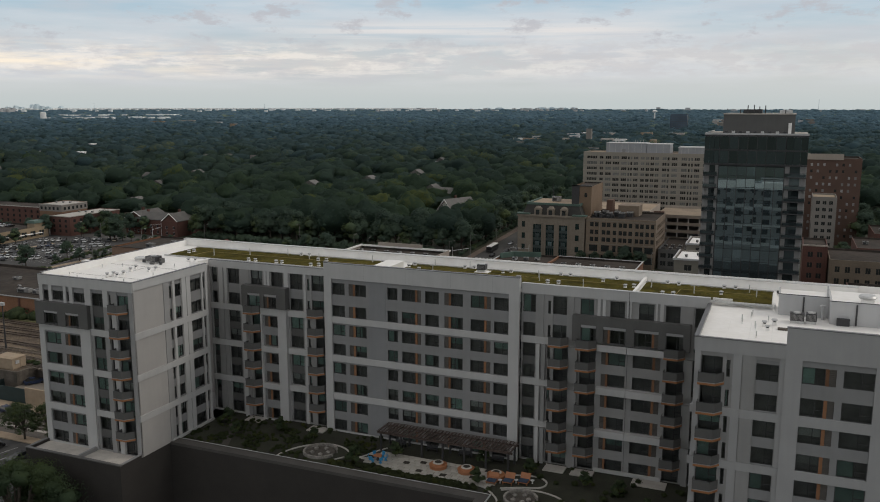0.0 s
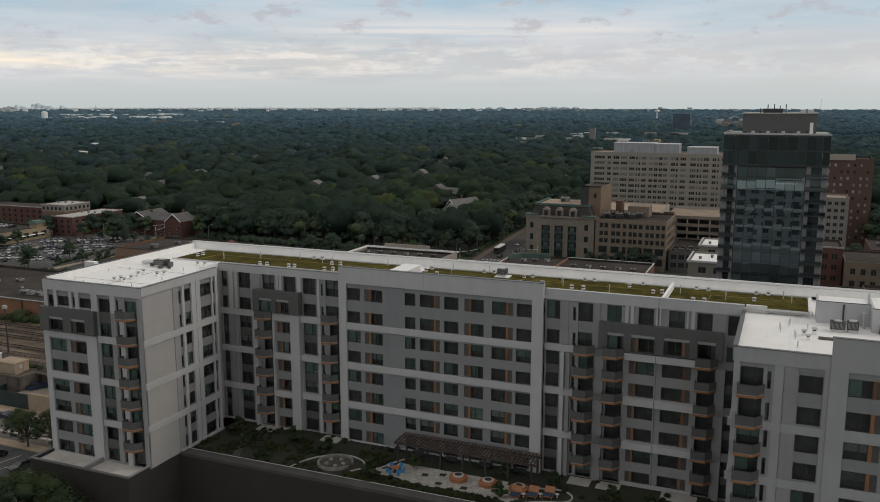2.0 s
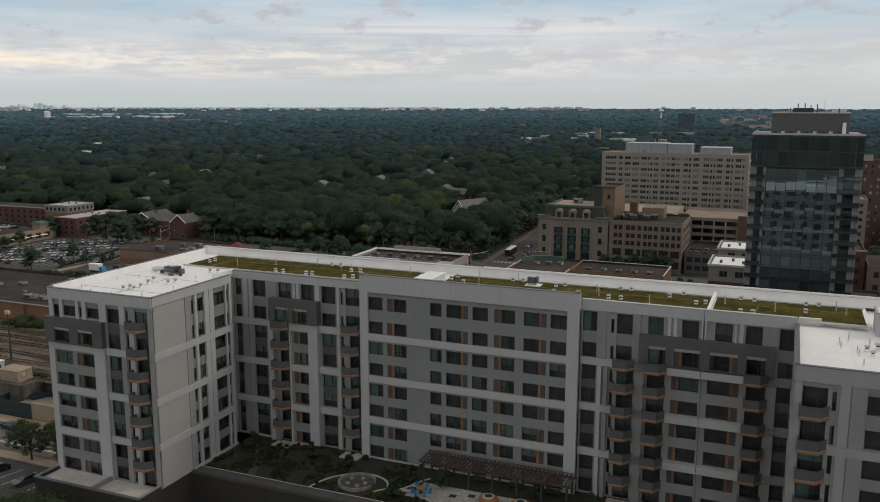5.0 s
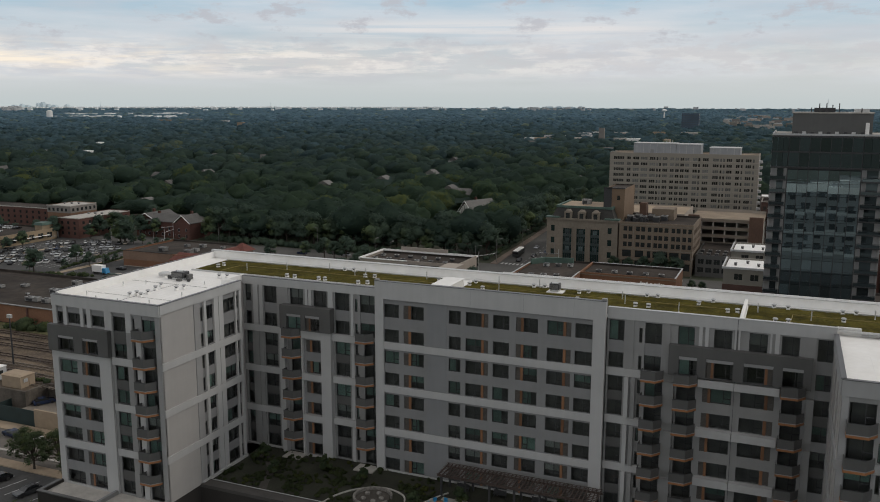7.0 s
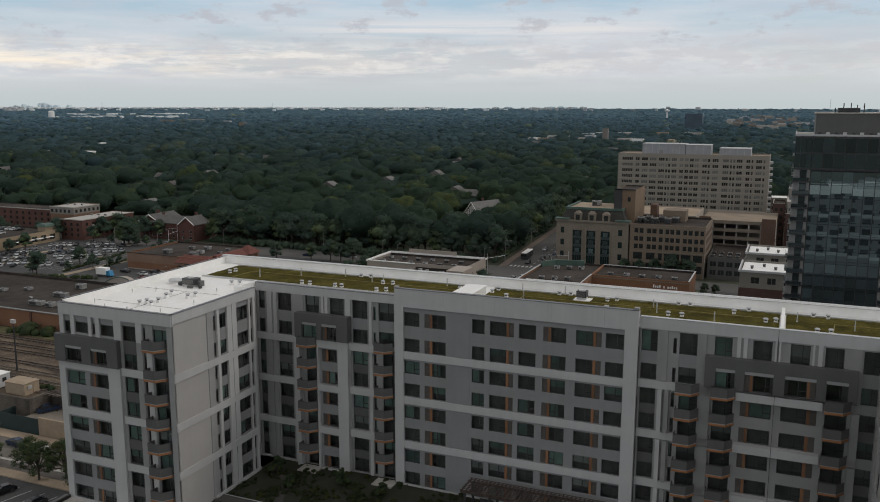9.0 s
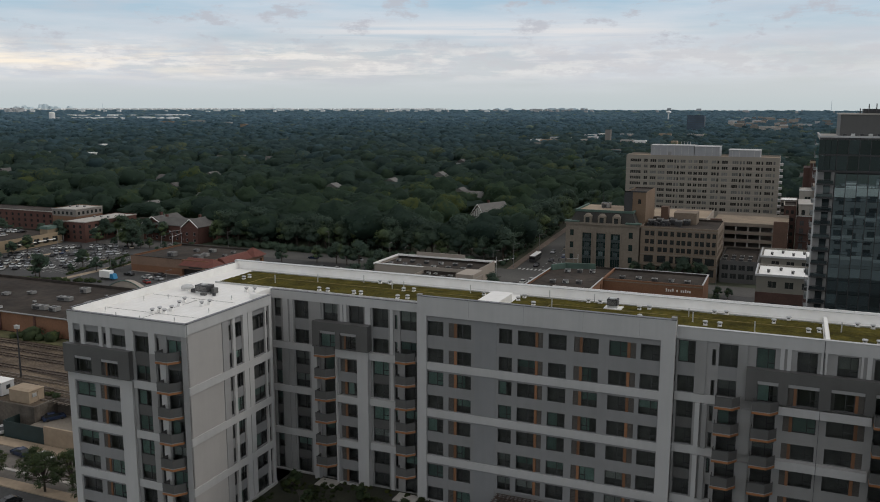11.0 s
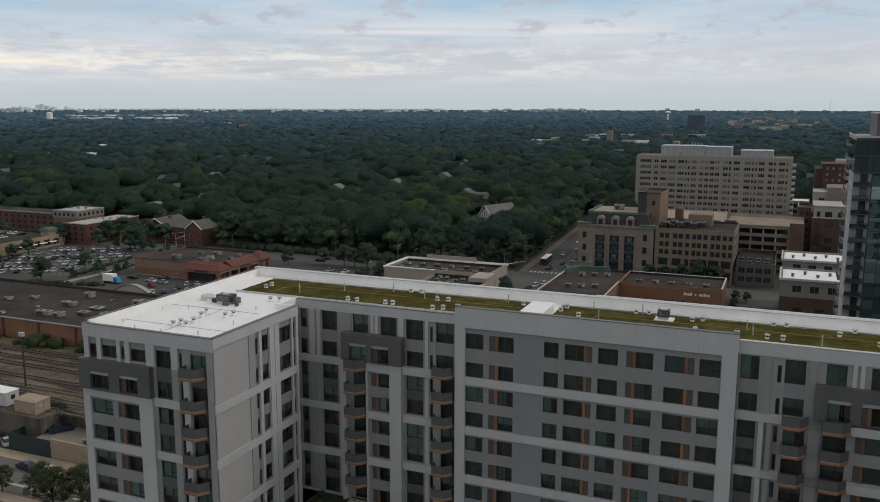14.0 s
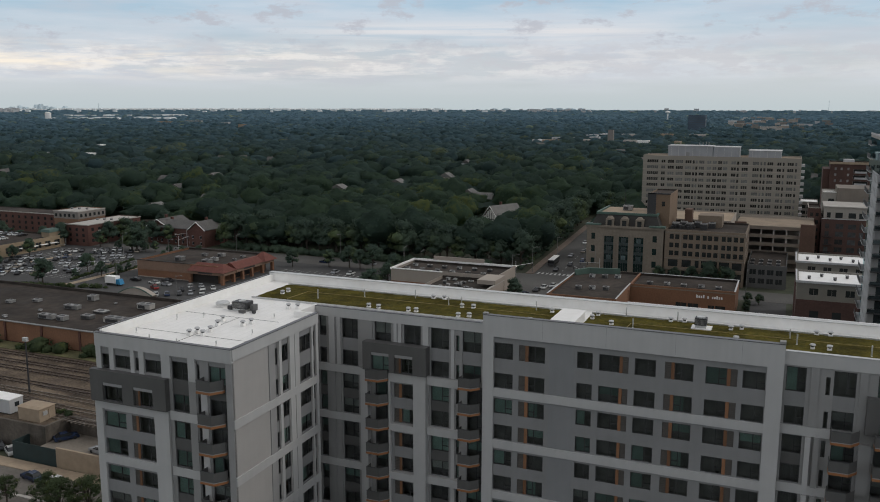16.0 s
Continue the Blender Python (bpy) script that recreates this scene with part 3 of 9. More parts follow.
for z0, z1 in ((34.0, 40.0), (27.8, 33.0), (21.6, 26.8), (15.5, 20.6)):
    front.slab("blue_grey_infill", BLUEGREY, 6.1, 8.9, z0 + 0.05, z1 - 0.05, 0.085, 0.12)
front.slab("parapet_coping", COPING, -1.66, 30.04, 42.41, 42.47, -0.16, 0.5)
front.slab("parapet_end_post", MIDGREY, 29.45, 30.03, 42.48, 42.75, -0.14, 0.45)
front.slab("parapet_end_post", MIDGREY, -1.65, -1.1, 42.48, 42.66, -0.14, 0.45)
for k in range(8):
    for a, b, acc in COLS:
        front.window(a, b, SILL[k], HEAD[k], 0.2, sash=0.62 if not acc or acc[2] else 0.38)
        if acc:
            front.accent(acc[0], acc[1], SILL[k], HEAD[k], acc[2], 0.16)
front.slab("room_liner", LINER, -1.0, 29.5, DECK, 40.2, 0.95, 1.0)
# horizontal panel joints of the white frame
for u in (5.3, 12.3, 19.5, 26.0):
    front.slab("panel_joint", MIDGREY, u, u + 0.03, 40.2, 42.3, -0.124, -0.1)

W0 = 1.0      # depth of the flanking walls


def strip(fc, u0, u1, top, bottom, wall_d, shade_rows=None):
    """A tall window strip: windows at each floor with dark spandrels between."""
    for k in range(top, bottom + 1):
        fc.window(u0, u1, SILL[k], 39.98 if k == 0 else HEAD[k] + 0.15, wall_d + 0.12)
        nxt = HEAD[k + 1] + 0.15 if k < 7 else DECK
        if k < bottom:
            fc.slab("spandrel", CHARCOAL if k in (2, 4, 6) else GREY, u0, u1, nxt, SILL[k], wall_d + 0.1, wall_d + 0.3)


def strip_hole(u0, u1, top, bottom):
    return (u0, u1, SILL[bottom], 40.0 if top == 0 else HEAD[top] + 0.15)


# left flank
hl = []
for u in ((-23.6, -22.6), (-20.4, -18.2), (-8.5, -6.2)):
    hl.append(strip_hole(*u, 0, 7))
for u in ((-15.9, -13.7), (-12.0, -9.8), (-4.5, -2.2)):
    hl.append(strip_hole(*u, 0, 1))
hl += [(-15.9, -13.6, DECK + 0.1, 33.4), (-3.9, -1.9, DECK + 0.1, 33.4)]
hl += [(-13.0, -10.5, SILL[k], HEAD[k]) for k in range(2, 8)]
hl += [(-5.3, -4.9, SILL[k], HEAD[k]) for k in range(8)]
front.wall("flank_wall", MIDGREY, -24.0, -1.62, DECK, 41.1, hl, W0, 0.3)
for u in ((-23.6, -22.6), (-20.4, -18.2), (-8.5, -6.2)):
    strip(front, *u, 0, 7, W0)
for u in ((-15.9, -13.7), (-12.0, -9.8), (-4.5, -2.2)):
    strip(front, *u, 0, 1, W0)
for k in range(8):
    front.window(-5.3, -4.9, SILL[k], HEAD[k], W0 + 0.1)
front.slab("white_band", WHITE, -24.0, -1.63, 40.0, 41.15, W0 - 0.14, W0 - 0.003, "white parapet band")
front.slab("parapet_coping", COPING, -24.0, -1.63, 41.16, 41.22, W0 - 0.18, W0 + 0.35)
for a, b in ((-22.2, -21.4), (-21.1, -20.6), (-17.9, -16.2), (-13.3, -12.9), (-12.75, -12.3), (-9.5, -8.8), (-5.9, -5.5)):
    front.slab("pilaster", WHITE if b - a < 1 else MIDGREY, a, b, 34.0, 40.0, W0 - 0.14, W0 - 0.003)
for z0, z1 in BANDS:
    front.slab("white_band", WHITE, -25.4, -17.25, z0, z1, W0 - 0.14, W0 - 0.003)
    front.slab("white_band", WHITE, -8.78, -4.75, z0, z1, W0 - 0.5, W0 - 0.003)
for a, b in ((-22.2, -21.4), (-21.1, -20.6), (-17.9, -17.3), (-5.9, -5.45)):
    for z0, z1 in ((27.76, 32.99), (21.56, 26.79), (DECK, 20.59)):
        front.slab("pilaster", MIDGREY if a < -20 else WHITE, a, b, z0, z1, W0 - 0.12, W0 - 0.003)
# white frame under the dark box, and the window column inside it
front.slab("white_pilaster", WHITE, -17.2, -16.5, DECK, 34.19, 0.05, 0.99)
front.wall("white_frame", WHITE, -13.7, -8.8, DECK, 34.2, [(-13.44, -10.4, z0 - 5.3, z0) for z0, _ in BANDS], 0.05, 0.94)
for k in range(2, 8):
    front.window(-12.1, -10.45, SILL[k], HEAD[k], 0.6)
    front.accent(-13.1, -12.12, SILL[k], HEAD[k], False, 0.55)
for a, b in ((32.7, 33.0), (29.6, 30.95), (26.5, 26.8), (23.4, 24.75), (20.3, 20.6), (17.2, 18.55), (DECK, 15.45)):
    front.slab("grey_wall", GREY, -13.09, -10.42, a, b, 0.45, 0.95)
for z0, z1 in ((27.75, 33.0), (21.55, 26.8), (DECK, 20.6)):
    front.slab("grey_wall", GREY, -13.44, -13.1, z0, z1, 0.45, 0.95)
# dark projecting box round two windows of the seventh floor
front.wall("charcoal_box", CHARCOAL, -16.9, -8.6, 34.2, 37.7, [(-15.8, -13.4, 34.25, 36.5), (-12.7, -10.3, 34.25, 36.5)], -0.35, 1.2, "dark grey projecting box frame")
for a, b in ((-15.8, -13.4), (-12.7, -10.3)):
    front.slab("window_header", DIMWHITE, a, b, 36.1, 36.5, -0.2, 0.5, "pale window header")
    front.window(a + (0.75 if a > -13 else 0), b, 34.25, 36.1, 0.0)
front.accent(-12.7, -11.96, 34.25, 36.1, False, -0.02)
for k in range(1, 7):
    z = SILL[k] - 0.85 if k > 1 else 33.1
    front.balcony(-16.15, -13.65, z, 1.2)
for k in range(2, 8):
    front.window(-15.9, -13.6, SILL[k] - 0.25, HEAD[k] + 0.2, W0 + 0.15)
    front.slab("spandrel", CHARCOAL, -15.9, -13.6, HEAD[k] + 0.2, SILL[k - 1] - 0.25 if k > 2 else 33.4, W0 + 0.1, W0 + 0.3)
for k in range(1, 7):
    z = SILL[k] - 0.45 if k > 1 else 33.55
    front.balcony(-4.25, -1.95, z, 1.1)
for k in range(2, 8):
    front.window(-3.9, -1.9, SILL[k] - 0.25, HEAD[k] + 0.2, W0 + 0.15)
    front.slab("spandrel", CHARCOAL, -3.9, -1.9, HEAD[k] + 0.2, SILL[k - 1] - 0.25 if k > 2 else 33.4, W0 + 0.1, W0 + 0.3)
front.slab("room_liner", LINER, -25.4, -1.7, DECK, 40.4, W0 + 0.95, W0 + 1.0)
front.slab("base_strip", WHITE, -25.4, -16.6, DECK, DECK + 0.25, W0 - 0.2, W0 - 0.003)

# right flank
hr = []
for u in ((30.25, 32.1), (53.8, 55.4)):
    hr.append(strip_hole(*u, 0, 7))
for u in ((34.6, 36.6), (38.5, 40.4), (42.6, 44.6), (46.5, 48.5), (50.0, 51.9)):
    hr.append(strip_hole(*u, 0, 1))
hr += [(a, b, DECK + 0.1, 33.4) for a, b in ((34.8, 36.9), (38.6, 40.8), (50.4, 52.6))]
hr += [(u0, u1, SILL[k], HEAD[k]) for k in range(2, 8) for u0, u1 in ((41.6, 44.9), (45.9, 49.6))]
hr += [(33.9, 34.3, SILL[k], HEAD[k]) for k in range(8)]
front.wall("flank_wall", MIDGREY, 30.0, 55.6, DECK, 41.5, hr, W0, 0.3)
for u in ((30.25, 32.1), (53.8, 55.4)):
    strip(front, *u, 0, 7, W0)
for u in ((34.6, 36.6), (38.5, 40.4), (42.6, 44.6), (46.5, 48.5), (50.0, 51.9)):
    strip(front, *u, 0, 1, W0)
for k in range(8):
    front.window(33.9, 34.3, SILL[k], HEAD[k], W0 + 0.1)
front.slab("white_band", WHITE, 30.01, 55.6, 40.2, 41.55, W0 - 0.14, W0 - 0.003, "white parapet band")
front.slab("parapet_coping", GALV, 30.05, 55.6, 41.56, 41.62, W0 - 0.18, W0 + 0.35)
front.slab("panel_joint", COPING, 45.15, 45.2, DECK, 41.5, W0 - 0.17, W0 - 0.141)
for a, b in ((32.5, 33.3), (36.9, 37.6), (40.9, 41.3), (41.6, 42.0), (44.9, 45.1), (45.3, 45.5), (48.75, 48.95), (49.3, 49.75), (52.4, 53.6)):
    front.slab("pilaster", WHITE if b - a < 0.6 else MIDGREY, a, b, 34.0, 40.2, W0 - 0.14, W0 - 0.003)
for z0, z1 in BANDS:
    front.slab("white_band", WHITE, 30.02, 34.6, z0, z1, W0 - 0.14, W0 - 0.003)
    front.slab("white_band", WHITE, 41.1, 45.13, z0, z1, W0 - 0.8, W0 - 0.003)
    front.slab("white_band", WHITE, 45.2, 50.1, z0, z1, W0 - 0.8, W0 - 0.003)
for a, b, mt in ((32.4, 32.9, WHITE), (33.2, 33.7, MIDGREY), (37.2, 38.3, MIDGREY), (53.0, 53.8, MIDGREY)):
    for z0, z1 in ((27.76, 32.99), (21.56, 26.79), (DECK, 20.59)):
        front.slab("pilaster", mt, a, b, z0, z1, W0 - 0.5, W0 - 0.003)
BOX = ((38.8, 40.9, 0), (41.9, 44.95, 1), (46.1, 49.3, 2), (50.3, 52.5, 0))
front.wall("charcoal_box", CHARCOAL, 37.6, 53.4, 34.15, 37.85, [(a, b, 34.2, 36.55) for a, b, _ in BOX], 0.1, 0.85, "dark grey projecting box frame")
for a, b, acc in BOX:
    front.slab("window_header", DIMWHITE, a, b, 36.15, 36.55, 0.22, 0.8, "pale window header")
    front.window(a + (0.9 if acc == 1 else 0), b - (0.9 if acc == 2 else 0), 34.2, 36.15, 0.42)
front.accent(41.9, 42.78, 34.2, 36.15, False, 0.38)
front.accent(48.42, 49.3, 34.2, 36.15, True, 0.38)
for k in range(2, 8):
    front.window(42.55, 44.9, SILL[k], HEAD[k], W0 + 0.12)
    front.accent(41.6, 42.53, SILL[k], HEAD[k], False, W0 - 0.02)
    front.window(45.9, 48.55, SILL[k], HEAD[k], W0 + 0.12)
    front.accent(48.57, 49.6, SILL[k], HEAD[k], True, W0 - 0.02)
    for a, b in ((34.8, 36.9), (38.6, 40.8), (50.4, 52.6)):
        front.window(a, b, SILL[k] - 0.25, HEAD[k] + 0.2, W0 + 0.15)
        front.slab("spandrel", CHARCOAL, a, b, HEAD[k] + 0.2, SILL[k - 1] - 0.25 if k > 2 else 33.4, W0 + 0.1, W0 + 0.3)
for k in range(1, 7):
    z = SILL[k] - 0.75 if k > 1 else 33.25
    front.balcony(34.6, 37.15, z, 1.3)
    front.balcony(38.45, 41.05, z, 1.3)
    front.balcony(50.25, 52.85, z, 1.3)
front.slab("room_liner", LINER, 30.1, 55.4, DECK, 40.6, W0 + 0.95, W0 + 1.0)
front.slab("base_strip", WHITE, 41.0, 50.3, DECK, DECK + 0.5, W0 - 0.3, W0 - 0.003)

# left wing, end facade towards the street
WY, WX = -20.0, -21.3
end = Facade(apt, 0, WY, 0)
eh = [(-38.3, -37.2, SILL[0], 39.8), (-36.5, -34.3, SILL[0] + 0.3, 39.8), (-33.7, -33.15, SILL[0] + 0.3, 39.8), (-32.4, -30.2, SILL[0] + 0.3, 39.8)]
eh += [(-28.9, -26.8, SILL[7], 39.8), (-25.7, -25.3, SILL[7], 39.8), (-24.2, -22.1, DECK + 0.1, 39.8)]
eh += [(a, b, SILL[k], HEAD[k]) for k in range(2, 8) for a, b in ((-38.2, -35.4), (-33.5, -31.45))] + [(-37.7, -35.2, 34.1, 35.8), (-32.8, -31.1, 34.1, 35.8)]
end.wall("end_wall", MIDGREY, -39.0, WX, DECK, 40.1, eh, 0.0, 0.3)
for a, b in ((-38.3, -37.2), (-36.5, -34.3), (-33.7, -33.15), (-32.4, -30.2)):
    end.window(a, b, SILL[0] + 0.3, 39.15, 0.12)
    end.slab("spandrel", GREY, a, b, 39.15, 39.8, 0.1, 0.3)
for a, b in ((-39.0, -38.32), (-37.15, -36.55), (-34.25, -33.75), (-33.1, -32.45), (-30.15, -29.0), (-26.7, -25.8)):
    end.slab("pilaster", WHITE, a, b, 37.5, 40.1, -0.12, -0.003)
end.slab("white_band", WHITE, -39.05, WX + 0.05, 40.0, 41.45, -0.16, 0.25, "white parapet band")
end.slab("parapet_coping", COPING, -39.1, WX + 0.1, 41.46, 41.52, -0.2, 0.3)
for k in range(8):
    h = HEAD[k] + 0.1
    end.window(-28.9, -26.8, SILL[k], h, 0.12)
    end.window(-25.7, -25.3, SILL[k], h, 0.12)
    end.window(-24.2, -22.1, SILL[k] - (0.3 if k else 0.0), h, 0.15)
    nxt = HEAD[k + 1] + 0.1 if k < 7 else None
    if nxt:
        for a, b in ((-28.9, -26.8), (-25.7, -25.3)):
            end.slab("spandrel", CHARCOAL, a, b, nxt, SILL[k], 0.1, 0.3)
        end.slab("spandrel", CHARCOAL, -24.2, -22.1, nxt, SILL[k] - (0.3 if k else 0.0), 0.1, 0.3)
    else:
        end.slab("spandrel", CHARCOAL, -24.2, -22.1, DECK + 0.1, SILL[k] - 0.3, 0.1, 0.3)
for a, b in ((-28.9, -26.8), (-25.7, -25.3), (-24.2, -22.1)):
    end.slab("spandrel", GREY, a, b, HEAD[0] + 0.1, 39.8, 0.1, 0.3)
for z0, z1 in BANDS:
    end.slab("white_band", WHITE, -29.3, -25.0, z0, z1, -0.12, -0.003)
for a, b in ((-26.72, -25.8), (-25.2, -24.4)):
    for z0, z1 in ((33.96, 37.49), (27.76, 32.99), (21.56, 26.79), (DECK, 20.59)):
        end.slab("pilaster", MIDGREY if a < -26 else WHITE, a, b, z0, z1, -0.1, -0.003)
ew = [(-38.4, -31.3, low, top) for low, top in ((27.75, 33.0), (21.55, 26.8), (DECK + 0.25, 20.6))]
end.wall("white_frame", WHITE, -39.4, -29.4, DECK, 33.95, ew, -0.3, 0.29)
gh = []
for k in range(2, 8):
    gh += [(-38.3, -35.3, SILL[k], HEAD[k]), (-34.5, -31.35, SILL[k], HEAD[k])]
end.wall("grey_wall", GREY, -38.4, -31.3, DECK, 33.0, gh, -0.12, 0.11)
for k in range(2, 8):
    end.window(-38.3, -35.3, SILL[k], HEAD[k], -0.05)
    end.window(-33.6, -31.35, SILL[k], HEAD[k], -0.05)
    end.accent(-34.5, -33.62, SILL[k], HEAD[k], False, -0.08)
end.wall("charcoal_box", CHARCOAL, -39.5, -29.3, 33.96, 37.5, [(-37.8, -35.1, 34.1, 36.15), (-33.6, -31.0, 34.1, 36.15)], -0.7, 0.69, "dark grey projecting box frame")
for a, b in ((-37.8, -35.1), (-33.6, -31.0)):
    end.slab("window_header", DIMWHITE, a, b, 35.8, 36.15, -0.6, -0.1, "pale window header")
    end.window(a + (0.7 if a > -34 else 0), b, 34.1, 35.8, -0.4)
end.accent(-33.6, -32.92, 34.1, 35.8, False, -0.42)
for k in range(0, 7):
    end.balcony(-24.8, -22.3, SILL[k] - (0.75 if k else 0.6), 1.3)
end.slab("corner_pilaster", ASHPANEL, -22.02, WX + 0.02, DECK, 39.99, -0.06, -0.003)
end.slab("room_liner", LINER, -38.9, WX - 0.2, DECK, 40.1, 0.95, 1.0)

# left wing, courtyard side
side = Facade(apt, WX, 0, 90)       # u is y here
NOTCH = -3.35       # the wing's courtyard wall stops here and steps back
cols = ((-12.3, -11.7), (-11.05, -9.6), (-7.45, -4.85), (-4.4, -3.9))
side.wall("courtyard_wall", CREAM, WY, NOTCH, DECK, 40.3, [(a, b, SILL[7], 40.1) for a, b in cols], 0.0, 0.3, "cream panel wall")
for k in range(8):
    h = HEAD[k] + 0.15
    for a, b in cols:
        side.window(a, b, SILL[k] + 0.1, h, 0.14)
        if k == 0:
            side.slab("spandrel", GREY, a, b, h, 40.1, 0.12, 0.3)
        side.slab("spandrel", GREY, a, b, HEAD[k + 1] + 0.15 if k < 7 else SILL[7], SILL[k] + 0.1, 0.12, 0.3)
side.slab("white_band", WHITE, WY, NOTCH, 40.25, 41.45, -0.16, -0.003, "white parapet band")
side.slab("parapet_coping", COPING, WY, NOTCH, 41.46, 41.52, -0.2, 0.3)
for z0, z1 in BANDS:
    side.slab("white_band", WHITE, WY, NOTCH, z0, z1, -0.14, -0.003)
for a, b, mt in ((-13.6, -12.45, ASHPANEL), (-11.6, -11.1, WHITE), (-9.5, -8.55, WHITE), (-8.45, -7.5, WHITE), (-4.8, -4.5, WHITE), (-3.85, NOTCH, WHITE)):
    for z0, z1 in ((33.96, 40.24), (27.76, 32.99), (21.56, 26.79), (DECK, 20.59)):
        side.slab("pilaster", mt, a, b, z0, z1, -0.1, -0.003)
side.slab("room_liner", LINER, WY + 0.3, NOTCH - 0.35, DECK, 40.1, 0.95, 1.0)
side.slab("base_strip", WHITE, -13.4, NOTCH, DECK, DECK + 0.4, -0.3, -0.101)
part("return_wall", Mesh().box(-24.3, WX - 0.31, NOTCH - 0.3, NOTCH, DECK, 40.3), CREAM, apt)
part("return_wall", Mesh().box(-24.3, -24.01, NOTCH + 0.01, 0.98, DECK, 40.3), CREAM, apt)

# right wing
RX, RY = 55.5, -16.0
rend = Facade(apt, 0, RY, 0)
rh = [(56.2, 58.5, DECK, 38.9), (58.9, 59.3, SILL[7], 38.9), (62.0, 64.3, SILL[7], 38.9)]
rend.wall("end_wall", MIDGREY, RX, 64.9, 0.0, 39.4, rh, 0.0, 0.3)
RS = [36.55, 33.1, 30.0, 26.9, 23.8, 20.7, 17.6]
for k in range(7):
    for a, b in ((56.2, 58.5), (58.9, 59.3), (62.0, 64.3)):
        head = RS[k] + (2.2 if b == 58.5 else 1.9)
        rend.window(a, b, RS[k], head, 0.13)
        rend.slab("spandrel", GREY if a == 62.0 else MIDGREY, a, b, head, RS[k - 1] if k else 38.9, 0.1, 0.3)
for a, b in ((56.2, 58.5), (58.9, 59.3), (62.0, 64.3)):
    rend.slab("spandrel", GREY, a, b, DECK, RS[6], 0.1, 0.3)
rend.slab("white_band", DIMWHITE, RX - 0.05, 64.9, 39.3, 40.85, -0.16, 0.25, "white parapet band")
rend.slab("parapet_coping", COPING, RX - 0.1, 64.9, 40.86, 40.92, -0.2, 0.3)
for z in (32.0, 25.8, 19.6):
    rend.slab("white_band", DIMWHITE, RX - 0.3, 64.9, z, z + 0.95, -0.14, -0.003)
for a, b, mt in ((RX, RX + 0.6, DIMWHITE), (59.6, 60.5, DIMWHITE), (60.6, 61.9, MIDGREY), (64.4, 64.9, DIMWHITE)):
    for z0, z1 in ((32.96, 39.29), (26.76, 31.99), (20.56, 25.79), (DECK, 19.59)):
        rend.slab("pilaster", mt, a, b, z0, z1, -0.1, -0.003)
for k in range(7):
    rend.balcony(56.0, 58.7, RS[k] - 0.85, 1.3)
rend2 = Facade(apt, 0, RY - 0.35, 0)
OPEN2 = [(33.15, 39.4), (26.85, 32.0), (20.65, 25.8), (15.4, 19.6)]
r2 = [(66.6 + q, 73.7 + q, z0, z1) for z0, z1 in OPEN2 for q in (0, 9.0)]
rend2.wall("white_frame", DIMWHITE, 64.9, 90.0, 0.0, 42.85, r2, 0.0, 0.4, "white panel frame with parapet")
for k, (z0, z1) in enumerate(OPEN2):
    rows = ((36.8, 38.7), (33.2, 35.2)) if k == 0 else ((z1 - 1.9, z1 - 0.03), (z0 + 0.03, z0 + 1.95))
    for q in (0, 9.0):
        gh = [(66.65 + q, 70.0 + q, a, b) for a, b in rows] + [(70.7 + q, 73.65 + q, a, b) for a, b in rows]
        rend2.wall("grey_wall", GREY, 66.6 + q, 73.7 + q, z0, z1, gh, 0.15, 0.2)
        for a, b in rows:
            rend2.window(66.65 + q, 68.93 + q, a, b, 0.2)
            rend2.accent(68.95 + q, 70.0 + q, a, b, True, 0.18)
            rend2.window(70.7 + q, 73.65 + q, a, b, 0.2)
rend2.slab("parapet_coping", COPING, 64.85, 90.0, 42.86, 42.92, -0.04, 0.5)
rend2.slab("room_liner", LINER, 65.0, 89.0, DECK, 40.0, 0.95, 1.0)
rend.slab("room_liner", LINER, RX + 0.5, 64.8, DECK, 39.3, 0.95, 1.0)
rside = Facade(apt, RX, 0, -90)     # u is -y
rsh = [(a, b, SILL[7], 39.0) for a, b in ((1.5, 2.2), (4.0, 6.2), (8.5, 10.5), (12.8, 13.4))]
rside.wall("courtyard_wall", CREAM, -1.0, 16.0, 0.0, 39.4, rsh, 0.0, 0.3, "cream panel wall")
for k in range(7):
    for a, b in ((1.5, 2.2), (4.0, 6.2), (8.5, 10.5), (12.8, 13.4)):
        rside.window(a, b, RS[k], RS[k] + 1.9, 0.13)
        rside.slab("spandrel", GREY, a, b, RS[k] + 1.9, RS[k - 1] if k else 39.0, 0.1, 0.3)
for a, b in ((1.5, 2.2), (4.0, 6.2), (8.5, 10.5), (12.8, 13.4)):
    rside.slab("spandrel", GREY, a, b, SILL[7], RS[6], 0.1, 0.3)
rside.slab("white_band", DIMWHITE, -0.9, 16.0, 39.3, 40.85, -0.16, 0.25, "white parapet band")
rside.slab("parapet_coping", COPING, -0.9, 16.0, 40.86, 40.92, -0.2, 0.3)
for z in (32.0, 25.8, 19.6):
    rside.slab("white_band", DIMWHITE, -0.8, 16.0, z, z + 0.95, -0.14, -0.003)
rside.slab("room_liner", LINER, -0.6, 15.6, DECK, 39.3, 0.95, 1.0)

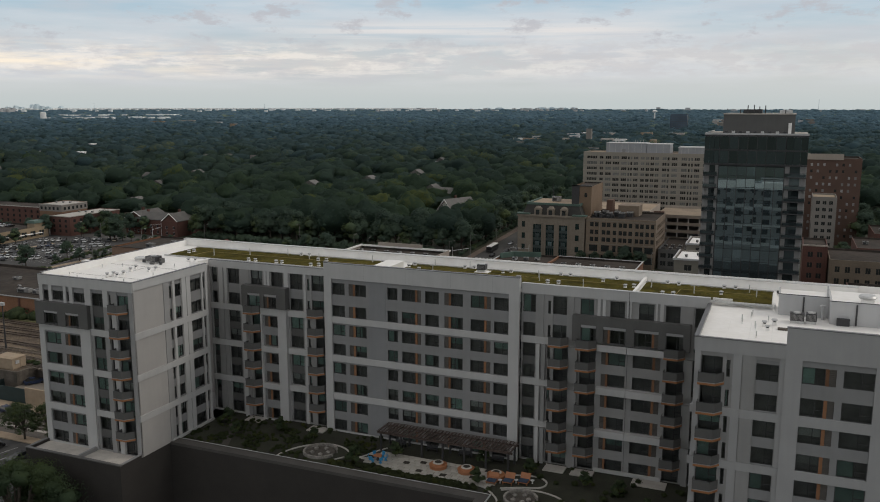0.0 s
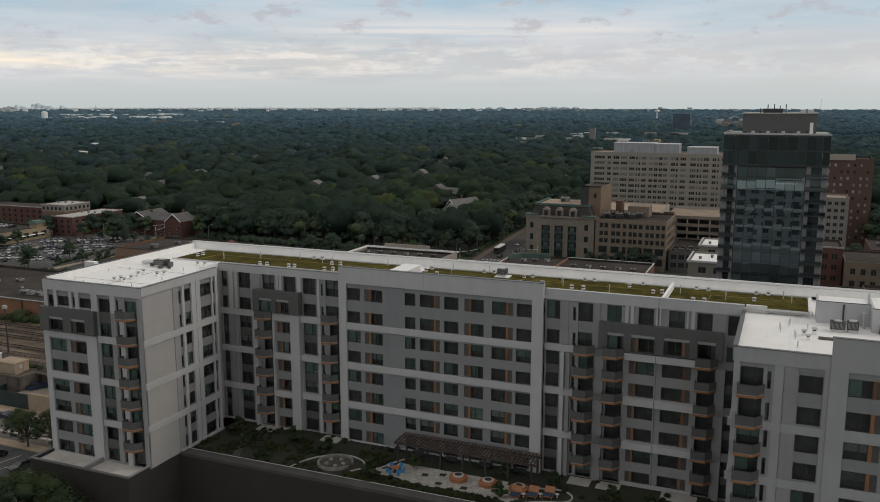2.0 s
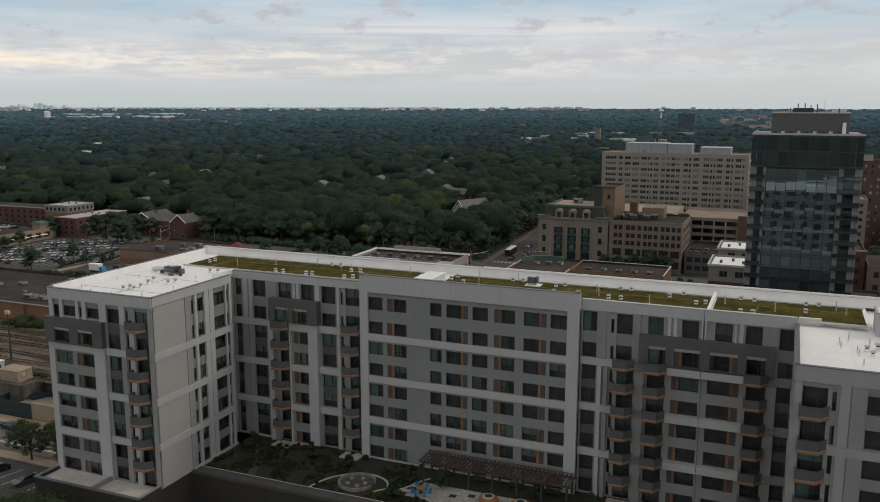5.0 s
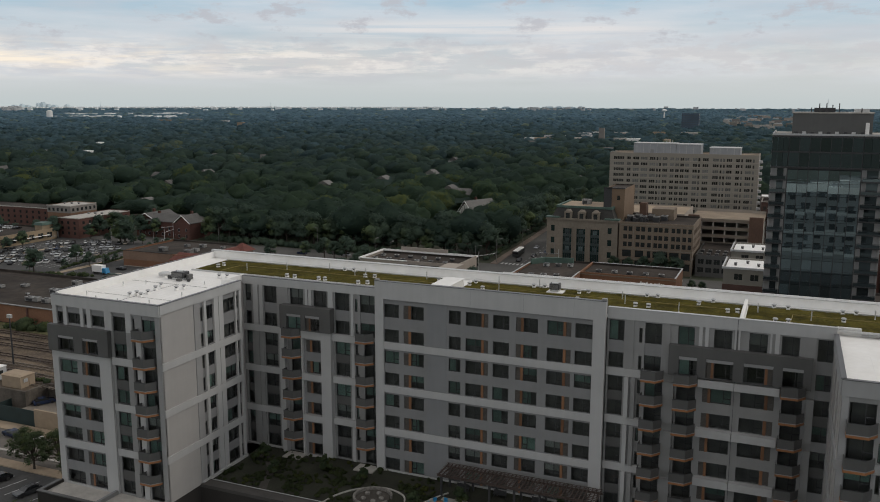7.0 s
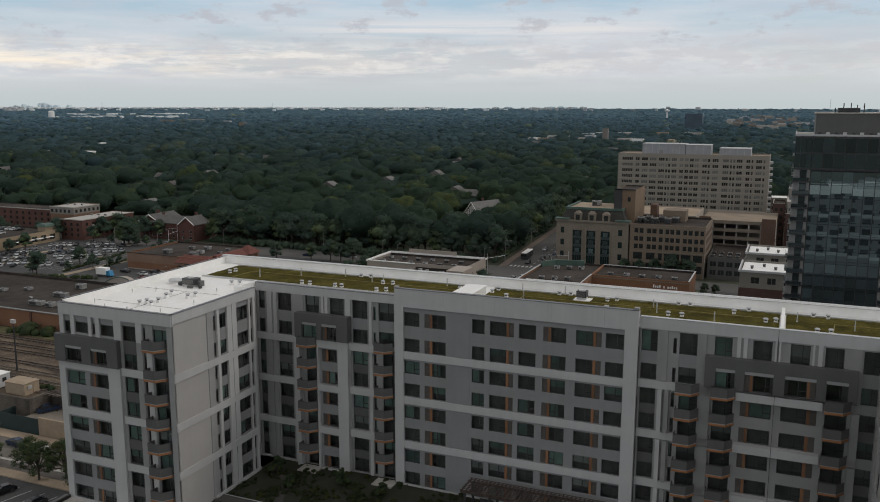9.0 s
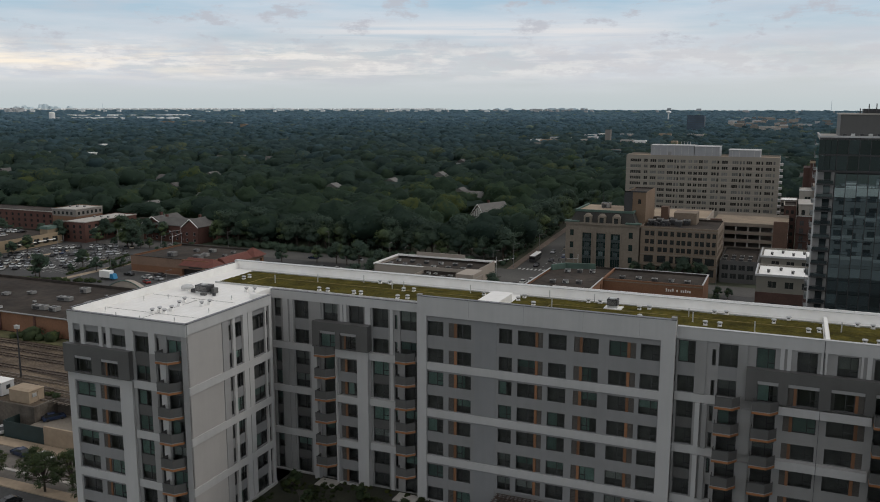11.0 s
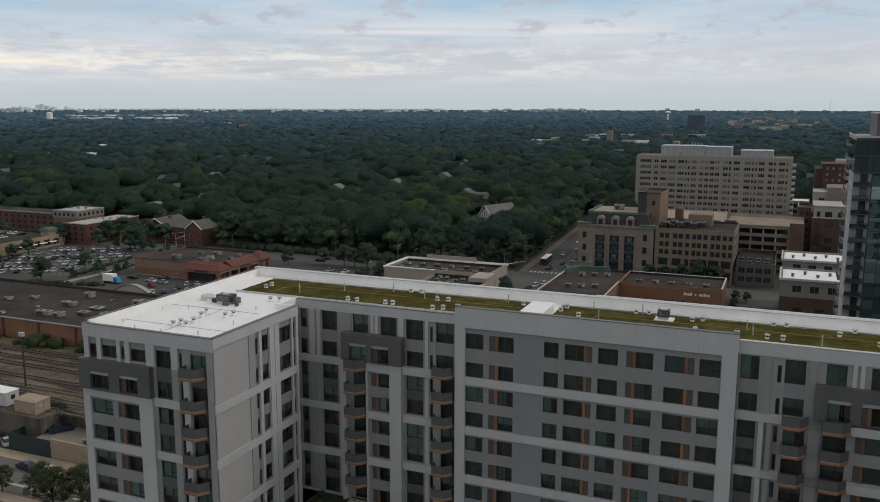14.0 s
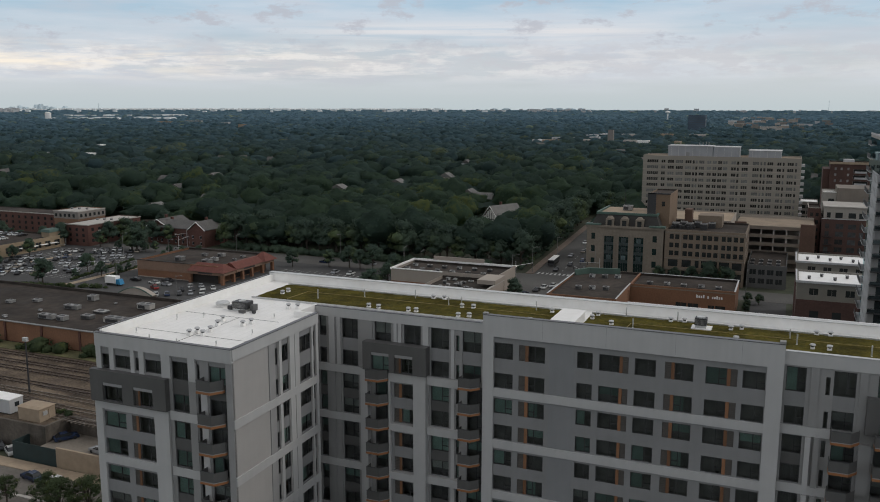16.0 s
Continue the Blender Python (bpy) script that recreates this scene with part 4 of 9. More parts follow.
# outer walls that close the block
def close(name, x0, x1, y0, y1, z0, z1, mat=MIDGREY):
    part(name, Mesh().box(x0, x1, y0, y1, z0, z1), mat, apt)
close("rear_wall", -39.0, 12.0, 13.7, 14.0, 0.0, 41.0)
rear = Facade(apt, 0, 14.0, 180)      # u is -x; seen mirrored in the glass tower
RCOLS = [-88.0 + 4.1 * i for i in range(18)]
rear.wall("rear_wall", GREY, -90.0, -12.01, 0.0, 41.0, [(u, u + 2.3, SILL[k], HEAD[k]) for u in RCOLS for k in range(6)], 0.0, 0.3)
for u in RCOLS:
    for k in range(6):
        rear.slab("window", DARKGLASS, u, u + 2.3, SILL[k], HEAD[k], 0.16, 0.24)
for z0, z1 in BANDS:
    rear.slab("white_band", WHITE, -90.0, -12.01, z0, z1, -0.1, -0.003)
rear.slab("white_band", MEMBRANE, -90.0, -12.01, 39.4, 42.1, -0.12, -0.003, "white parapet band")
close("outer_wall", -39.0, -38.7, WY + 0.31, 13.69, 0.0, 41.0)
close("outer_wall", 89.7, 90.0, RY, 13.69, 0.0, 42.0)

# ---- roofs ----
part("roof_slab", Mesh().prism([(-38.7, WY + 0.31), (WX - 0.31, WY + 0.31), (WX - 0.31, -3.36), (-24.02, -3.36), (-24.02, 13.69), (-38.7, 13.69)], 40.301, 40.75), MEMBRANE, apt, "white membrane roof")
part("roof_slab", Mesh().box(-24.0, 55.45, 1.4, 13.69, 40.3, 40.75), MEMBRANE, apt, "white membrane roof")
part("roof_slab", Mesh().box(-1.6, 30.0, 0.5, 1.39, 40.3, 40.75), MEMBRANE, apt, "white membrane roof")
part("roof_slab", Mesh().box(55.46, 89.69, RY + 0.31, 13.69, 39.8, 40.3), MEMBRANE, apt, "white membrane roof")
# parapets
part("parapet", Mesh().box(-38.99, 73.6, 13.2, 13.68, 40.76, 41.95), MEMBRANE, apt, "white rear parapet")
part("parapet_coping", Mesh().box(-39.05, 73.7, 13.1, 14.05, 41.96, 42.02), GALV, apt)
part("parapet", Mesh().box(-38.69, -38.3, WY + 0.35, 13.19, 40.76, 41.7), MEMBRANE, apt, "white side parapet")
part("parapet_coping", Mesh().box(-39.05, -38.8, WY + 0.3, 13.09, 41.71, 41.77), COPING, apt)
part("parapet", Mesh().box(-1.6, 30.0, 0.5, 0.9, 40.76, 42.3), MIDGREY, apt)
part("parapet", Mesh().box(-1.6, -1.2, 0.91, 3.4, 40.76, 41.3), MIDGREY, apt)
part("parapet", Mesh().box(-24.3, WX - 0.31, -3.65, -3.37, 40.76, 41.45), MEMBRANE, apt, "low white roof kerb")
part("parapet", Mesh().box(-24.3, -24.03, -3.36, 1.3, 40.76, 41.3), MEMBRANE, apt, "low white roof kerb")
part("roof_slab", Mesh().box(55.46, 63.5, 3.31, 13.69, 40.301, 40.75), MEMBRANE, apt, "raised white membrane roof")
part("parapet", Mesh().box(55.71, 58.2, 3.0, 3.3, 40.31, 41.2), MEMBRANE, apt, "low white roof kerb")
# sedum beds between white walkways
HOSE = material("sun_faded_hose", (0.22, 0.17, 0.05), 0.7, vary=0.1)
BEDS = [(-34.7, 5.3, 2.9, 11.6), (8.3, 45.1, 2.7, 11.6), (45.8, 63.0, 2.7, 11.6)]
for a, b, c, e in BEDS:
    bed = Mesh()
    nx, ny = int((b - a) / 0.35), int((e - c) / 0.35)
    for i in range(nx + 1):
        for j in range(ny + 1):
            x, y = a + (b - a) * i / nx, c + (e - c) * j / ny
            edge = 0.0 if 0 < i < nx and 0 < j < ny else 0.1
            bed.v.append((x, y, 40.93 - edge + 0.05 * noise.noise((x * 0.9, y * 0.9, 0)) + random.uniform(-0.03, 0.03)))
    for i in range(nx):
        for j in range(ny):
            p = i * (ny + 1) + j
            bed.f.append((p, p + ny + 1, p + ny + 2, p + 1))
    ob = solid("sedum_bed", bed, SEDUM, "olive green sedum planting on the white flat roof", "green roof", "sedum beds", "stuff")
    solid("drip_hose", Mesh().box(a + 5.2, b - 1.5, 8.0, 8.09, 40.93, 41.0).rod((a + 5.2, 8.04, 40.97), (a + 4.9, c + 0.6, 40.97), 0.05, 5), HOSE, "thin yellow-brown irrigation hose on the sedum bed", "hose", "drip hoses")
    k = solid("bed_kerb", Mesh().box(a - 0.12, b + 0.12, c - 0.1, c - 0.02, 40.75, 41.0).box(a - 0.12, b + 0.12, e + 0.02, e + 0.1, 40.75, 41.0), GALV, "thin metal edging along the sedum bed", "edging", "bed edgings")
# roof divider and stair hatch
solid("roof_divider", Mesh().box(45.25, 45.65, 1.4, 13.1, 40.76, 41.35), MEMBRANE, "low white wall dividing the green roof", "roof wall")
hatch = thing("roof_hatch", "low white membrane-covered roof hatch between sedum beds", "roof hatch", (6.8, 5, 40.75))
part("upstand", Mesh().prism([(5.5, 1.6), (8.1, 1.6), (8.1, 8.4), (5.5, 8.4)], 40.76, 41.75), MEMBRANE, hatch)
part("lid", Mesh().prism([(5.4, 1.5), (8.2, 1.5), (8.2, 8.5), (5.4, 8.5)], 41.76, 41.9), MEMBRANE, hatch)


def roof_vent(x, y, z=40.75, s=1.0):
    """A round exhaust: stub pipe, wide cap and a thin top disc."""
    v = thing("roof_vent", "small white capped roof exhaust vent", "vent", (x, y, z), "roof vents")
    part("base", Mesh().prism([(x - 0.3 * s, y - 0.3 * s), (x + 0.3 * s, y - 0.3 * s), (x + 0.3 * s, y + 0.3 * s), (x - 0.3 * s, y + 0.3 * s)], z, z + 0.42 * s, [(x - 0.24 * s, y - 0.24 * s), (x + 0.24 * s, y - 0.24 * s), (x + 0.24 * s, y + 0.24 * s), (x - 0.24 * s, y + 0.24 * s)]), MEMBRANE, v)
    part("pipe", Mesh().tube(x, y, z + 0.42 * s, z + 0.62 * s, 0.19 * s), DARKMETAL, v)
    part("cap", Mesh().tube(x, y, z + 0.58 * s, z + 0.66 * s, 0.3 * s, 0.38 * s, 12).tube(x, y, z + 0.66 * s, z + 0.8 * s, 0.38 * s, 0.3 * s, 12), PALEGREYWALL, v)
    return v


def stack_pipe(x, y, z=40.75, h=1.1, s=1):
    p = thing("vent_pipe", "slim white plumbing vent pipe on the roof", "pipe", (x, y, z), "vent pipes")
    part("pipe", Mesh().tube(x, y, z, z + h, 0.07), GALV, p)
    part("boot", Mesh().tube(x, y, z, z + 0.22, 0.16, 0.08), MEMBRANE, p)


solid("stained_scupper", Mesh().box(63.9, 65.5, -7.6, -6.9, 40.302, 40.5), STAINED, "rusty brown box hatch on the white roof", "roof hatch")
for x, y, h in ((62.4, -6.4, 0.9), (63.5, -5.4, 1.0), (62.8, -8.2, 0.8), (68.6, -9.0, 0.8)):
    roof_vent(x, y, 40.3, h)
for x, y in ((60.8, -2.8), (60.9, -1.6), (59.8, -4.5), (59.9, -6.0), (61.4, -7.4), (61.5, -8.6), (61.7, -12.1), (62.8, -4.0), (63.4, 2.2)):
    stack_pipe(x, y, 40.3, 0.8)
# welded seams of the membrane, slightly proud
for k in range(16):
    x = -37.3 + k * 1.0
    solid("membrane_seam", Mesh().box(x, x + 0.07, -19.0, 2.2 if x < -24.5 else -3.8, 40.7505, 40.757), SEAM, "thin welded seam of the white roof membrane", "roof seam", "roof seams", "structure")
for k in range(12):
    x = 58.5 + k * 2.4
    solid("membrane_seam", Mesh().box(x, x + 0.07, -15.4, -5.2, 40.3005, 40.307), SEAM, "thin welded seam of the white roof membrane", "roof seam", "roof seams", "structure")
for x, y in ROOF_VENTS:
    roof_vent(x, y, 40.76, 0.84)
solid("roof_cable", Mesh().box(-38.0, -22.0, -14.83, -14.79, 40.758, 40.78), UNITGREY, "thin grey lightning conductor cable on the white roof", "cable")
for x, y in ROOF_PIPES:
    stack_pipe(x, y, 40.75, 0.6 if y < 1 else 1.3)


def condenser(x, y, z, w, d, h, label):
    """A boxed air handler: casing, coil grille ribs, fan ring and curb."""
    c = thing("air_handler", label, "rooftop unit", (x, y, z), "rooftop units")
    part("curb", Mesh().box(x - w / 2 + 0.05, x + w / 2 - 0.05, y - d / 2 + 0.05, y + d / 2 - 0.05, z, z + 0.3), GALV, c)
    part("casing", Mesh().box(x - w / 2, x + w / 2, y - d / 2, y + d / 2, z + 0.31, z + h), DARKMETAL, c)
    g = Mesh()
    n = int(w / 0.14)
    for i in range(n):
        u = x - w / 2 + 0.06 + (w - 0.12) * i / n
        g.box(u, u + 0.05, y - d / 2 - 0.03, y - d / 2 - 0.002, z + 0.4, z + h - 0.1)
    part("grille", g, UNITGREY, c)
    for i in range(max(1, int(w / 1.1))):
        part("fan_ring", Mesh().tube(x - w / 2 + (i + 0.5) * w / max(1, int(w / 1.1)), y, z + h, z + h + 0.12, min(0.45, d * 0.4), sides=14), GALV, c)
    return c


condenser(-31.9, -3.2, 40.75, 2.1, 1.5, 1.15, "dark grey louvred air handler on the white roof")
for k, (x, y, w, d, h) in enumerate(((-30.4, -3.0, 0.5, 0.9, 0.8), (-33.4, -3.5, 0.6, 0.7, 0.55), (-31.0, -4.6, 0.8, 0.4, 0.4), (-29.5, -4.3, 0.35, 0.35, 0.5))):
    bx_ = thing("control_box", "small dark metal control box beside the air handler", "rooftop unit", (x, y, 40.75), "control boxes")
    part("body", Mesh().box(x - w / 2, x + w / 2, y - d / 2, y + d / 2, 40.82, 40.75 + h), DARKMETAL if k % 2 else CHARCOAL, bx_)
    part("foot", Mesh().box(x - w / 2 + 0.05, x + w / 2 - 0.05, y - d / 2 + 0.05, y + d / 2 - 0.05, 40.75, 40.819), GALV, bx_)
    part("conduit", Mesh().rod((x, y, 40.79), (-31.9, -3.2, 40.79), 0.04, 5), GALV, bx_)
for x0, x1, y0, y1 in ((-37.9, -24.5, -6.55, -6.52), (-30.02, -29.99, -18.6, -6.56)):
    solid("roof_cable", Mesh().box(x0, x1, y0, y1, 40.758, 40.78), DARKMETAL, "thin dark lightning conductor cable on the white roof", "cable", "roof cables")
solid("membrane_pad", Mesh().box(20.1, 22.3, 8.3, 10.1, 40.95, 41.05), MEMBRANE, "square white membrane pad under the air handler", "roof pad")
condenser(21.1, 9.2, 41.05, 1.3, 1.2, 1.1, "small grey air handler beside the sedum bed")
fanbox = thing("exhaust_fan", "round white mushroom exhaust fan on the white roof", "rooftop unit", (-35.3, -2.6, 40.75))
part("base", Mesh().box(-35.9, -34.7, -3.2, -2.0, 40.75, 41.0), MEMBRANE, fanbox)
part("hood", Mesh().tube(-35.3, -2.6, 41.0, 41.25, 0.85, 0.9, 16).tube(-35.3, -2.6, 41.25, 41.4, 0.9, 0.75, 16), GALV, fanbox)
# penthouse on the right wing
pent = thing("roof_penthouse", "pale panelled stair and plant penthouse on the white roof", "penthouse", (70, 5, 40.3))
V1, V2 = (63.8, 69.6, 0.5, 5.0), (69.62, 84.0, -2.2, 5.6)
part("volume", Mesh().box(*V1, 40.31, 42.6), PALEGREYWALL, pent)
part("volume", Mesh().box(*V2, 40.31, 42.75), PALEGREYWALL, pent)
part("roof", Mesh().box(V1[0] + 0.2, V1[1], V1[2] + 0.2, V1[3], 42.61, 42.7), MEMBRANE, pent)
part("roof", Mesh().box(V2[0] + 0.2, V2[1], V2[2] + 0.2, V2[3], 42.76, 42.85), MEMBRANE, pent)
for (a, b, c, e), z in ((V1, 42.61), (V2, 42.76)):
    part("parapet_rim", Mesh().box(a - 0.05, b, c - 0.05, c + 0.19, z, z + 0.36), PALEGREYWALL, pent)
    part("parapet_rim", Mesh().box(a - 0.05, a + 0.19, c + 0.2, e, z, z + 0.36), PALEGREYWALL, pent)
    part("rim_coping", Mesh().box(a - 0.1, b, c - 0.1, c - 0.02, z + 0.361, z + 0.45), COPING, pent)
for u, y, z in ((66.7, 0.5, 42.6), (72.5, -2.2, 42.75), (76.5, -2.2, 42.75)):
    part("downpipe", Mesh().box(u - 0.09, u + 0.09, y - 0.16, y - 0.01, 40.4, z + 0.2), DARKMETAL, pent)
part("vent_opening", Mesh().box(70.4, 71.8, -2.75, -2.21, 40.31, 41.15), DARKMETAL, pent, "dark louvred vent box")
part("flue", Mesh().tube(68.9, -0.4, 40.31, 42.0, 0.16, 0.16, 10).tube(68.9, -0.4, 42.0, 42.15, 0.34, 0.34, 10), PALEGREYWALL, pent, "white flue pipe")
part("flue", Mesh().tube(69.4, 1.6, 42.71, 44.2, 0.1, 0.1, 8), PALEGREYWALL, pent, "white flue pipe")
condenser(66.0, -2.9, 40.3, 1.6, 1.1, 1.2, "pair of dark condenser units by the penthouse wall")
condenser(67.6, -2.6, 40.3, 1.2, 1.1, 1.25, "small dark condenser unit by the penthouse wall")
mush = thing("exhaust_fan", "round white mushroom exhaust fan on the penthouse roof", "rooftop unit", (73.7, -0.4, 42.85))
part("base", Mesh().box(73.0, 74.4, -1.1, 0.3, 42.86, 43.4), MEMBRANE, mush)
part("hood", Mesh().tube(73.7, -0.4, 43.4, 43.65, 0.9, 1.05, 18).tube(73.7, -0.4, 43.65, 43.85, 1.05, 0.85, 18), GALV, mush)

# ---- podium and courtyard garden ----
pod = thing("podium", "dark brown brick parking podium under the apartment building", "podium", (0, 0, 0))
part("podium_wall", Mesh().box(-21.7, 29.0, -13.8, -13.4, 0, 15.29), BROWNBRICK, pod)
part("podium_wall", Mesh().box(28.6, 29.0, -40.0, -13.81, 0, 15.29), BROWNBRICK, pod)
part("podium_wall", Mesh().box(-39.5, -21.35, -24.4, -24.05, 0, 15.6), BROWNBRICK, pod)
part("podium_wall", Mesh().box(-21.7, -21.35, -24.04, -12.96, 0, 15.6), BROWNBRICK, pod)
part("podium_wall", Mesh().box(-39.5, -39.15, -24.04, 13.6, 0, 15.6), BROWNBRICK, pod)
part("podium_wall", Mesh().box(28.6, 90.0, -40.4, -40.01, 0, 15.29), BROWNBRICK, pod)
part("podium_wall", Mesh().box(90.01, 90.4, -40.4, 13.6, 0, 15.95), BROWNBRICK, pod)
part("podium_wall", Mesh().box(-39.14, 90.0, 14.01, 14.3, 0, 15.0), BROWNBRICK, pod)
# Very dark brown-green, mottled at random.
LAWN = material("dark_lawn", (0.027, 0.026, 0.017), 0.95, vary=0.3, scale=0.4, grain=0.3, grain_scale=6, bump=0.4, tint=(0.025, 0.028, 0.015))
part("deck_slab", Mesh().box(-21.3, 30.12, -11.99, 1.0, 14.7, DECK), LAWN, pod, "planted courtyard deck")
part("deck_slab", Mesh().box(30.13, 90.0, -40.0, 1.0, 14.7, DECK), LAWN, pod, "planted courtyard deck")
part("deck_slab", Mesh().box(-39.1, -21.71, -24.0, -19.9, 14.7, DECK), material("terrace_paver", (0.47, 0.44, 0.40), 0.85, vary=0.12, scale=0.5, grain=0.06, grain_scale=3), pod, "paved terrace in front of the wing")
LEDGE = material("grey_ledge_paver", (0.068, 0.063, 0.058), 0.85, vary=0.15, scale=0.5, grain=0.1, grain_scale=5)
part("coping", Mesh().box(-21.34, 30.0, -13.85, -12.1, 14.9, 15.36), LEDGE, pod, "wide grey ledge along the podium edge")
part("coping_flashing", Mesh().box(-21.34, 30.12, -12.09, -12.0, 14.9, 15.4), PALEGREYWALL, pod, "thin pale kerb line")
part("coping", Mesh().box(28.55, 30.0, -40.0, -13.86, 14.9, 15.36), LEDGE, pod, "wide grey ledge along the podium edge")
part("coping_flashing", Mesh().box(30.01, 30.12, -40.0, -12.1, 14.9, 15.4), PALEGREYWALL, pod, "thin pale kerb line")
for a, b, c, e in ((-39.6, -21.25, -24.5, -24.0), (-21.75, -21.36, -23.99, -13.0), (-39.6, -39.1, -23.99, -20.7), (-29.9, -29.5, -23.99, -20.4)):
    part("coping", Mesh().box(a, b, c, e, 15.61, 15.75), CHARCOAL if a < -30 else GREY, pod, "terrace edge kerb")
part("kerb", Mesh().box(-29.9, -29.5, -24.0, -20.3, DECK, 15.6), MIDGREY, pod)


def arc_wall(name, cx, cy, r, a0, a1, t, z0, z1, mat, label, category, sy=1.0, group=""):
    me = Mesh()
    n = max(8, int(abs(a1 - a0) / 7))
    for i in range(n):
        p = [radians(a0 + (a1 - a0) * k / n) for k in (i, i + 1)]
        ring = [(cx + rr * math.cos(w), cy + rr * sy * math.sin(w)) for rr, w in ((r, p[0]), (r + t, p[0]), (r + t, p[1]), (r, p[1]))]
        me.prism(ring, z0, z1)
    return solid(name, me, mat, label, category, group)


# paved terrace with single slabs
PATIO = lambda x, y: -9.9 < y < -4.4 and 7.9 + max(0.0, y + 8.2) * 0.5 + max(0.0, -8.4 - y) * 3.2 < x < 29.5 - max(0.0, y + 9.0) * 0.3
patio = thing("patio", "pale square-slab patio in the planted courtyard", "patio", (21, -7.5, DECK), kind="structure")
part("bed", Mesh().prism([(7.9, -8.3), (12.4, -9.9), (29.4, -9.9), (27.8, -4.3), (9.9, -4.3)], DECK + 0.002, DECK + 0.05), SOIL, patio)
slab = Mesh().box(-0.43, 0.43, -0.43, 0.43, 0, 0.05).data("paver", PAVER)
count = 0
for i in range(26):
    for j in range(8):
        x, y = 7.6 + 0.92 * i, -9.6 + 0.92 * j
        if PATIO(x, y) and count < 190 and not (random.random() < 0.06):
            part("paver", slab, None, patio, "", pose(x + (j % 2) * 0.46, y, DECK + 0.05))
            count += 1
GRAVEL = material("dark_gravel", (0.075, 0.066, 0.056), 0.95, vary=0.2, scale=1.2, grain=0.3, grain_scale=9)
MULCH = material("pale_bed_edging", (0.42, 0.40, 0.37), 0.8, vary=0.1, scale=1.0)


def ribbon(points, w, z0, z1, steps=8):
    """A kerb of width w along a smooth line through the points."""
    n = len(points)
    line = []
    for i in range(n - 1):
        p = [Vector(points[max(0, min(n - 1, i + o))]) for o in (-1, 0, 1, 2)]
        for k in range(steps):
            t = k / steps
            line.append(0.5 * (2 * p[1] + (p[2] - p[0]) * t + (2 * p[0] - 5 * p[1] + 4 * p[2] - p[3]) * t * t + (3 * p[1] - p[0] - 3 * p[2] + p[3]) * t ** 3))
    line.append(Vector(points[-1]))
    me = Mesh()
    for i, p in enumerate(line):
        d = (line[min(i + 1, len(line) - 1)] - line[max(i - 1, 0)]).normalized()
        s = Vector((-d.y, d.x)) * w / 2
        me.v += [(p.x - s.x, p.y - s.y, z0), (p.x + s.x, p.y + s.y, z0), (p.x + s.x, p.y + s.y, z1), (p.x - s.x, p.y - s.y, z1)]
    for i in range(len(line) - 1):
        b = 4 * i
        me.f += [(b + a, b + 4 + a, b + 4 + (a + 1) % 4, b + (a + 1) % 4) for a in range(4)]
    me.f += [(0, 1, 2, 3), (4 * len(line) - 1, 4 * len(line) - 2, 4 * len(line) - 3, 4 * len(line) - 4)]
    return me


RUBBLE = material("weathered_stone", (0.215, 0.20, 0.18), 0.9, vary=0.35, scale=1.1, grain=0.3, grain_scale=4)
for x, y, r in ((1.9, -8.2, 2.3), (34.1, -11.6, 2.0)):
    arc_wall("ring_bench", x, y, r, 15, 345, 0.3, DECK, DECK + 0.4, RUBBLE, "round pale stone bench wall in the garden", "bench", group="ring benches")
    solid("gravel_circle", Mesh().tube(x, y, DECK + 0.005, DECK + 0.06, r - 0.05, sides=28), GRAVEL, "brown gravel circle inside a ring bench", "gravel bed", kind="structure")
    for k in range(5):
        a, q = k * 1.3, r * 0.55
        sx, sy = x + q * math.cos(a), y + q * math.sin(a)
        solid("boulder", Mesh().tube(sx, sy, DECK + 0.05, DECK + 0.28, 0.34, 0.36, 8).tube(sx, sy, DECK + 0.28, DECK + 0.42, 0.36, 0.18, 8), RUBBLE, "pale rounded stone seat on the gravel", "stone", "stones")
for pts in ([(-3.4, -11.9), (-2.9, -9.6), (-1.6, -7.4), (0.6, -5.6), (3.0, -5.2), (5.4, -6.2), (6.4, -8.0)], [(4.6, -10.8), (6.2, -8.6), (8.0, -8.2), (9.9, -4.3), (10.6, -3.2)], [(27.6, -9.0), (28.6, -6.4), (31.2, -4.9), (34.4, -4.3), (36.0, -5.6), (35.6, -7.4), (33.0, -8.4), (30.6, -9.6)], [(26.5, -9.9), (28.6, -10.2), (31.0, -12.6), (31.6, -14.5)], [(30.9, -10.0), (33.0, -8.9), (36.2, -8.6), (39.2, -9.8), (40.4, -12.6), (39.8, -15.5)]):
    solid("garden_path_edge", ribbon(pts, 0.22, DECK, DECK + 0.14), MULCH, "curved pale garden path edging", "path edging", "path edgings", "structure")
solid("garden_path", ribbon([(-21.0, -1.6), (-18.0, -3.1), (-15.4, -5.9), (-14.0, -9.3), (-12.8, -11.9)], 1.1, DECK, DECK + 0.03), material("dark_path_gravel", (0.062, 0.056, 0.048), 0.95, vary=0.2, scale=0.8, grain=0.2, grain_scale=7), "dark gravel garden path winding through the beds", "garden path", kind="structure")
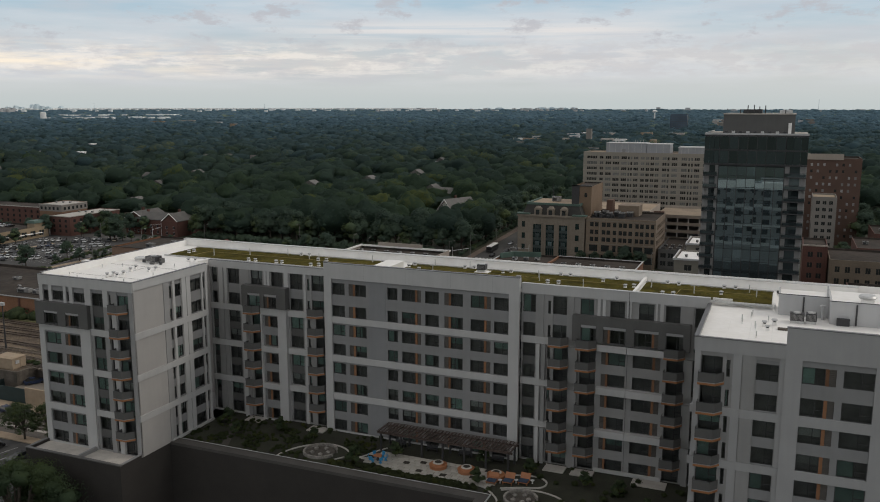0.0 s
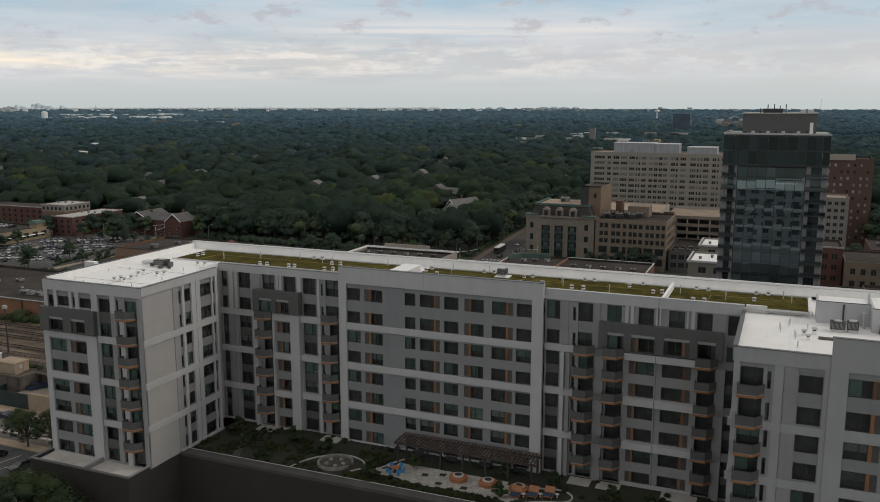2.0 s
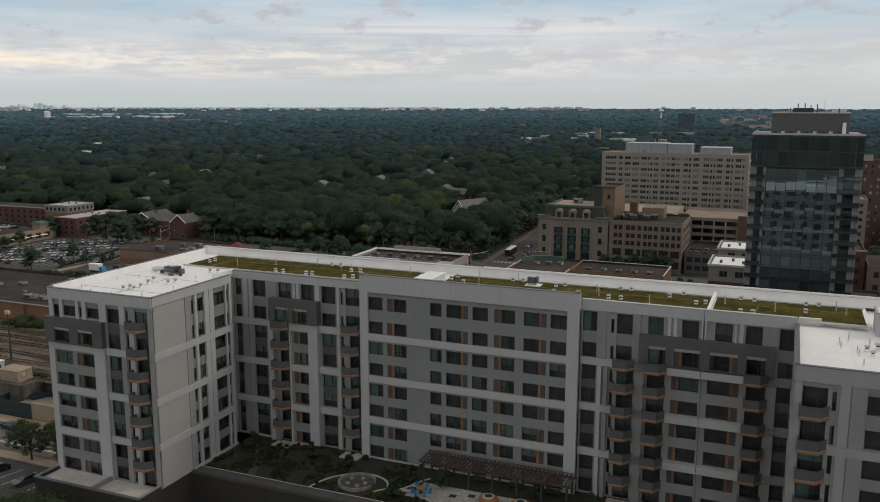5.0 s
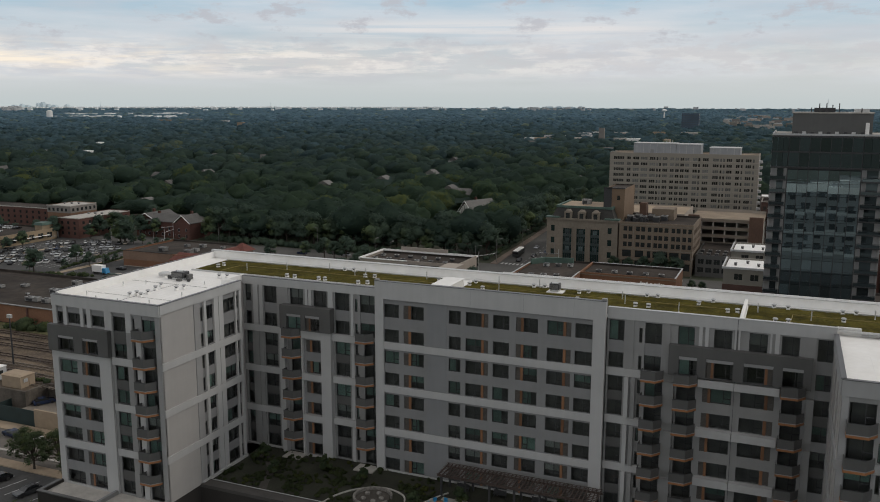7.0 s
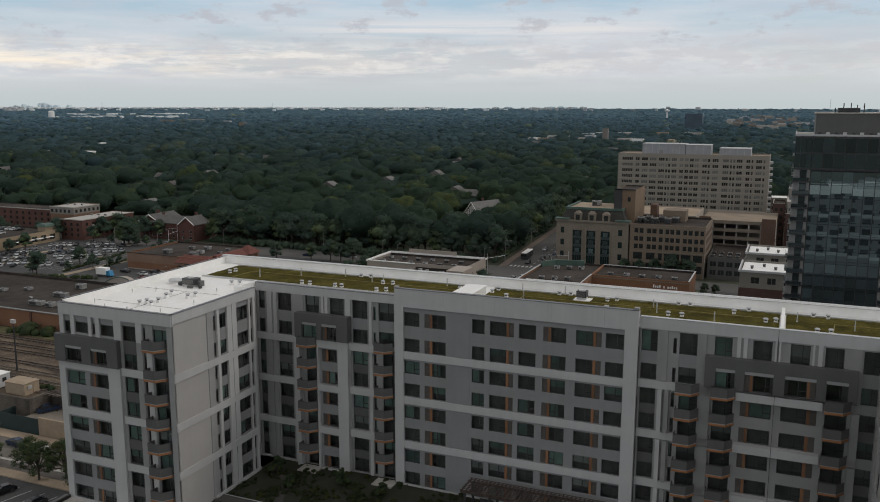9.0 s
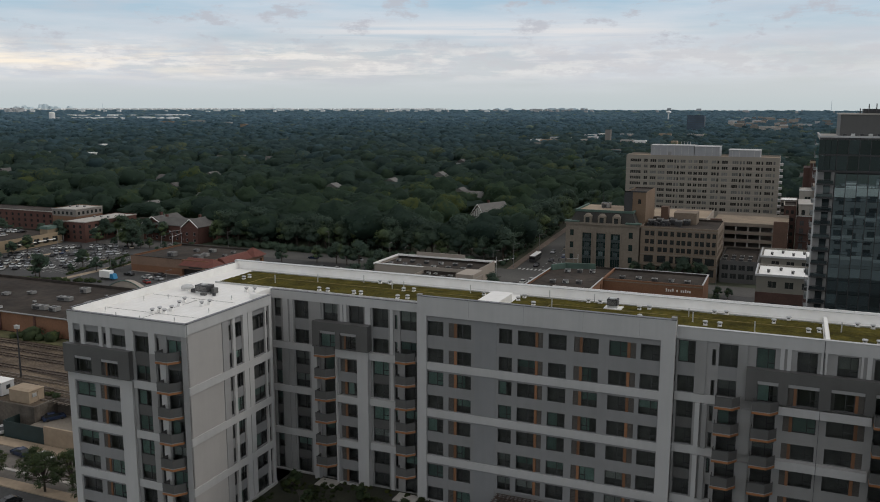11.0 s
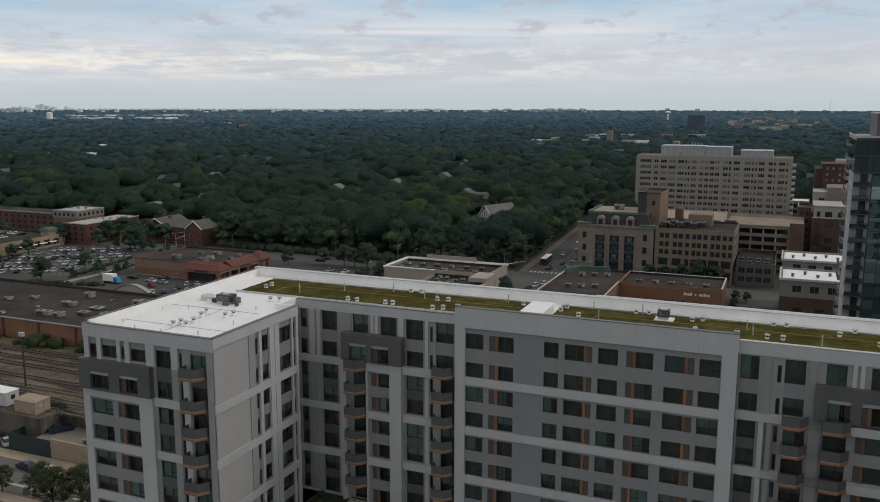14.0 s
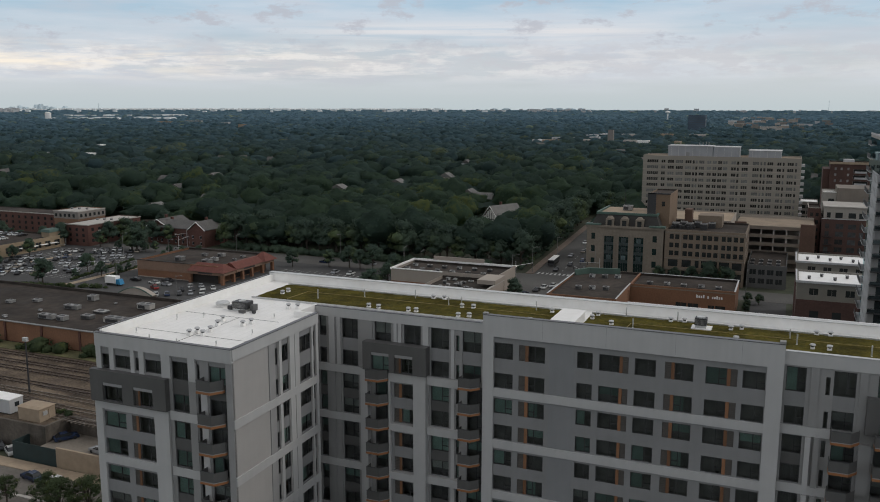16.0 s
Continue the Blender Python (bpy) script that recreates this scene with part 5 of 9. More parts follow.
# fire bowls
for x, y in ((20.3, -6.6), (24.6, -6.5), (29.0, -6.6)):
    b = thing("fire_bowl", "round orange terracotta bowl with a pale rim on the patio", "planter", (x, y, DECK + 0.1), "orange bowls")
    part("skirt", Mesh().tube(x, y, DECK + 0.1, DECK + 0.5, 1.25, 1.15, 28), TERRACOTTA, b)
    part("bowl", Mesh().tube(x, y, DECK + 0.5, DECK + 0.62, 1.32, 1.28, 28).tube(x, y, DECK + 0.62, DECK + 0.82, 0.95, 0.85, 24), TERRACOTTA, b)
    part("rim", Mesh().tube(x, y, DECK + 0.82, DECK + 0.92, 0.8, 0.74, 24), CONCRETE, b, "pale stone rim")
    part("soil", Mesh().tube(x, y, DECK + 0.921, DECK + 0.95, 0.52, 0.48, 20), SOIL, b)
# blue picnic set
bx, by = 11.2, -7.7
pic = thing("round_table", "pale round garden table with blue stools", "table", (bx, by, DECK + 0.1))
part("tabletop", Mesh().tube(bx, by, DECK + 0.8, DECK + 0.86, 0.65, sides=20), TERRACOTTA, pic)
part("pedestal", Mesh().tube(bx, by, DECK + 0.1, DECK + 0.8, 0.25, 0.08), DARKMETAL, pic)
for k in range(6):
    a = k * math.pi / 3 + 0.3
    x, y = bx + 1.15 * math.cos(a), by + 1.15 * math.sin(a)
    c = thing("garden_chair", "bright blue metal garden chair at the round table", "chair", (x, y, DECK + 0.1), "blue chairs")
    part("seat", Mesh().tube(x, y, DECK + 0.5, DECK + 0.56, 0.28, sides=12), BLUEPAINT, c)
    part("base", Mesh().tube(x, y, DECK + 0.1, DECK + 0.5, 0.22, 0.1), BLUEPAINT, c)
    ox, oy = math.cos(a), math.sin(a)
    part("backrest", Mesh().prism([(x + 0.22 * ox - 0.26 * oy, y + 0.22 * oy + 0.26 * ox), (x + 0.22 * ox + 0.26 * oy, y + 0.22 * oy - 0.26 * ox), (x + 0.28 * ox + 0.26 * oy, y + 0.28 * oy - 0.26 * ox), (x + 0.28 * ox - 0.26 * oy, y + 0.28 * oy + 0.26 * ox)], DECK + 0.56, DECK + 1.0), BLUEPAINT, c)
# sun loungers with blue pads
BLUEPAD = material("navy_cushion", (0.03, 0.05, 0.085), 0.8, vary=0.1, scale=3)
for x, y in ((29.0, -8.0), (31.1, -7.2), (33.1, -6.5)):
    s = thing("sun_lounger", "orange timber sun lounger with a navy cushion", "lounger", (x, y, DECK), "sun loungers")
    part("seat_frame", Mesh().box(x - 0.7, x + 0.7, y - 1.0, y + 0.2, DECK + 0.3, DECK + 0.4), TERRACOTTA, s)
    part("backrest", Mesh().prism([(x - 0.7, y + 0.2), (x + 0.7, y + 0.2), (x + 0.7, y + 0.3), (x - 0.7, y + 0.3)], DECK + 0.35, DECK + 1.1, [(x - 0.7, y + 0.8), (x + 0.7, y + 0.8), (x + 0.7, y + 0.9), (x - 0.7, y + 0.9)]), TERRACOTTA, s)
    part("cushion", Mesh().box(x - 0.62, x + 0.62, y - 0.95, y + 0.15, DECK + 0.41, DECK + 0.52), BLUEPAD, s)
    for lx, ly in ((-0.6, -0.9), (0.6, -0.9), (-0.6, 0.1), (0.6, 0.1)):
        part("leg", Mesh().box(x + lx - 0.05, x + lx + 0.05, y + ly - 0.05, y + ly + 0.05, DECK, DECK + 0.3), TERRACOTTA, s)
for x, y in ((30.05, -7.9), (32.1, -7.1), (34.2, -6.4)):
    t = thing("side_table", "small round white side table between loungers", "side table", (x, y, DECK), "side tables")
    part("top", Mesh().tube(x, y, DECK + 0.45, DECK + 0.5, 0.28, sides=14), PALEGREYWALL, t)
    part("stem", Mesh().tube(x, y, DECK, DECK + 0.45, 0.12, 0.04), PALEGREYWALL, t)
# pergola of three joined frames
perg = thing("pergola", "dark weathered timber pergola with slatted roof over the patio", "pergola", (20, -2.3, DECK))
PX0, PX1, PY0, PY1, PZ = 9.4, 30.6, -4.6, -0.7, 17.9
for y in (PY0 + 0.4, PY1 - 0.5):
    part("beam", Mesh().box(PX0, PX1, y - 0.08, y + 0.08, PZ, PZ + 0.28), TIMBER, perg)
for i in range(7):
    x = PX0 + 0.6 + (PX1 - PX0 - 1.2) * i / 6
    for y in (PY0 + 0.4, PY1 - 0.5):
        part("post", Mesh().box(x - 0.13, x + 0.13, y - 0.13, y + 0.13, DECK, PZ), DARKMETAL, perg)
for i in range(40):
    x = PX0 + (PX1 - PX0) * (i + 0.5) / 40
    part("rafter", Mesh().box(x - 0.05, x + 0.05, PY0, PY1, PZ + 0.281, PZ + 0.46), TIMBER, perg)
for j in range(9):
    y = PY0 + 0.1 + (PY1 - PY0 - 0.2) * j / 8
    part("slat", Mesh().box(PX0 + 0.05, PX1 - 0.05, y - 0.035, y + 0.035, PZ + 0.461, PZ + 0.52), TIMBER, perg)
for i in range(4):
    x = 12.0 + i * 5.2
    b = thing("garden_bench", "dark slatted bench under the pergola", "bench", (x, -1.6, DECK), "benches")
    part("seat", Mesh().box(x - 0.9, x + 0.9, -1.85, -1.4, DECK + 0.42, DECK + 0.48), DARKMETAL, b)
    part("back", Mesh().box(x - 0.9, x + 0.9, -1.42, -1.36, DECK + 0.5, DECK + 0.9), DARKMETAL, b)
    for s in (-0.8, 0.8):
        part("leg", Mesh().box(x + s - 0.04, x + s + 0.04, -1.8, -1.4, DECK, DECK + 0.42), DARKMETAL, b)
# doorstep slabs at the ground-floor doors
for x0, x1 in ((-15.9, -13.6), (-4.2, -1.8), (34.6, 37.0), (38.5, 41.0), (47.0, 51.0)):
    solid("doorstep", Mesh().box(x0 - 0.3, x1 + 0.3, -1.8, 0.4, DECK + 0.002, DECK + 0.16), CONCRETE, "pale concrete doorstep slab in the garden", "step", "doorsteps")

# ---- ground ----
def rise(x, y):
    r = math.hypot(x - 45, y + 100)
    return 0.0 if r < 1200 else 34.0 * ((r - 1200) / 3700) ** 1.5


gm = Mesh()
radii = [0, 60, 120, 200, 300, 420, 560, 720, 900, 1200, 1600, 2000, 2500, 3000, 3600, 4200, 4700, 4990]
seg = 96
gm.v.append((45, -100, 0.0))
for r in radii[1:]:
    for i in range(seg):
        a = 2 * math.pi * i / seg
        x, y = 45 + r * math.sin(a), -100 + r * math.cos(a)
        gm.v.append((x, y, rise(x, y)))
for i in range(seg):
    gm.f.append((0, 1 + (i + 1) % seg, 1 + i))
for k in range(len(radii) - 2):
    for i in range(seg):
        a, b = 1 + k * seg + i, 1 + k * seg + (i + 1) % seg
        gm.f.append((a, b, b + seg, a + seg))
solid("ground", gm, GROUND, "grassy and earthy town ground reaching the horizon", "ground", kind="structure")


def lot(name, ring, z, mat, label, category, h=0.12):
    return solid(name, Mesh().prism(ring, z - h, z), mat, label, category, kind="structure")


def rect(x0, x1, y0, y1):
    return [(x0, y0), (x1, y0), (x1, y1), (x0, y1)]


ROADGREY = material("worn_grey_asphalt", (0.105, 0.101, 0.095), 0.9, vary=0.15, scale=0.06, grain=0.1, grain_scale=1.5, spec=0.15)
lot("road_cross", rect(-420, 220, 213, 229), 0.06, ROADGREY, "grey asphalt cross street", "road")
lot("road_avenue", [(-62, 229.01), (-42.5, 229.01), (-53.5, 400), (-73, 400)], 0.06, ROADGREY, "grey asphalt avenue with waiting traffic", "road")
lot("road_avenue_south", [(-66, 80), (-44, 80), (-40, 212.99), (-62, 212.99)], 0.06, ROADGREY, "grey asphalt avenue with waiting traffic", "road")
solid("avenue_pavement", Mesh().prism([(-65.2, 229.01), (-62.02, 229.01), (-73.02, 400), (-76.2, 400)], 0.0, 0.2), material("brown_pavement", (0.165, 0.125, 0.10), 0.9, vary=0.2, scale=0.3, grain=0.1, grain_scale=2), "brown brick pavement along the avenue", "pavement", kind="structure")
lot("parking_lot", rect(-300, -206, 135, 212.9), 0.07, ASPHALT, "dark asphalt car park with painted bays", "parking lot")
lot("store_lot", rect(-205.9, -105, 112, 212.9), 0.07, ASPHALT, "dark asphalt car park beside the brick store", "parking lot")
lot("side_street", rect(20, 31, 60, 212.9), 0.06, ASPHALT, "narrow asphalt side street", "road")
lot("street_lot", rect(-130, -39.5, -60, 20.0), 0.06, material("worn_street", (0.135, 0.120, 0.104), 0.9, vary=0.2, scale=0.12, grain=0.12, grain_scale=1.5), "asphalt street and parking beside the building", "road")
# railway bank
lot("railway_bank", rect(-420, 200, 31, 64), 5.0, BALLAST, "raised railway bank of brown ballast", "railway bank", 5.0)
lot("siding_bank", rect(-420, -99, 25, 31.01), 5.0, BALLAST, "brown ballast yard beside the tracks", "railway bank", 5.0)
lot("bank_wall", rect(-99, -98.5, 25, 31), 5.3, STAINED, "stained concrete retaining wall", "wall", 5.3)
lot("bank_wall_front", rect(-420, -98.5, 24.5, 24.99), 5.3, STAINED, "stained concrete retaining wall", "wall", 5.3)
lot("bank_wall_east", rect(-98.49, 60, 30.5, 30.99), 5.3, STAINED, "stained concrete retaining wall", "wall", 5.3)
lot("grass_verge", rect(-420, 200, 60.5, 65.5), 5.12, material("dry_grass", (0.10, 0.095, 0.04), 0.95, vary=0.3, scale=0.2, grain=0.25, grain_scale=2), "strip of rough grass by the tracks", "verge", 0.1)
# tracks
WORNRAIL = material("worn_pale_rail", (0.17, 0.14, 0.11), 0.5, metal=0.3, vary=0.2, scale=0.5)
for k, y in enumerate((29.5, 34.0, 38.5, 43.0, 49.5, 53.5, 58.0)):
    tr = thing("railway_track", "rusty railway track on brown ballast", "railway track", (-150, y, 5), "railway tracks")
    s = Mesh()
    for i in range(190):
        x = -260 + i * 1.1
        s.box(x, x + 0.28, y - 1.25, y + 1.25, 5.01, 5.12)
    part("sleeper_bed", s, RAILTOP, tr, kind="stuff")
    for o in (-0.72, 0.72):
        part("rail", Mesh().box(-420, 20, y + o - 0.07, y + o + 0.07, 5.13, 5.3), WORNRAIL if k < 3 else RAIL, tr)

# crossovers between the near tracks
for xa, xb, ya, yb in ((-178, -132, 29.5, 34.0), (-150, -104, 38.5, 34.0), (-128, -84, 34.0, 29.5), (-196, -150, 38.5, 43.0), (-120, -70, 43.0, 38.5)):
    cr = thing("track_crossover", "rusty turnout rails crossing between two tracks", "railway track", (xa, ya, 5), "track crossovers")
    for o in (-0.72, 0.72):
        part("rail", Mesh().prism([(xa, ya + o - 0.07), (xb, yb + o - 0.07), (xb, yb + o + 0.07), (xa, ya + o + 0.07)], 5.301, 5.36), RAIL, cr)
    tm = Mesh()
    for i in range(int((xb - xa) / 1.1)):
        x = xa + 0.5 + i * 1.1
        y = ya + (yb - ya) * (x - xa) / (xb - xa)
        tm.box(x, x + 0.28, y - 1.3, y + 1.3, 5.121, 5.128)
    part("sleeper_bed", tm, RAILTOP, cr, kind="stuff")

# ---- buildings round about ----
STAIRBRICK = material("stair_tower_brick", (0.115, 0.066, 0.046), 0.85, vary=0.12, scale=0.2, grain=0.1, grain_scale=2)
GREYTOP = material("grey_stucco", (0.22, 0.20, 0.18), 0.85, vary=0.1, scale=0.3)
class Far:
    """A plain block: outer walls with openings, roof inside a parapet, and windows as parts."""

    def __init__(self, name, label, x0, x1, y0, y1, h, wall, roof, lip=0.7, base=0.0, category="building", group=""):
        self.box = (x0, x1, y0, y1, h, base)
        self.ob = thing(name, label, category, ((x0 + x1) / 2, (y0 + y1) / 2, base), group)
        self.wall, self.south, self.east, self.west = wall, [], [], []
        part("roof", Mesh().box(x0 + 0.4, x1 - 0.4, y0 + 0.4, y1 - 0.4, h - lip - 0.3, h - lip), roof, self.ob)
        part("rear_wall", Mesh().box(x0, x1, y1 - 0.39, y1, base, h), roof if roof is TAR else wall, self.ob)

    def grid(self, face, u0, u1, nu, z0, z1, nz, w, hh, skip=()):
        """Rows of openings on a face: nu across u0..u1, nz up z0..z1."""
        rows = face_rows(self, face)
        for i in range(nu):
            for j in range(nz):
                if (i, j) in skip:
                    continue
                u = u0 + (u1 - u0) * (i + 0.5) / nu
                z = z0 + (z1 - z0) * (j + 0.5) / nz
                rows.append((u - w / 2, u + w / 2, z - hh / 2, z + hh / 2))
        return self

    def done(self, glazing=None, sill=True, second=None, split=0.0):
        """Walls and windows; second: glazing of every third window or so; split: the width of single lights."""
        x0, x1, y0, y1, h, base = self.box
        for rows, fx, fy, turn, a, b in ((self.south, 0, y0, 0, x0, x1), (self.east, x1, 0, 90, y0 + 0.31, y1 - 0.4), (self.west, x0, 0, -90, -(y1 - 0.4), -(y0 + 0.31))):
            fc = Facade(self.ob, fx, fy, turn)
            fc.wall("wall", self.wall, a, b, base, h, rows, 0.0, 0.3)
            for u0, u1, z0, z1 in rows:
                g = second if second and RNG.random() < 0.3 else glazing or DARKGLASS
                key = ("far", round(u1 - u0, 2), round(z1 - z0, 2), g.name, split)
                if key not in WINDOWS:
                    w, hh = key[1], key[2]
                    WINDOWS[key] = Mesh().box(0, w, 0.0, 0.08, 0, hh).data("window", g)
                    if split:
                        n = max(1, round(w / split))
                        us = sorted({0.0, w, *[w * q / n + o for q in range(1, n) for o in (-0.06, 0.06)]})
                        bars = cell_mesh(us, [0.0, 0.1, hh], lambda i, j: 0 <= i < len(us) - 1 and 0 <= j < 2 and (j == 0 or i % 2 == 1), -0.03, -0.003)
                    else:
                        bars = Mesh().box(w / 2 - 0.04, w / 2 + 0.04, -0.03, -0.002, 0.05, hh - 0.05)
                    WINDOWS[key + ("bar",)] = bars.data("mullion", self.wall)
                w = part("window", WINDOWS[key], None, self.ob, "", fc.at(u0, 0.16, z0))
                if u1 - u0 > 1.3 and sill:
                    part("mullion", WINDOWS[key + ("bar",)], None, w, "", fc.at(u0, 0.16, z0))
        return self

    def add(self, name, mesh, mat, label=""):
        return part(name, mesh, mat, self.ob, label)


def face_rows(b, face):
    return {"south": b.south, "east": b.east, "west": b.west}[face]


def rooftop_unit(x, y, z, w=2.6, d=1.8, h=1.3, mat=None):
    u = thing("rooftop_unit", "boxy pale air-conditioning unit on a flat roof", "rooftop unit", (x, y, z), "far rooftop units")
    part("casing", Mesh().box(x - w / 2, x + w / 2, y - d / 2, y + d / 2, z + 0.2, z + h * 0.82), mat or UNITGREY, u)
    part("lid", Mesh().box(x - w / 2 - 0.06, x + w / 2 + 0.06, y - d / 2 - 0.06, y + d / 2 + 0.06, z + h * 0.82, z + h), UNITGREY, u)
    part("curb", Mesh().box(x - w / 2 + 0.1, x + w / 2 - 0.1, y - d / 2 + 0.1, y + d / 2 - 0.1, z, z + 0.2), DARKMETAL, u)
    part("intake_louver", Mesh().box(x - w * 0.42, x + w * 0.1, y - d / 2 - 0.03, y - d / 2 - 0.003, z + 0.3, z + h * 0.74), DARKMETAL, u)
    if w > 1.3:
        n = max(1, int(w / 2.2))
        for i in range(n):
            part("fan", Mesh().tube(x - w / 2 + (i + 0.5) * w / n, y, z + h, z + h + 0.12, min(w / n, d) * 0.34, sides=12), DARKMETAL, u)


# long beige slab block
SLABWALL = material("tan_grey_concrete", (0.275, 0.247, 0.208), 0.8, vary=0.07, scale=0.12, streak=0.04)
bei = Far("slab_block", "long beige concrete slab apartment block with ribbon of small windows", -39, 34, 342, 362, 41.6, SLABWALL, TANROOF)
BAYS = [(-36.9, -31.6), (-30.0, -28.2), (-26.9, -24.0), (-23.0, -19.7), (-18.5, -15.7), (-15.1, -14.2), (-13.7, -12.8), (-12.0, -9.7), (-8.2, -6.4), (-5.6, -3.9), (-3.2, -1.4), (-0.9, 1.1), (2.9, 5.0),
        (5.5, 6.4), (7.7, 10.4), (12.6, 15.3), (16.0, 16.8), (17.4, 18.3), (19.1, 21.6), (23.5, 25.2), (25.9, 26.6), (28.0, 30.6), (31.3, 32.1)]
for j in range(13):
    z = 2.95 + j * 2.92
    for i, (a, b) in enumerate(BAYS):
        if j > 3 or (i + j) % 2:
            bei.south.append((a, b, z, z + 1.5))
bei.done(material("shadowed_glass", (0.030, 0.029, 0.026), 0.2, vary=0.5, scale=0.6, per_object=0.6), True, material("drawn_curtains", (0.12, 0.118, 0.11), 0.5, vary=0.3, scale=0.9, per_object=0.4), 0.85)
for j in range(13):
    z = 2.95 + j * 2.92
    bei.add("floor_band", Mesh().box(-39, 34, 341.9, 341.997, z - 0.42, z - 0.2), BEIGE)
PLANTGREY = material("blue_grey_cladding", (0.30, 0.31, 0.325), 0.6, vary=0.06, scale=0.3, streak=0.05)
for a, b, h in ((-27.6, -6.3, 46.2), (-6.0, 6.0, 45.9), (10.3, 25.0, 44.5)):
    pr = bei.add("plant_room", Mesh().box(a, b, 346, 358, 40.9, h), PLANTGREY, "blue-grey roof plant room")
    part("coping", Mesh().box(a - 0.15, b + 0.15, 345.8, 358.2, h + 0.003, h + 0.25), PALEGREYWALL, pr)
    for k in range(int((b - a) / 3.4)):
        part("panel_joint", Mesh().box(a + 1.6 + k * 3.4, a + 1.72 + k * 3.4, 345.93, 345.997, 41.0, h - 0.1), PALEGREYWALL, pr)
bei.add("roof_door", Mesh().box(-19.0, -17.2, 345.85, 345.99, 40.9, 43.2), GREY, "grey roof door")
for x in (-13.0, -11.5, -10.0, -8.6):
    bei.add("antenna", Mesh().tube(x, 350, 46.3, 48.2, 0.12, 0.08, 5), GALV)
for j in range(12):
    bei.add("balcony", Mesh().box(34.01, 35.6, 345, 350, 5.4 + j * 2.92, 6.5 + j * 2.92), PALEGREYWALL)
# stone department building with mansard top
sto = Far("stone_building", "buff limestone corner building with tall dark glazed bays and mansard", -42, -13, 233, 262, 19.7, STONE, TANROOF)
for u in (-35.2, -29.6, -23.9):
    sto.south.append((u, u + 3.6, 3.0, 16.4))
sto.grid("south", -41, -38, 1, 4.0, 18.6, 3, 1.5, 2.4).grid("south", -18.2, -14.2, 1, 4.0, 18.6, 3, 1.6, 2.4)
PALEGLASS = material("pale_teal_glass", (0.085, 0.115, 0.115), 0.2, vary=0.3, scale=0.6, per_object=0.5)
sto.done(material("green_bay_glass", (0.016, 0.030, 0.028), 0.15, vary=0.3, scale=0.4), sill=False)
for u in (-35.2, -29.6, -23.9):
    for k in range(1, 4):
        sto.add("mullion", Mesh().box(u + 0.9 * k - 0.05, u + 0.9 * k + 0.05, 233.02, 233.15, 3.0, 16.4), DARKMETAL)
    for z in (6.2, 9.6, 13.0):
        sto.add("spandrel", Mesh().box(u + 0.05, u + 3.55, 233.03, 233.14, z, z + 1.1), material("dark_teal_spandrel", (0.028, 0.045, 0.044), 0.4, vary=0.2, scale=0.5) if "dark_teal_spandrel" not in bpy.data.materials else bpy.data.materials["dark_teal_spandrel"])
        sto.add("light", Mesh().box(u + 0.98, u + 2.62, 233.06, 233.13, z + 1.2, z + 2.9), PALEGLASS)
    sto.add("surround", Mesh().box(u - 0.5, u - 0.02, 232.75, 232.997, 2.0, 17.2), STONE)
    sto.add("surround", Mesh().box(u + 3.62, u + 4.1, 232.75, 232.997, 2.0, 17.2), STONE)
sto.add("mansard", Mesh().prism(rect(-41.0, -14.0, 233.8, 261.0), 19.0, 24.4, rect(-38.8, -16.2, 236.2, 259.0)), material("dark_slate", (0.036, 0.034, 0.030), 0.8, vary=0.2, scale=0.5), "dark slate mansard roof")
sto.add("mansard_cap", Mesh().box(-39.1, -15.9, 235.9, 236.6, 24.41, 25.3).box(-39.1, -38.4, 236.61, 259.3, 24.41, 25.3).box(-16.6, -15.9, 236.61, 259.3, 24.41, 25.3), COPPER, "green copper roof edge")
sto.add("top_roof", Mesh().box(-38.3, -16.7, 236.7, 259.2, 24.41, 24.7), TANROOF)
sto.add("cornice", Mesh().box(-42.4, -12.6, 232.5, 233.4, 19.71, 20.5), STONE)
for u in (-33.4, -27.8, -22.1):
    d = sto.add("dormer", Mesh().box(u - 1.5, u + 1.5, 233.2, 236.0, 19.72, 23.2).tube(u, 234.6, 23.2, 24.0, 1.5, 0.8, 12), STONE)
    part("dormer_window", Mesh().box(u - 0.8, u + 0.8, 233.1, 233.197, 20.3, 22.6), DARKGLASS, d)
for a, b in ((-42.5, -36.8), (-18.4, -12.5)):
    sto.add("corner_cap", Mesh().box(a, b, 232.3, 236.0, 20.51, 21.0), COPPER, "green copper corner cap")
sto.add("flag_pole", Mesh().tube(-30, 246, 24.7, 34.0, 0.1, 0.05, 6), DARKMETAL)
rooftop_unit(-29.5, 250, 24.7, 3.5, 3, 2.0)

ann = Far("office_annexe", "buff concrete office annexe with rows of square dark windows", -12.5, 16, 233.5, 262, 20.2, material("brown_limestone", (0.195, 0.15, 0.11), 0.85, vary=0.12, scale=0.15, grain=0.08, grain_scale=1.2), TAR)
for a, b in ((-10.8, -9.3), (-8.8, -7.3), (-5.9, -4.3), (-3.9, -2.3), (-1.3, 0.1), (1.1, 2.5), (2.9, 4.4), (5.1, 6.6), (7.8, 9.2), (9.7, 11.2), (12.0, 13.4), (14.1, 15.4)):
    ann.south += [(a, b, z, z + 1.8) for z in (16.7, 13.5, 10.5)]
for a, b in ((-11.0, -7.5), (-6.0, -2.7), (-1.3, 0.1), (0.9, 4.0), (5.1, 6.6), (7.3, 10.9), (11.8, 15.2)):
    ann.south += [(a, b, 6.3, 9.0), (a, b, 2.0, 4.8)]
ann.grid("east", 236, 260, 7, 2.4, 18.4, 5, 1.9, 2.0)
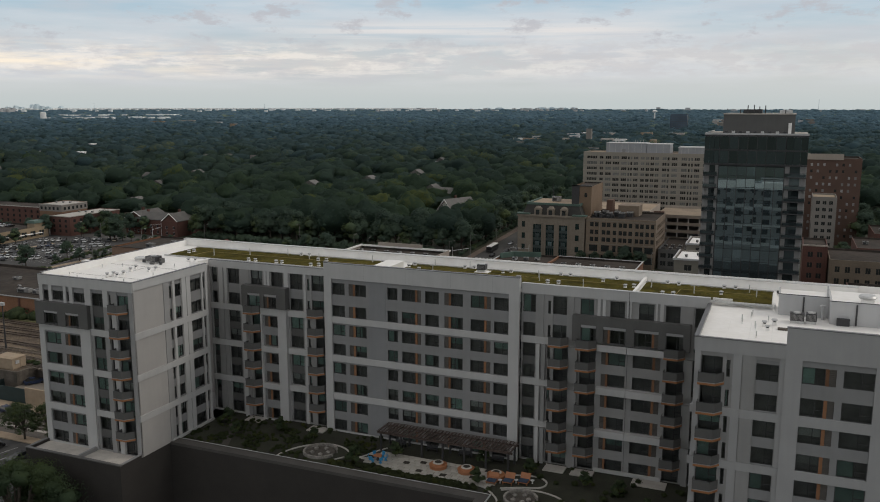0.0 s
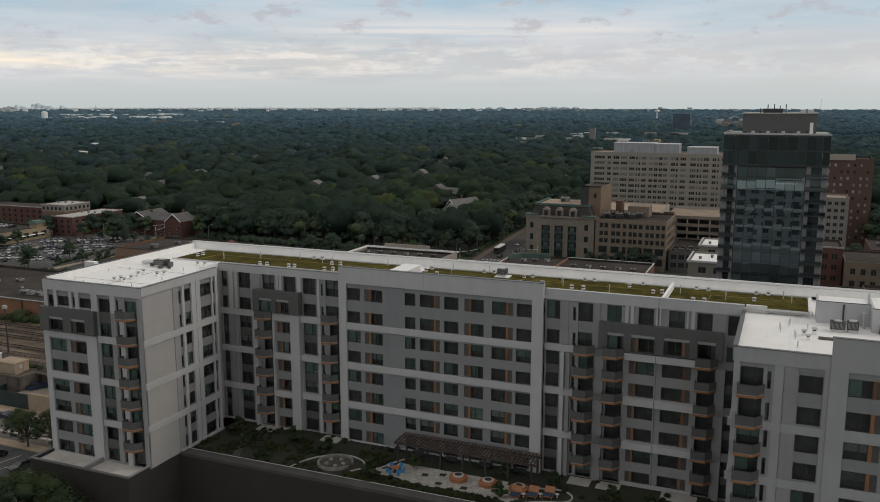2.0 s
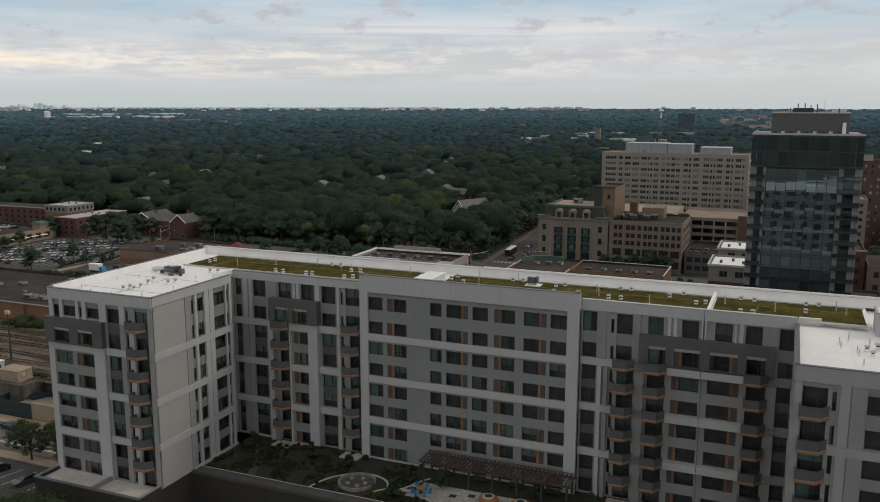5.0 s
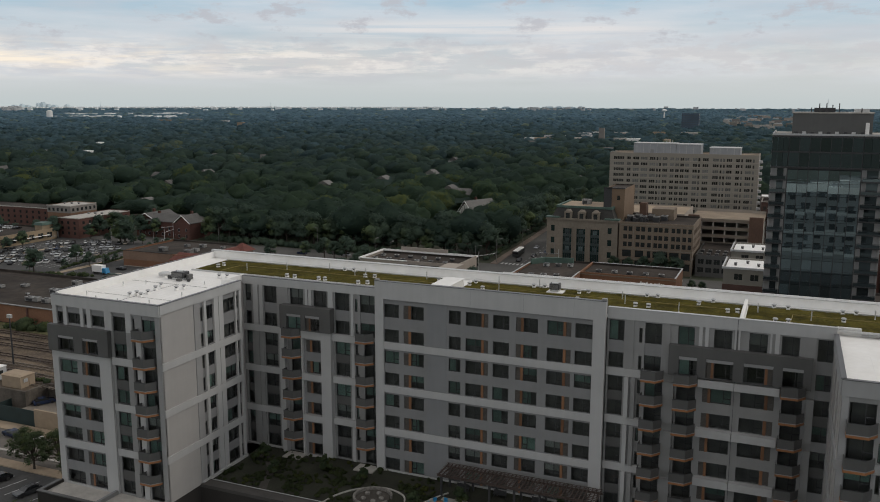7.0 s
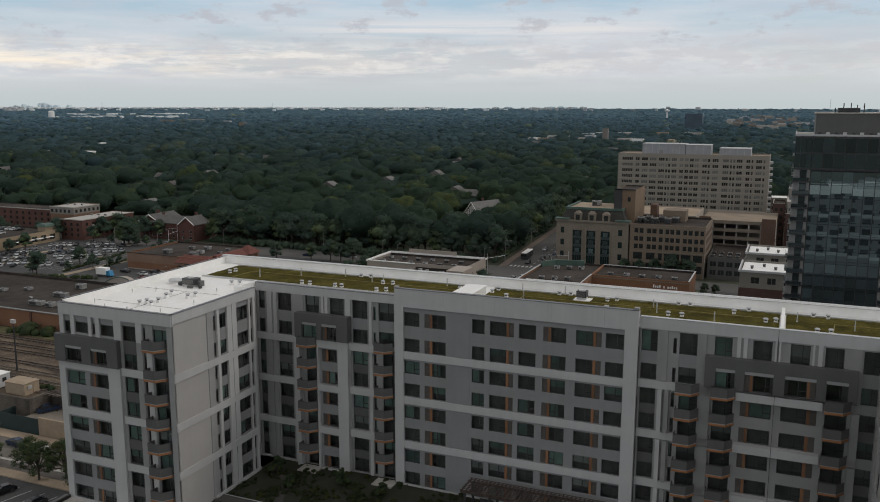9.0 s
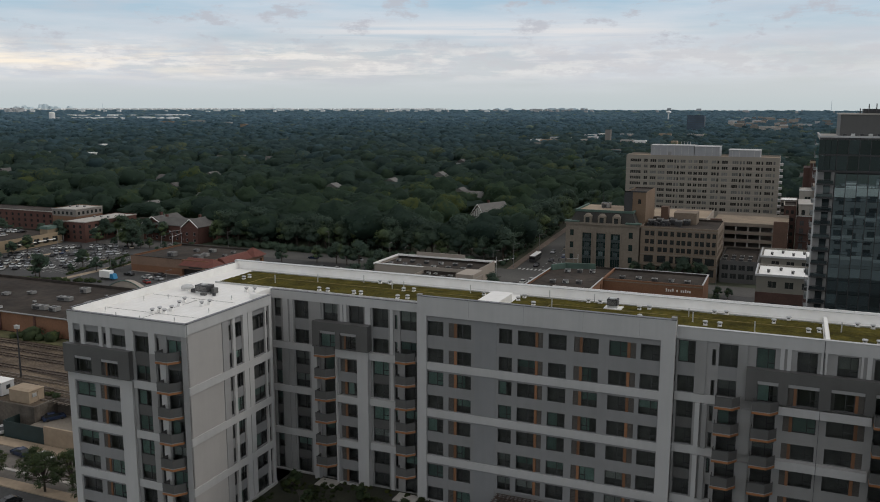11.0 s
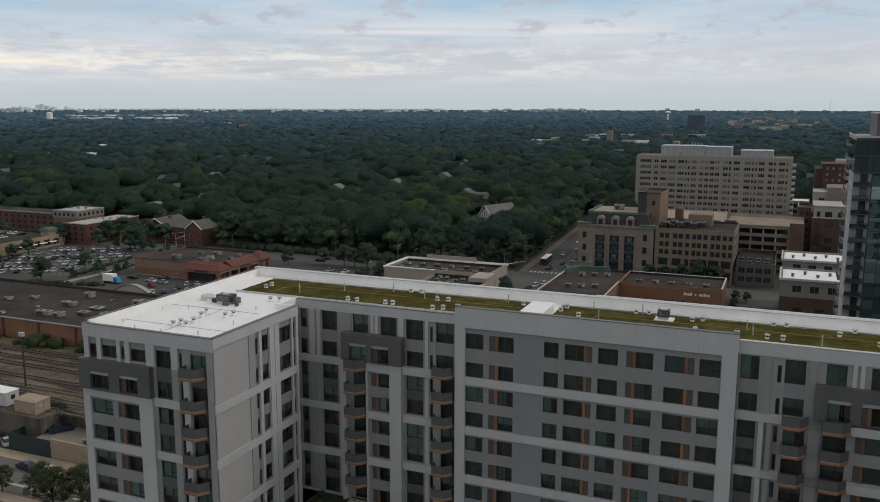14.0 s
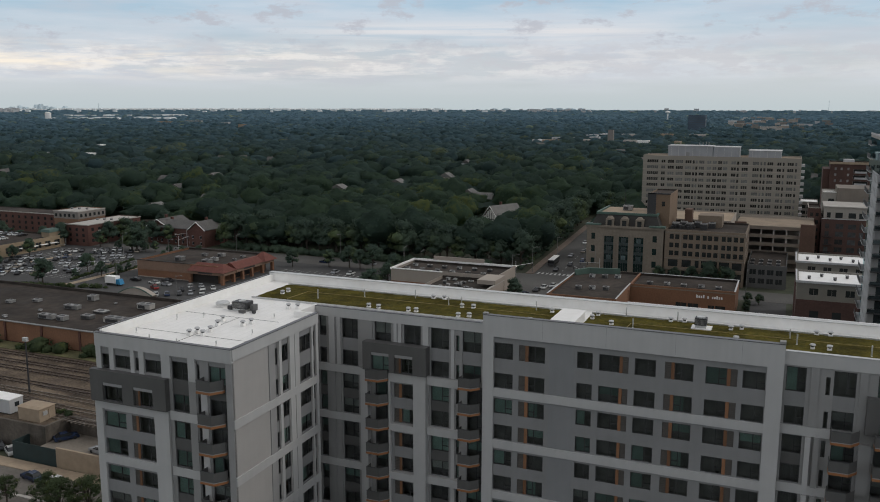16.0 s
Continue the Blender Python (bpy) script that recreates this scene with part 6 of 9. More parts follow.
ann.done(sill=False)
for z, h in ((5.2, 0.5), (9.3, 0.4), (18.9, 0.5)):
    ann.add("string_course", Mesh().box(-12.5, 16, 233.3, 233.497, z, z + h), STONE)
for u in (-6.6, 0.5, 7.2, 11.6):
    ann.add("pier", Mesh().box(u - 0.35, u + 0.05, 233.36, 233.497, 9.71, 18.89), STONE)
for k in range(6):
    rooftop_unit(-10 + k * 2.6, 244 + (k % 2) * 4, 19.5, 2.4, 3, 2.2, DARKMETAL)
ann.add("plant_room", Mesh().box(-2.4, 6.4, 250, 259, 19.5, 24.0), bpy.data.materials["brown_limestone"])
ann.add("plant_room", Mesh().box(-7.5, -4.8, 250, 255, 19.5, 26.1), STAIRBRICK)
for k in range(9):
    ann.add("roof_duct", Mesh().box(-11.5 + k * 1.0, -10.7 + k * 1.0, 240.5 + (k % 3), 244.0, 19.51, 20.6 + 0.5 * (k % 2)), DARKMETAL)
bro = Far("brown_tower_block", "brown brick lift tower rising behind the stone building", -20.4, -12.2, 241, 264, 32.4, material("brown_brick", (0.19, 0.13, 0.085), 0.85, vary=0.12, scale=0.15, grain=0.1, grain_scale=2), TAR, 0.5, 19.0)
bro.grid("south", -19.6, -13.0, 2, 26.0, 31.5, 1, 1.2, 1.8)
bro.done()
bro.add("dark_cap", Mesh().box(-20.6, -17.4, 240.8, 240.99, 20.5, 32.9).box(-20.6, -12.0, 240.8, 241.4, 32.41, 32.9), DARKMETAL)
tan = Far("tan_low_block", "low tan office block with a pale gravel roof", -19, 9, 264, 296, 20.5, BEIGE, TANROOF, 0.5)
tan.grid("east", 266, 294, 8, 3, 18, 4, 2.2, 1.6)
tan.done()
# open deck car park
gar = thing("car_park", "open-deck concrete car park with brown stair towers", "car park", (25, 275, 0))
DECKTOP = material("tan_stained_deck", (0.25, 0.195, 0.14), 0.9, vary=0.2, scale=0.12, grain=0.1, grain_scale=1)
for k in range(6):
    z = 1.0 + k * 3.3
    part("deck", Mesh().box(10, 40, 270, 305, z - 0.3, z), CONCRETE if k < 5 else DECKTOP, gar)
    part("parapet", Mesh().box(10, 40, 269.7, 269.997, z - 0.3, z + 1.1), material("deck_parapet_%d" % k, (0.20, 0.165, 0.13), 0.85, vary=0.12, scale=0.3) if k == 0 else bpy.data.materials["deck_parapet_0"], gar)
for k in range(7):
    part("column", Mesh().box(10.5 + k * 4.7, 11.0 + k * 4.7, 270.1, 270.5, 0, 17.4), CONCRETE, gar)
for a, b in ((10.0, 14.5), (34.5, 40.0)):
    part("stair_tower", Mesh().box(a, b, 268.3, 269.69, 0, 20.0), STAIRBRICK, gar)
part("back_wall", Mesh().box(10, 40, 304.6, 305, 0, 18.5), BEIGE, gar)
low = Far("dark_shop_row", "dark grey two-storey shop row", 17, 30.5, 236, 268, 8.6, CHARCOAL, TAR)
low.grid("south", 17.5, 29.5, 4, 1, 7.6, 2, 2.2, 1.9)
low.done()
for k in range(8):
    rooftop_unit(18.5 + (k % 4) * 3, 240 + (k // 4) * 7, 7.9, 1.4, 1.4, 1.0, DARKMETAL)
DARKBRICK = material("dark_red_brick", (0.085, 0.045, 0.036), 0.85, vary=0.15, scale=0.2, grain=0.15, grain_scale=2)
# white-roofed flats
SLATEGREY = material("grey_tan_cladding", (0.21, 0.195, 0.165), 0.7, vary=0.1, scale=0.4)
for y0, z in ((154, 19.6), (188, 19.2)):
    w = Far("white_roof_flats", "four-storey flats, white roof, grey upper and brick lower storeys", 33, 58, y0, y0 + 17, z, SLATEGREY, MEMBRANE, 0.5, 14.5, group="white-roofed flats")
    w.grid("south", 35, 57, 5, 15.2, 18.4, 1, 2.2, 1.8).grid("west", -(y0 + 16), -(y0 + 1), 3, 15.2, 18.4, 1, 2.0, 1.8)
    w.done()
    wb = w.add("brick_base", Mesh().box(32.9, 58.1, y0 - 0.1, y0 + 17.1, 0, 14.49), DARKBRICK)
    for i in range(4):
        for j in range(3):
            part("window", Mesh().box(36.5 + i * 5.5, 38.7 + i * 5.5, y0 - 0.2, y0 - 0.103, 1.6 + j * 4, 3.6 + j * 4), DARKGLASS, wb)
    w.add("cornice", Mesh().box(32.6, 58.4, y0 - 0.4, y0 - 0.002, z - 0.5, z + 0.1), PALEGREYWALL, "pale roof edge")
    w.add("cornice", Mesh().box(32.6, 32.998, y0, y0 + 17, z - 0.5, z + 0.1), PALEGREYWALL, "pale roof edge")
    for k in range(5):
        rooftop_unit(36 + k * 3.2, y0 + 6 + (k % 2) * 4, z - 0.5, 0.8, 0.8, 0.9)
# brick store with a plain lettering bar
pie = Far("brick_store", "single-storey orange brick store with a dark flat roof", -16.5, 16.0, 185.6, 205, 8.4, ORANGEBRICK, TAR)
pie.south += [(-2.0, 1.4, 0.3, 3.6), (1.8, 5.0, 0.3, 3.6), (8.0, 9.9, 0.3, 3.4), (10.2, 13.2, 0.3, 3.4)]
pie.done()
for k in range(12):
    if k not in (4, 6):
        pie.add("sign_letter_bar", Mesh().box(4.3 + k * 0.68, 4.75 + k * 0.68, 185.45, 185.597, 5.6, 6.3 if k % 3 else 6.6), MEMBRANE, "plain pale sign bar")
pie.add("string_course", Mesh().box(-16.5, 16.0, 185.5, 185.597, 7.5, 7.8), STONE)
pie.add("coping", Mesh().box(15.6, 16.1, 185.5, 205, 8.41, 8.55).box(-16.5, 15.6, 204.6, 205.1, 8.41, 8.55), PALEGREYWALL, "thin pale parapet coping")
for k in range(5):
    rooftop_unit(-11 + k * 5.4, 190.5 + (k % 2) * 0.6, 7.7, 1.8, 1.4, 1.0, GALV if k % 2 else CHARCOAL)
pi2 = Far("low_store_wing", "dark flat-roofed store wing with green copper edging", -38, -16.51, 161, 205, 8.4, ORANGEBRICK, TAR)
pi2.east.append((181, 182.2, 5.0, 7.0))
pi2.done()
pi2.add("coping", Mesh().box(-16.9, -16.45, 161, 185.5, 8.41, 8.55).box(-38.05, -37.6, 161, 196, 8.41, 8.55), PALEGREYWALL, "thin pale parapet coping")
pi2.add("copper_edge", Mesh().prism([(-37.6, 195.8), (-36.9, 195.6), (-33.4, 200.6), (-23.2, 202.9), (-23.2, 203.5), (-34.0, 201.5)], 7.7, 9.7), COPPER, "curved green copper parapet")
for k in range(6):
    rooftop_unit(-31 + (k % 3) * 4.2, 174 + (k // 3) * 17 + k, 7.7, 1.8, 1.5, 1.2, GALV if k % 2 else CHARCOAL)
# beige shop with stepped parapet
sho = Far("beige_shop", "low beige shop with stepped cornice parapet and red awnings", -100, -60, 178.5, 199, 8.8, BEIGE, TAR, 1.4)
sho.south += [(-98 + i * 4.5, -95 + i * 4.5, 0.4, 3.2) for i in range(4)]
sho.done()
sho.add("parapet_step", Mesh().box(-92, -72, 198.6, 199.1, 8.81, 10.2), BEIGE)
sho.add("cornice", Mesh().box(-100.3, -59.7, 198.3, 199.5, 8.2, 8.8).box(-100.3, -99.7, 178.2, 198.29, 8.2, 8.81).box(-99.69, -80.2, 178.2, 178.8, 8.5, 8.81), MEMBRANE)
sho.add("brick_plinth", Mesh().box(-100.1, -80.1, 178.36, 178.497, 0, 4.2), ORANGEBRICK, "orange brick lower wall")
ann2 = Far("beige_shop_wing", "lower beige shop wing with orange brick piers and red awnings", -80, -57.5, 160.5, 178.3, 7.6, BEIGE, TAR, 1.0)
ann2.east += [(162 + i * 4, 165 + i * 4, 0.4, 3.2) for i in range(4)]
ann2.done()
ann2.add("cornice", Mesh().box(-80.2, -57.3, 160.2, 160.7, 7.61, 7.9).box(-57.9, -57.3, 160.71, 178.3, 7.61, 7.9), CONCRETE)
ann2.add("corner_pylon", Mesh().box(-63.5, -57.2, 168.0, 178.2, 7.91, 9.3), BEIGE)
for i in range(5):
    ann2.add("brick_pier", Mesh().box(-57.49, -57.25, 161 + i * 4, 161.8 + i * 4, 0, 4.4), ORANGEBRICK)
SHR = random.Random(8)
for k in range(16):
    rooftop_unit(-77.5 + SHR.uniform(0, 13), 162.5 + SHR.uniform(0, 13.5), 6.6, SHR.uniform(0.7, 1.8), SHR.uniform(0.7, 1.4), SHR.uniform(0.5, 1.1), (DARKMETAL, GALV, CHARCOAL)[k % 3])
for i in range(4):
    ann2.add("awning", Mesh().prism([(-57.24, 161.9 + i * 4), (-55.8, 161.9 + i * 4), (-55.8, 164.9 + i * 4), (-57.24, 164.9 + i * 4)], 3.2, 3.35, [(-57.24, 161.9 + i * 4), (-56.9, 161.9 + i * 4), (-56.9, 164.9 + i * 4), (-57.24, 164.9 + i * 4)]), material("red_awning", (0.45, 0.06, 0.03), 0.7) if i == 0 else bpy.data.materials["red_awning"])
for k in range(12):
    rooftop_unit(-96 + (k % 6) * 5.8, 184 + (k // 6) * 7, 7.4, 1.6, 1.3, 1.0, DARKMETAL if k % 3 else GALV)
# orange brick store with red tiled entrance
TANBRICK = material("pinkish_tan_brick", (0.235, 0.150, 0.105), 0.85, vary=0.1, scale=0.3, grain=0.1, grain_scale=2)
ost = Far("orange_store", "long low orange brick supermarket with red tiled entrance roof", -203, -165, 165, 196, 6.6, ORANGEBRICK, TAR)
ost.east += [(172.5, 186.5, 0.3, 3.2)]
ost.done(BROWNBRICK)
ost.add("upper_band", Mesh().box(-203, -177.6, 164.9, 164.997, 3.0, 6.5), TANBRICK, "paler upper brickwork")
ost.add("stripe", Mesh().box(-203, -177.6, 164.85, 164.997, 0.1, 0.4), BEIGE)
ost.add("coping", Mesh().box(-203.2, -177.6, 164.7, 165.2, 6.61, 6.78), BROWNBRICK)
# a hipped pavilion at the corner, a lower arcade along the east side, a second pavilion at its end
ost.add("pavilion_roof", Mesh().prism(rect(-177.5, -160.6, 162.4, 171.0), 4.7, 7.3, rect(-175.5, -163.6, 166.6, 167.0)), REDTILE, "red tiled hipped roof")
ost.add("arcade_roof", Mesh().prism(rect(-164.9, -160.8, 171.1, 188.4), 4.7, 6.9, rect(-164.9, -163.6, 171.1, 188.4)), REDTILE, "red tiled arcade roof")
ost.add("pavilion_roof", Mesh().prism(rect(-168.0, -159.9, 188.5, 197.0), 4.8, 7.9, rect(-164.2, -163.6, 192.6, 193.0)), REDTILE, "red tiled hipped roof")
ost.add("fascia", Mesh().box(-177.0, -161.4, 162.9, 163.2, 3.5, 4.69).box(-161.4, -161.1, 163.2, 170.8, 3.5, 4.69), TANBRICK, "tan sign fascia below the eaves")
ost.add("fascia", Mesh().box(-161.5, -161.2, 171.2, 196.4, 3.5, 4.69), TANBRICK, "tan sign fascia below the eaves")
ost.add("sign_bar", Mesh().box(-172.5, -166.0, 162.84, 162.897, 3.85, 4.35), DARKMETAL, "plain dark sign bar")
ost.add("sign_bar", Mesh().box(-161.197, -161.14, 176.0, 183.0, 3.85, 4.35), DARKMETAL, "plain dark sign bar")
ost.add("porch_wall", Mesh().box(-177.0, -164.9, 164.6, 164.997, 0.05, 4.69), BROWNBRICK, "shaded brick wall behind the porch")
for x in (-177.0, -162.4):
    ost.add("pier", Mesh().box(x, x + 1.1, 162.9, 164.2, 0.05, 3.49), ORANGEBRICK)
for y in (169.4, 175.0, 181.0, 188.2, 195.2):
    ost.add("pier", Mesh().box(-162.3, -161.2, y, y + 1.1, 0.05, 3.49), ORANGEBRICK)
for x, y, w in ((-188.5, 172.5, 3.2), (-175.6, 177.0, 2.6), (-174.0, 170.6, 3.4), (-186.0, 184.5, 2.2), (-179.0, 186.0, 2.6), (-169.8, 187.5, 1.8), (-168.6, 180.2, 1.6)):
    rooftop_unit(x, y, 5.9, w, w * 0.75, w * 0.55)
# warehouse by the tracks
war = Far("warehouse", "long orange brick warehouse with a dark flat roof beside the tracks", -262, -118, 66.2, 103.5, 10.2, ORANGEBRICK, TAR, 0.8, 5.0)
war.done()
for k in range(12):
    war.add("pilaster", Mesh().box(-260 + k * 12.8, -259.4 + k * 12.8, 65.9, 66.197, 5.0, 10.0), REDBRICK)
war.add("coping", Mesh().box(-262.2, -117.8, 65.8, 66.6, 10.21, 10.4), UNITGREY)
war.add("base", Mesh().box(-261.9, -118.1, 66.3, 103.4, 0, 4.99), BROWNBRICK)
arch = Mesh()
AN = 14
arch.v = [(-154.6 + 12.6 * i / AN, y, 10.2 + 2.0 * math.sin(math.pi * i / AN)) for y in (103.8, 106.0) for i in range(AN + 1)] + [(-154.6 + 12.6 * i / AN, y, 7.0) for y in (103.8, 106.0) for i in range(AN + 1)]
q4 = AN + 1
for i in range(AN):
    arch.f += [(2 * q4 + i, 2 * q4 + i + 1, i + 1, i), (q4 + i, q4 + i + 1, 3 * q4 + i + 1, 3 * q4 + i), (i, i + 1, q4 + i + 1, q4 + i)]
war.add("arched_front", arch, BEIGE, "beige curved false front")
rim_ = Mesh()
for i in range(AN):
    rim_.rod((-154.6 + 12.6 * i / AN, 103.8, 10.25 + 2.0 * math.sin(math.pi * i / AN)), (-154.6 + 12.6 * (i + 1) / AN, 103.8, 10.25 + 2.0 * math.sin(math.pi * (i + 1) / AN)), 0.18, 5)
war.add("arched_trim", rim_, COPPER, "green curved edge trim")
RU = random.Random(11)
for x, y, w, d, h, mt in ((-153.7, 85.3, 6.5, 2.0, 1.7, UNITGREY), (-151.5, 74.5, 6.5, 2.0, 1.8, UNITGREY), (-130.5, 78.3, 11.0, 3.0, 2.0, CONCRETE), (-134.8, 93.3, 6.0, 2.6, 2.2, CONCRETE), (-156.3, 95.6, 3.4, 2.4, 2.2, UNITGREY), (-146.2, 74.6, 3.4, 2.4, 1.8, UNITGREY), (-141.4, 78.6, 4.2, 2.4, 1.5, CHARCOAL), (-143, 85, 5.0, 3.0, 0.9, CHARCOAL), (-170, 88, 3, 2, 1.2, UNITGREY), (-176, 84, 3, 2, 1.2, UNITGREY), (-160, 80, 1, 1, 0.8, PALEGREYWALL), (-163, 71, 1.2, 1.2, 1.0, PALEGREYWALL), (-147, 94.6, 0.9, 0.9, 0.5, PALEGREYWALL)):
    rooftop_unit(x, y, 9.4, w * 0.74, d * 0.85, h * 0.75, mt)
for k in range(14):
    rooftop_unit(-252 + (k % 7) * 11 + RU.uniform(-2, 2), 75 + (k // 7) * 14 + RU.uniform(-4, 4), 9.4, RU.uniform(1.4, 5.0), RU.uniform(1.4, 2.2), RU.uniform(0.8, 1.5), UNITGREY if k % 2 == 0 else CHARCOAL)
# mid-rise brick blocks to the east
rd = Far("red_brick_block", "tall dark red brick apartment block with small white windows", 48.5, 78, 398, 420, 36.6, DARKBRICK, TAR)
for j, cols in enumerate(((0, 1, 2), (0, 2), (0, 1, 2), (1, 2), (0, 1, 2), (0, 2), (0, 1, 2), (1, 2), (0, 1), (0, 1, 2))):
    for i in cols:
        u = (50.6, 53.4, 56.6)[i]
        rd.south.append((u, u + 1.0, 33.0 - j * 3.1, 34.3 - j * 3.1))
rd.south += [(59.5, 66.5, 31.6 - j * 3.1, 33.6 - j * 3.1) for j in range(9)]
rd.done(material("bright_small_panes", (0.27, 0.27, 0.26), 0.3, vary=0.2, scale=0.6, per_object=0.4), False)
for j in range(9):
    # Flat dark strip in place of a recess; its shade is in the colour.
    rd.add("loggia", Mesh().box(59.6, 66.4, 398.05, 398.15, 31.65 - j * 3.1, 33.55 - j * 3.1), DARKGLASS, "dark glass strip standing in for a shaded balcony recess")
    rd.add("balcony_rail", Mesh().box(60.2, 65.8, 397.7, 397.76, 31.5 - j * 3.1, 32.5 - j * 3.1), PALEGREYWALL)
rd.add("cornice", Mesh().box(48.0, 78.5, 397.3, 397.997, 36.0, 37.2), TANROOF)
rd.add("shoulder", Mesh().box(45.3, 48.49, 400, 419, 0, 33.3), DARKBRICK)
rd.add("roof_plant", Mesh().box(55, 60, 404, 410, 35.9, 38.2), PALEGREYWALL)
PALEBLOCK = material("pale_tan_render", (0.315, 0.29, 0.255), 0.8, vary=0.08, scale=0.3, streak=0.03)
tb = Far("stepped_tan_block", "pale tan rendered block with cream coping behind the brick flats", 43.6, 49.3, 330, 348, 27.4, PALEBLOCK, CONCRETE, 0.4)
tb.south += [(46.0, 48.4, 23.2, 24.6), (44.4, 45.4, 19.0, 20.6)]
tb.done()
tb.add("coping", Mesh().box(43.4, 49.3, 329.8, 330.4, 27.41, 27.7), MEMBRANE)
tb.add("blank_wing", Mesh().box(49.31, 64.0, 328.5, 348, 0, 29.6), material("brown_tan_render", (0.20, 0.17, 0.14), 0.85, vary=0.1, scale=0.3, streak=0.04), "plain brown-tan rendered wing")
rd2 = Far("brick_flats", "red brick flats with a pale set-back top floor", 43, 60, 300, 322, 18.9, DARKBRICK, TAR, 0.2)
for j in range(5):
    rd2.south += [(u, u + w, 14.9 - j * 3.3, 17.0 - j * 3.3) for u, w in ((44.4, 1.6), (48.4, 3.0), (53.2, 3.0), (57.4, 1.6))]
rd2.done(material("flats_glass", (0.06, 0.066, 0.068), 0.2, vary=0.4, scale=0.5, per_object=0.6), True)
tf2 = rd2.add("top_floor", Mesh().box(43.7, 60, 300.5, 321, 18.91, 23.9), PALEBLOCK, "pale set-back top floor")
for u, w in ((44.8, 1.4), (48.0, 2.8), (53.0, 2.8), (57.0, 2.4)):
    part("window", Mesh().box(u, u + w, 300.4, 300.497, 19.5, 21.7), DARKGLASS, tf2)
part("roof_edge", Mesh().box(43.3, 60.3, 300.1, 321.3, 23.91, 24.3), CONCRETE, tf2)
rd2.add("parapet_cap", Mesh().box(42.8, 60.2, 299.8, 300.3, 18.91, 19.1), PALEGREYWALL)
for j in range(4):
    rd2.add("balcony", Mesh().box(44.0, 47.3, 299.0, 299.997, 11.3 - j * 3.3, 11.5 - j * 3.3), DARKMETAL)
sb = Far("narrow_brick_block", "narrow dark red brick block with a pale coping", 37.6, 42.6, 306, 324, 22.6, DARKBRICK, TAR)
sb.grid("south", 38.0, 42.2, 2, 2, 21.5, 6, 1.2, 1.6)
sb.done(sill=False)
sb.add("coping", Mesh().box(37.4, 42.7, 305.8, 306.3, 22.61, 22.85).box(37.4, 37.8, 306.31, 324, 22.61, 22.85), PALEBLOCK)
wf = Far("white_roof_house", "small grey flats with a white roof between taller blocks", 34.9, 43.2, 372, 386, 18.5, GREYTOP, MEMBRANE, 0.3)
wf.grid("south", 35.4, 42.8, 3, 3, 17.4, 5, 1.9, 1.7)
wf.done(sill=False)
rd3 = Far("red_brick_tower", "red brick tower block with pale cornice", 72, 96, 330, 352, 41.5, material("brownish_red_brick", (0.105, 0.062, 0.046), 0.85, vary=0.15, scale=0.15), TAR)
rd3.grid("south", 73, 95, 8, 3, 40, 12, 1.0, 1.3, {(i, j) for i in range(8) for j in range(12) if (i * 5 + j * 3) % 4 == 0})
rd3.done(bpy.data.materials["bright_small_panes"], False, DARKGLASS)
rd3.add("cornice", Mesh().box(71.5, 88, 329.5, 329.997, 40.8, 43.6), BEIGE)
pl = Far("pale_grey_flats", "pale grey rendered flats with dark windows", 75, 85, 300, 318, 26.0, GREYTOP, TANROOF)
pl.grid("south", 76, 84, 3, 3, 25, 7, 1.5, 1.5)
pl.done()
bz = Far("buff_brick_row", "long three-storey buff brick row with dark roof", 79, 125, 200, 226, 14.6, material("dull_tan_brick", (0.165, 0.130, 0.096), 0.85, vary=0.15, scale=0.15, grain=0.1, grain_scale=2), TAR)
bz.grid("south", 80, 124, 14, 1, 13.4, 3, 1.5, 2.0)
bz.done()
bz2 = Far("gabled_brick_house", "narrow red brick house with a gabled parapet", 70.5, 78.5, 205, 226, 18.0, REDBRICK, TAR)
bz2.grid("south", 71.5, 77.5, 2, 2, 17, 4, 1.6, 1.8)
bz2.done()
bz2.add("parapet_cap", Mesh().box(70.3, 78.7, 204.8, 205.3, 18.01, 18.5), BEIGE)
for a, b, c, e, h in ((84, 130, 168, 190, 9.0), (70, 82, 150, 190, 8.0), (90, 140, 240, 270, 13.0), (100, 150, 290, 320, 12.0)):
    q = Far("dark_roofed_shops", "low dark-roofed brick shops", a, b, c, e, h, REDBRICK, TAR, group="low shops")
    q.grid("south", a + 1, b - 1, 6, 1, h - 1.5, 2, 2.0, 1.6)
    q.done()
    for k in range(5):
        rooftop_unit(a + 4 + k * (b - a - 8) / 5, (c + e) / 2, h - 0.7, 2, 1.6, 1.2)

# dark glass tower
tow = thing("glass_tower", "dark glass residential tower with pale balconied corners", "tower", (56.5, 110, 0))
TX0, TX1, TY0, TY1, TZ = 45.3, 67.8, 97.5, 122.5, 59.65
GX0, GX1, OVER = 48.7, 63.1, 52.5       # middle glass, underside of the overhanging top floors
part("core", Mesh().box(TX0 + 1.6, TX1 - 1.6, TY0 + 1.6, TY1 - 0.9, 0, TZ - 0.8), DARKMETAL, tow)
TF = 2.8
pane = {}
CUR2 = coated("teal_curtain_glass", (0.036, 0.052, 0.058), 3.6)


# Darker, weaker mirror than the other panes, imitating a dark reflection up here.
UPPER = coated("dark_reflection_upper_glass", (0.017, 0.023, 0.026), 2.2)


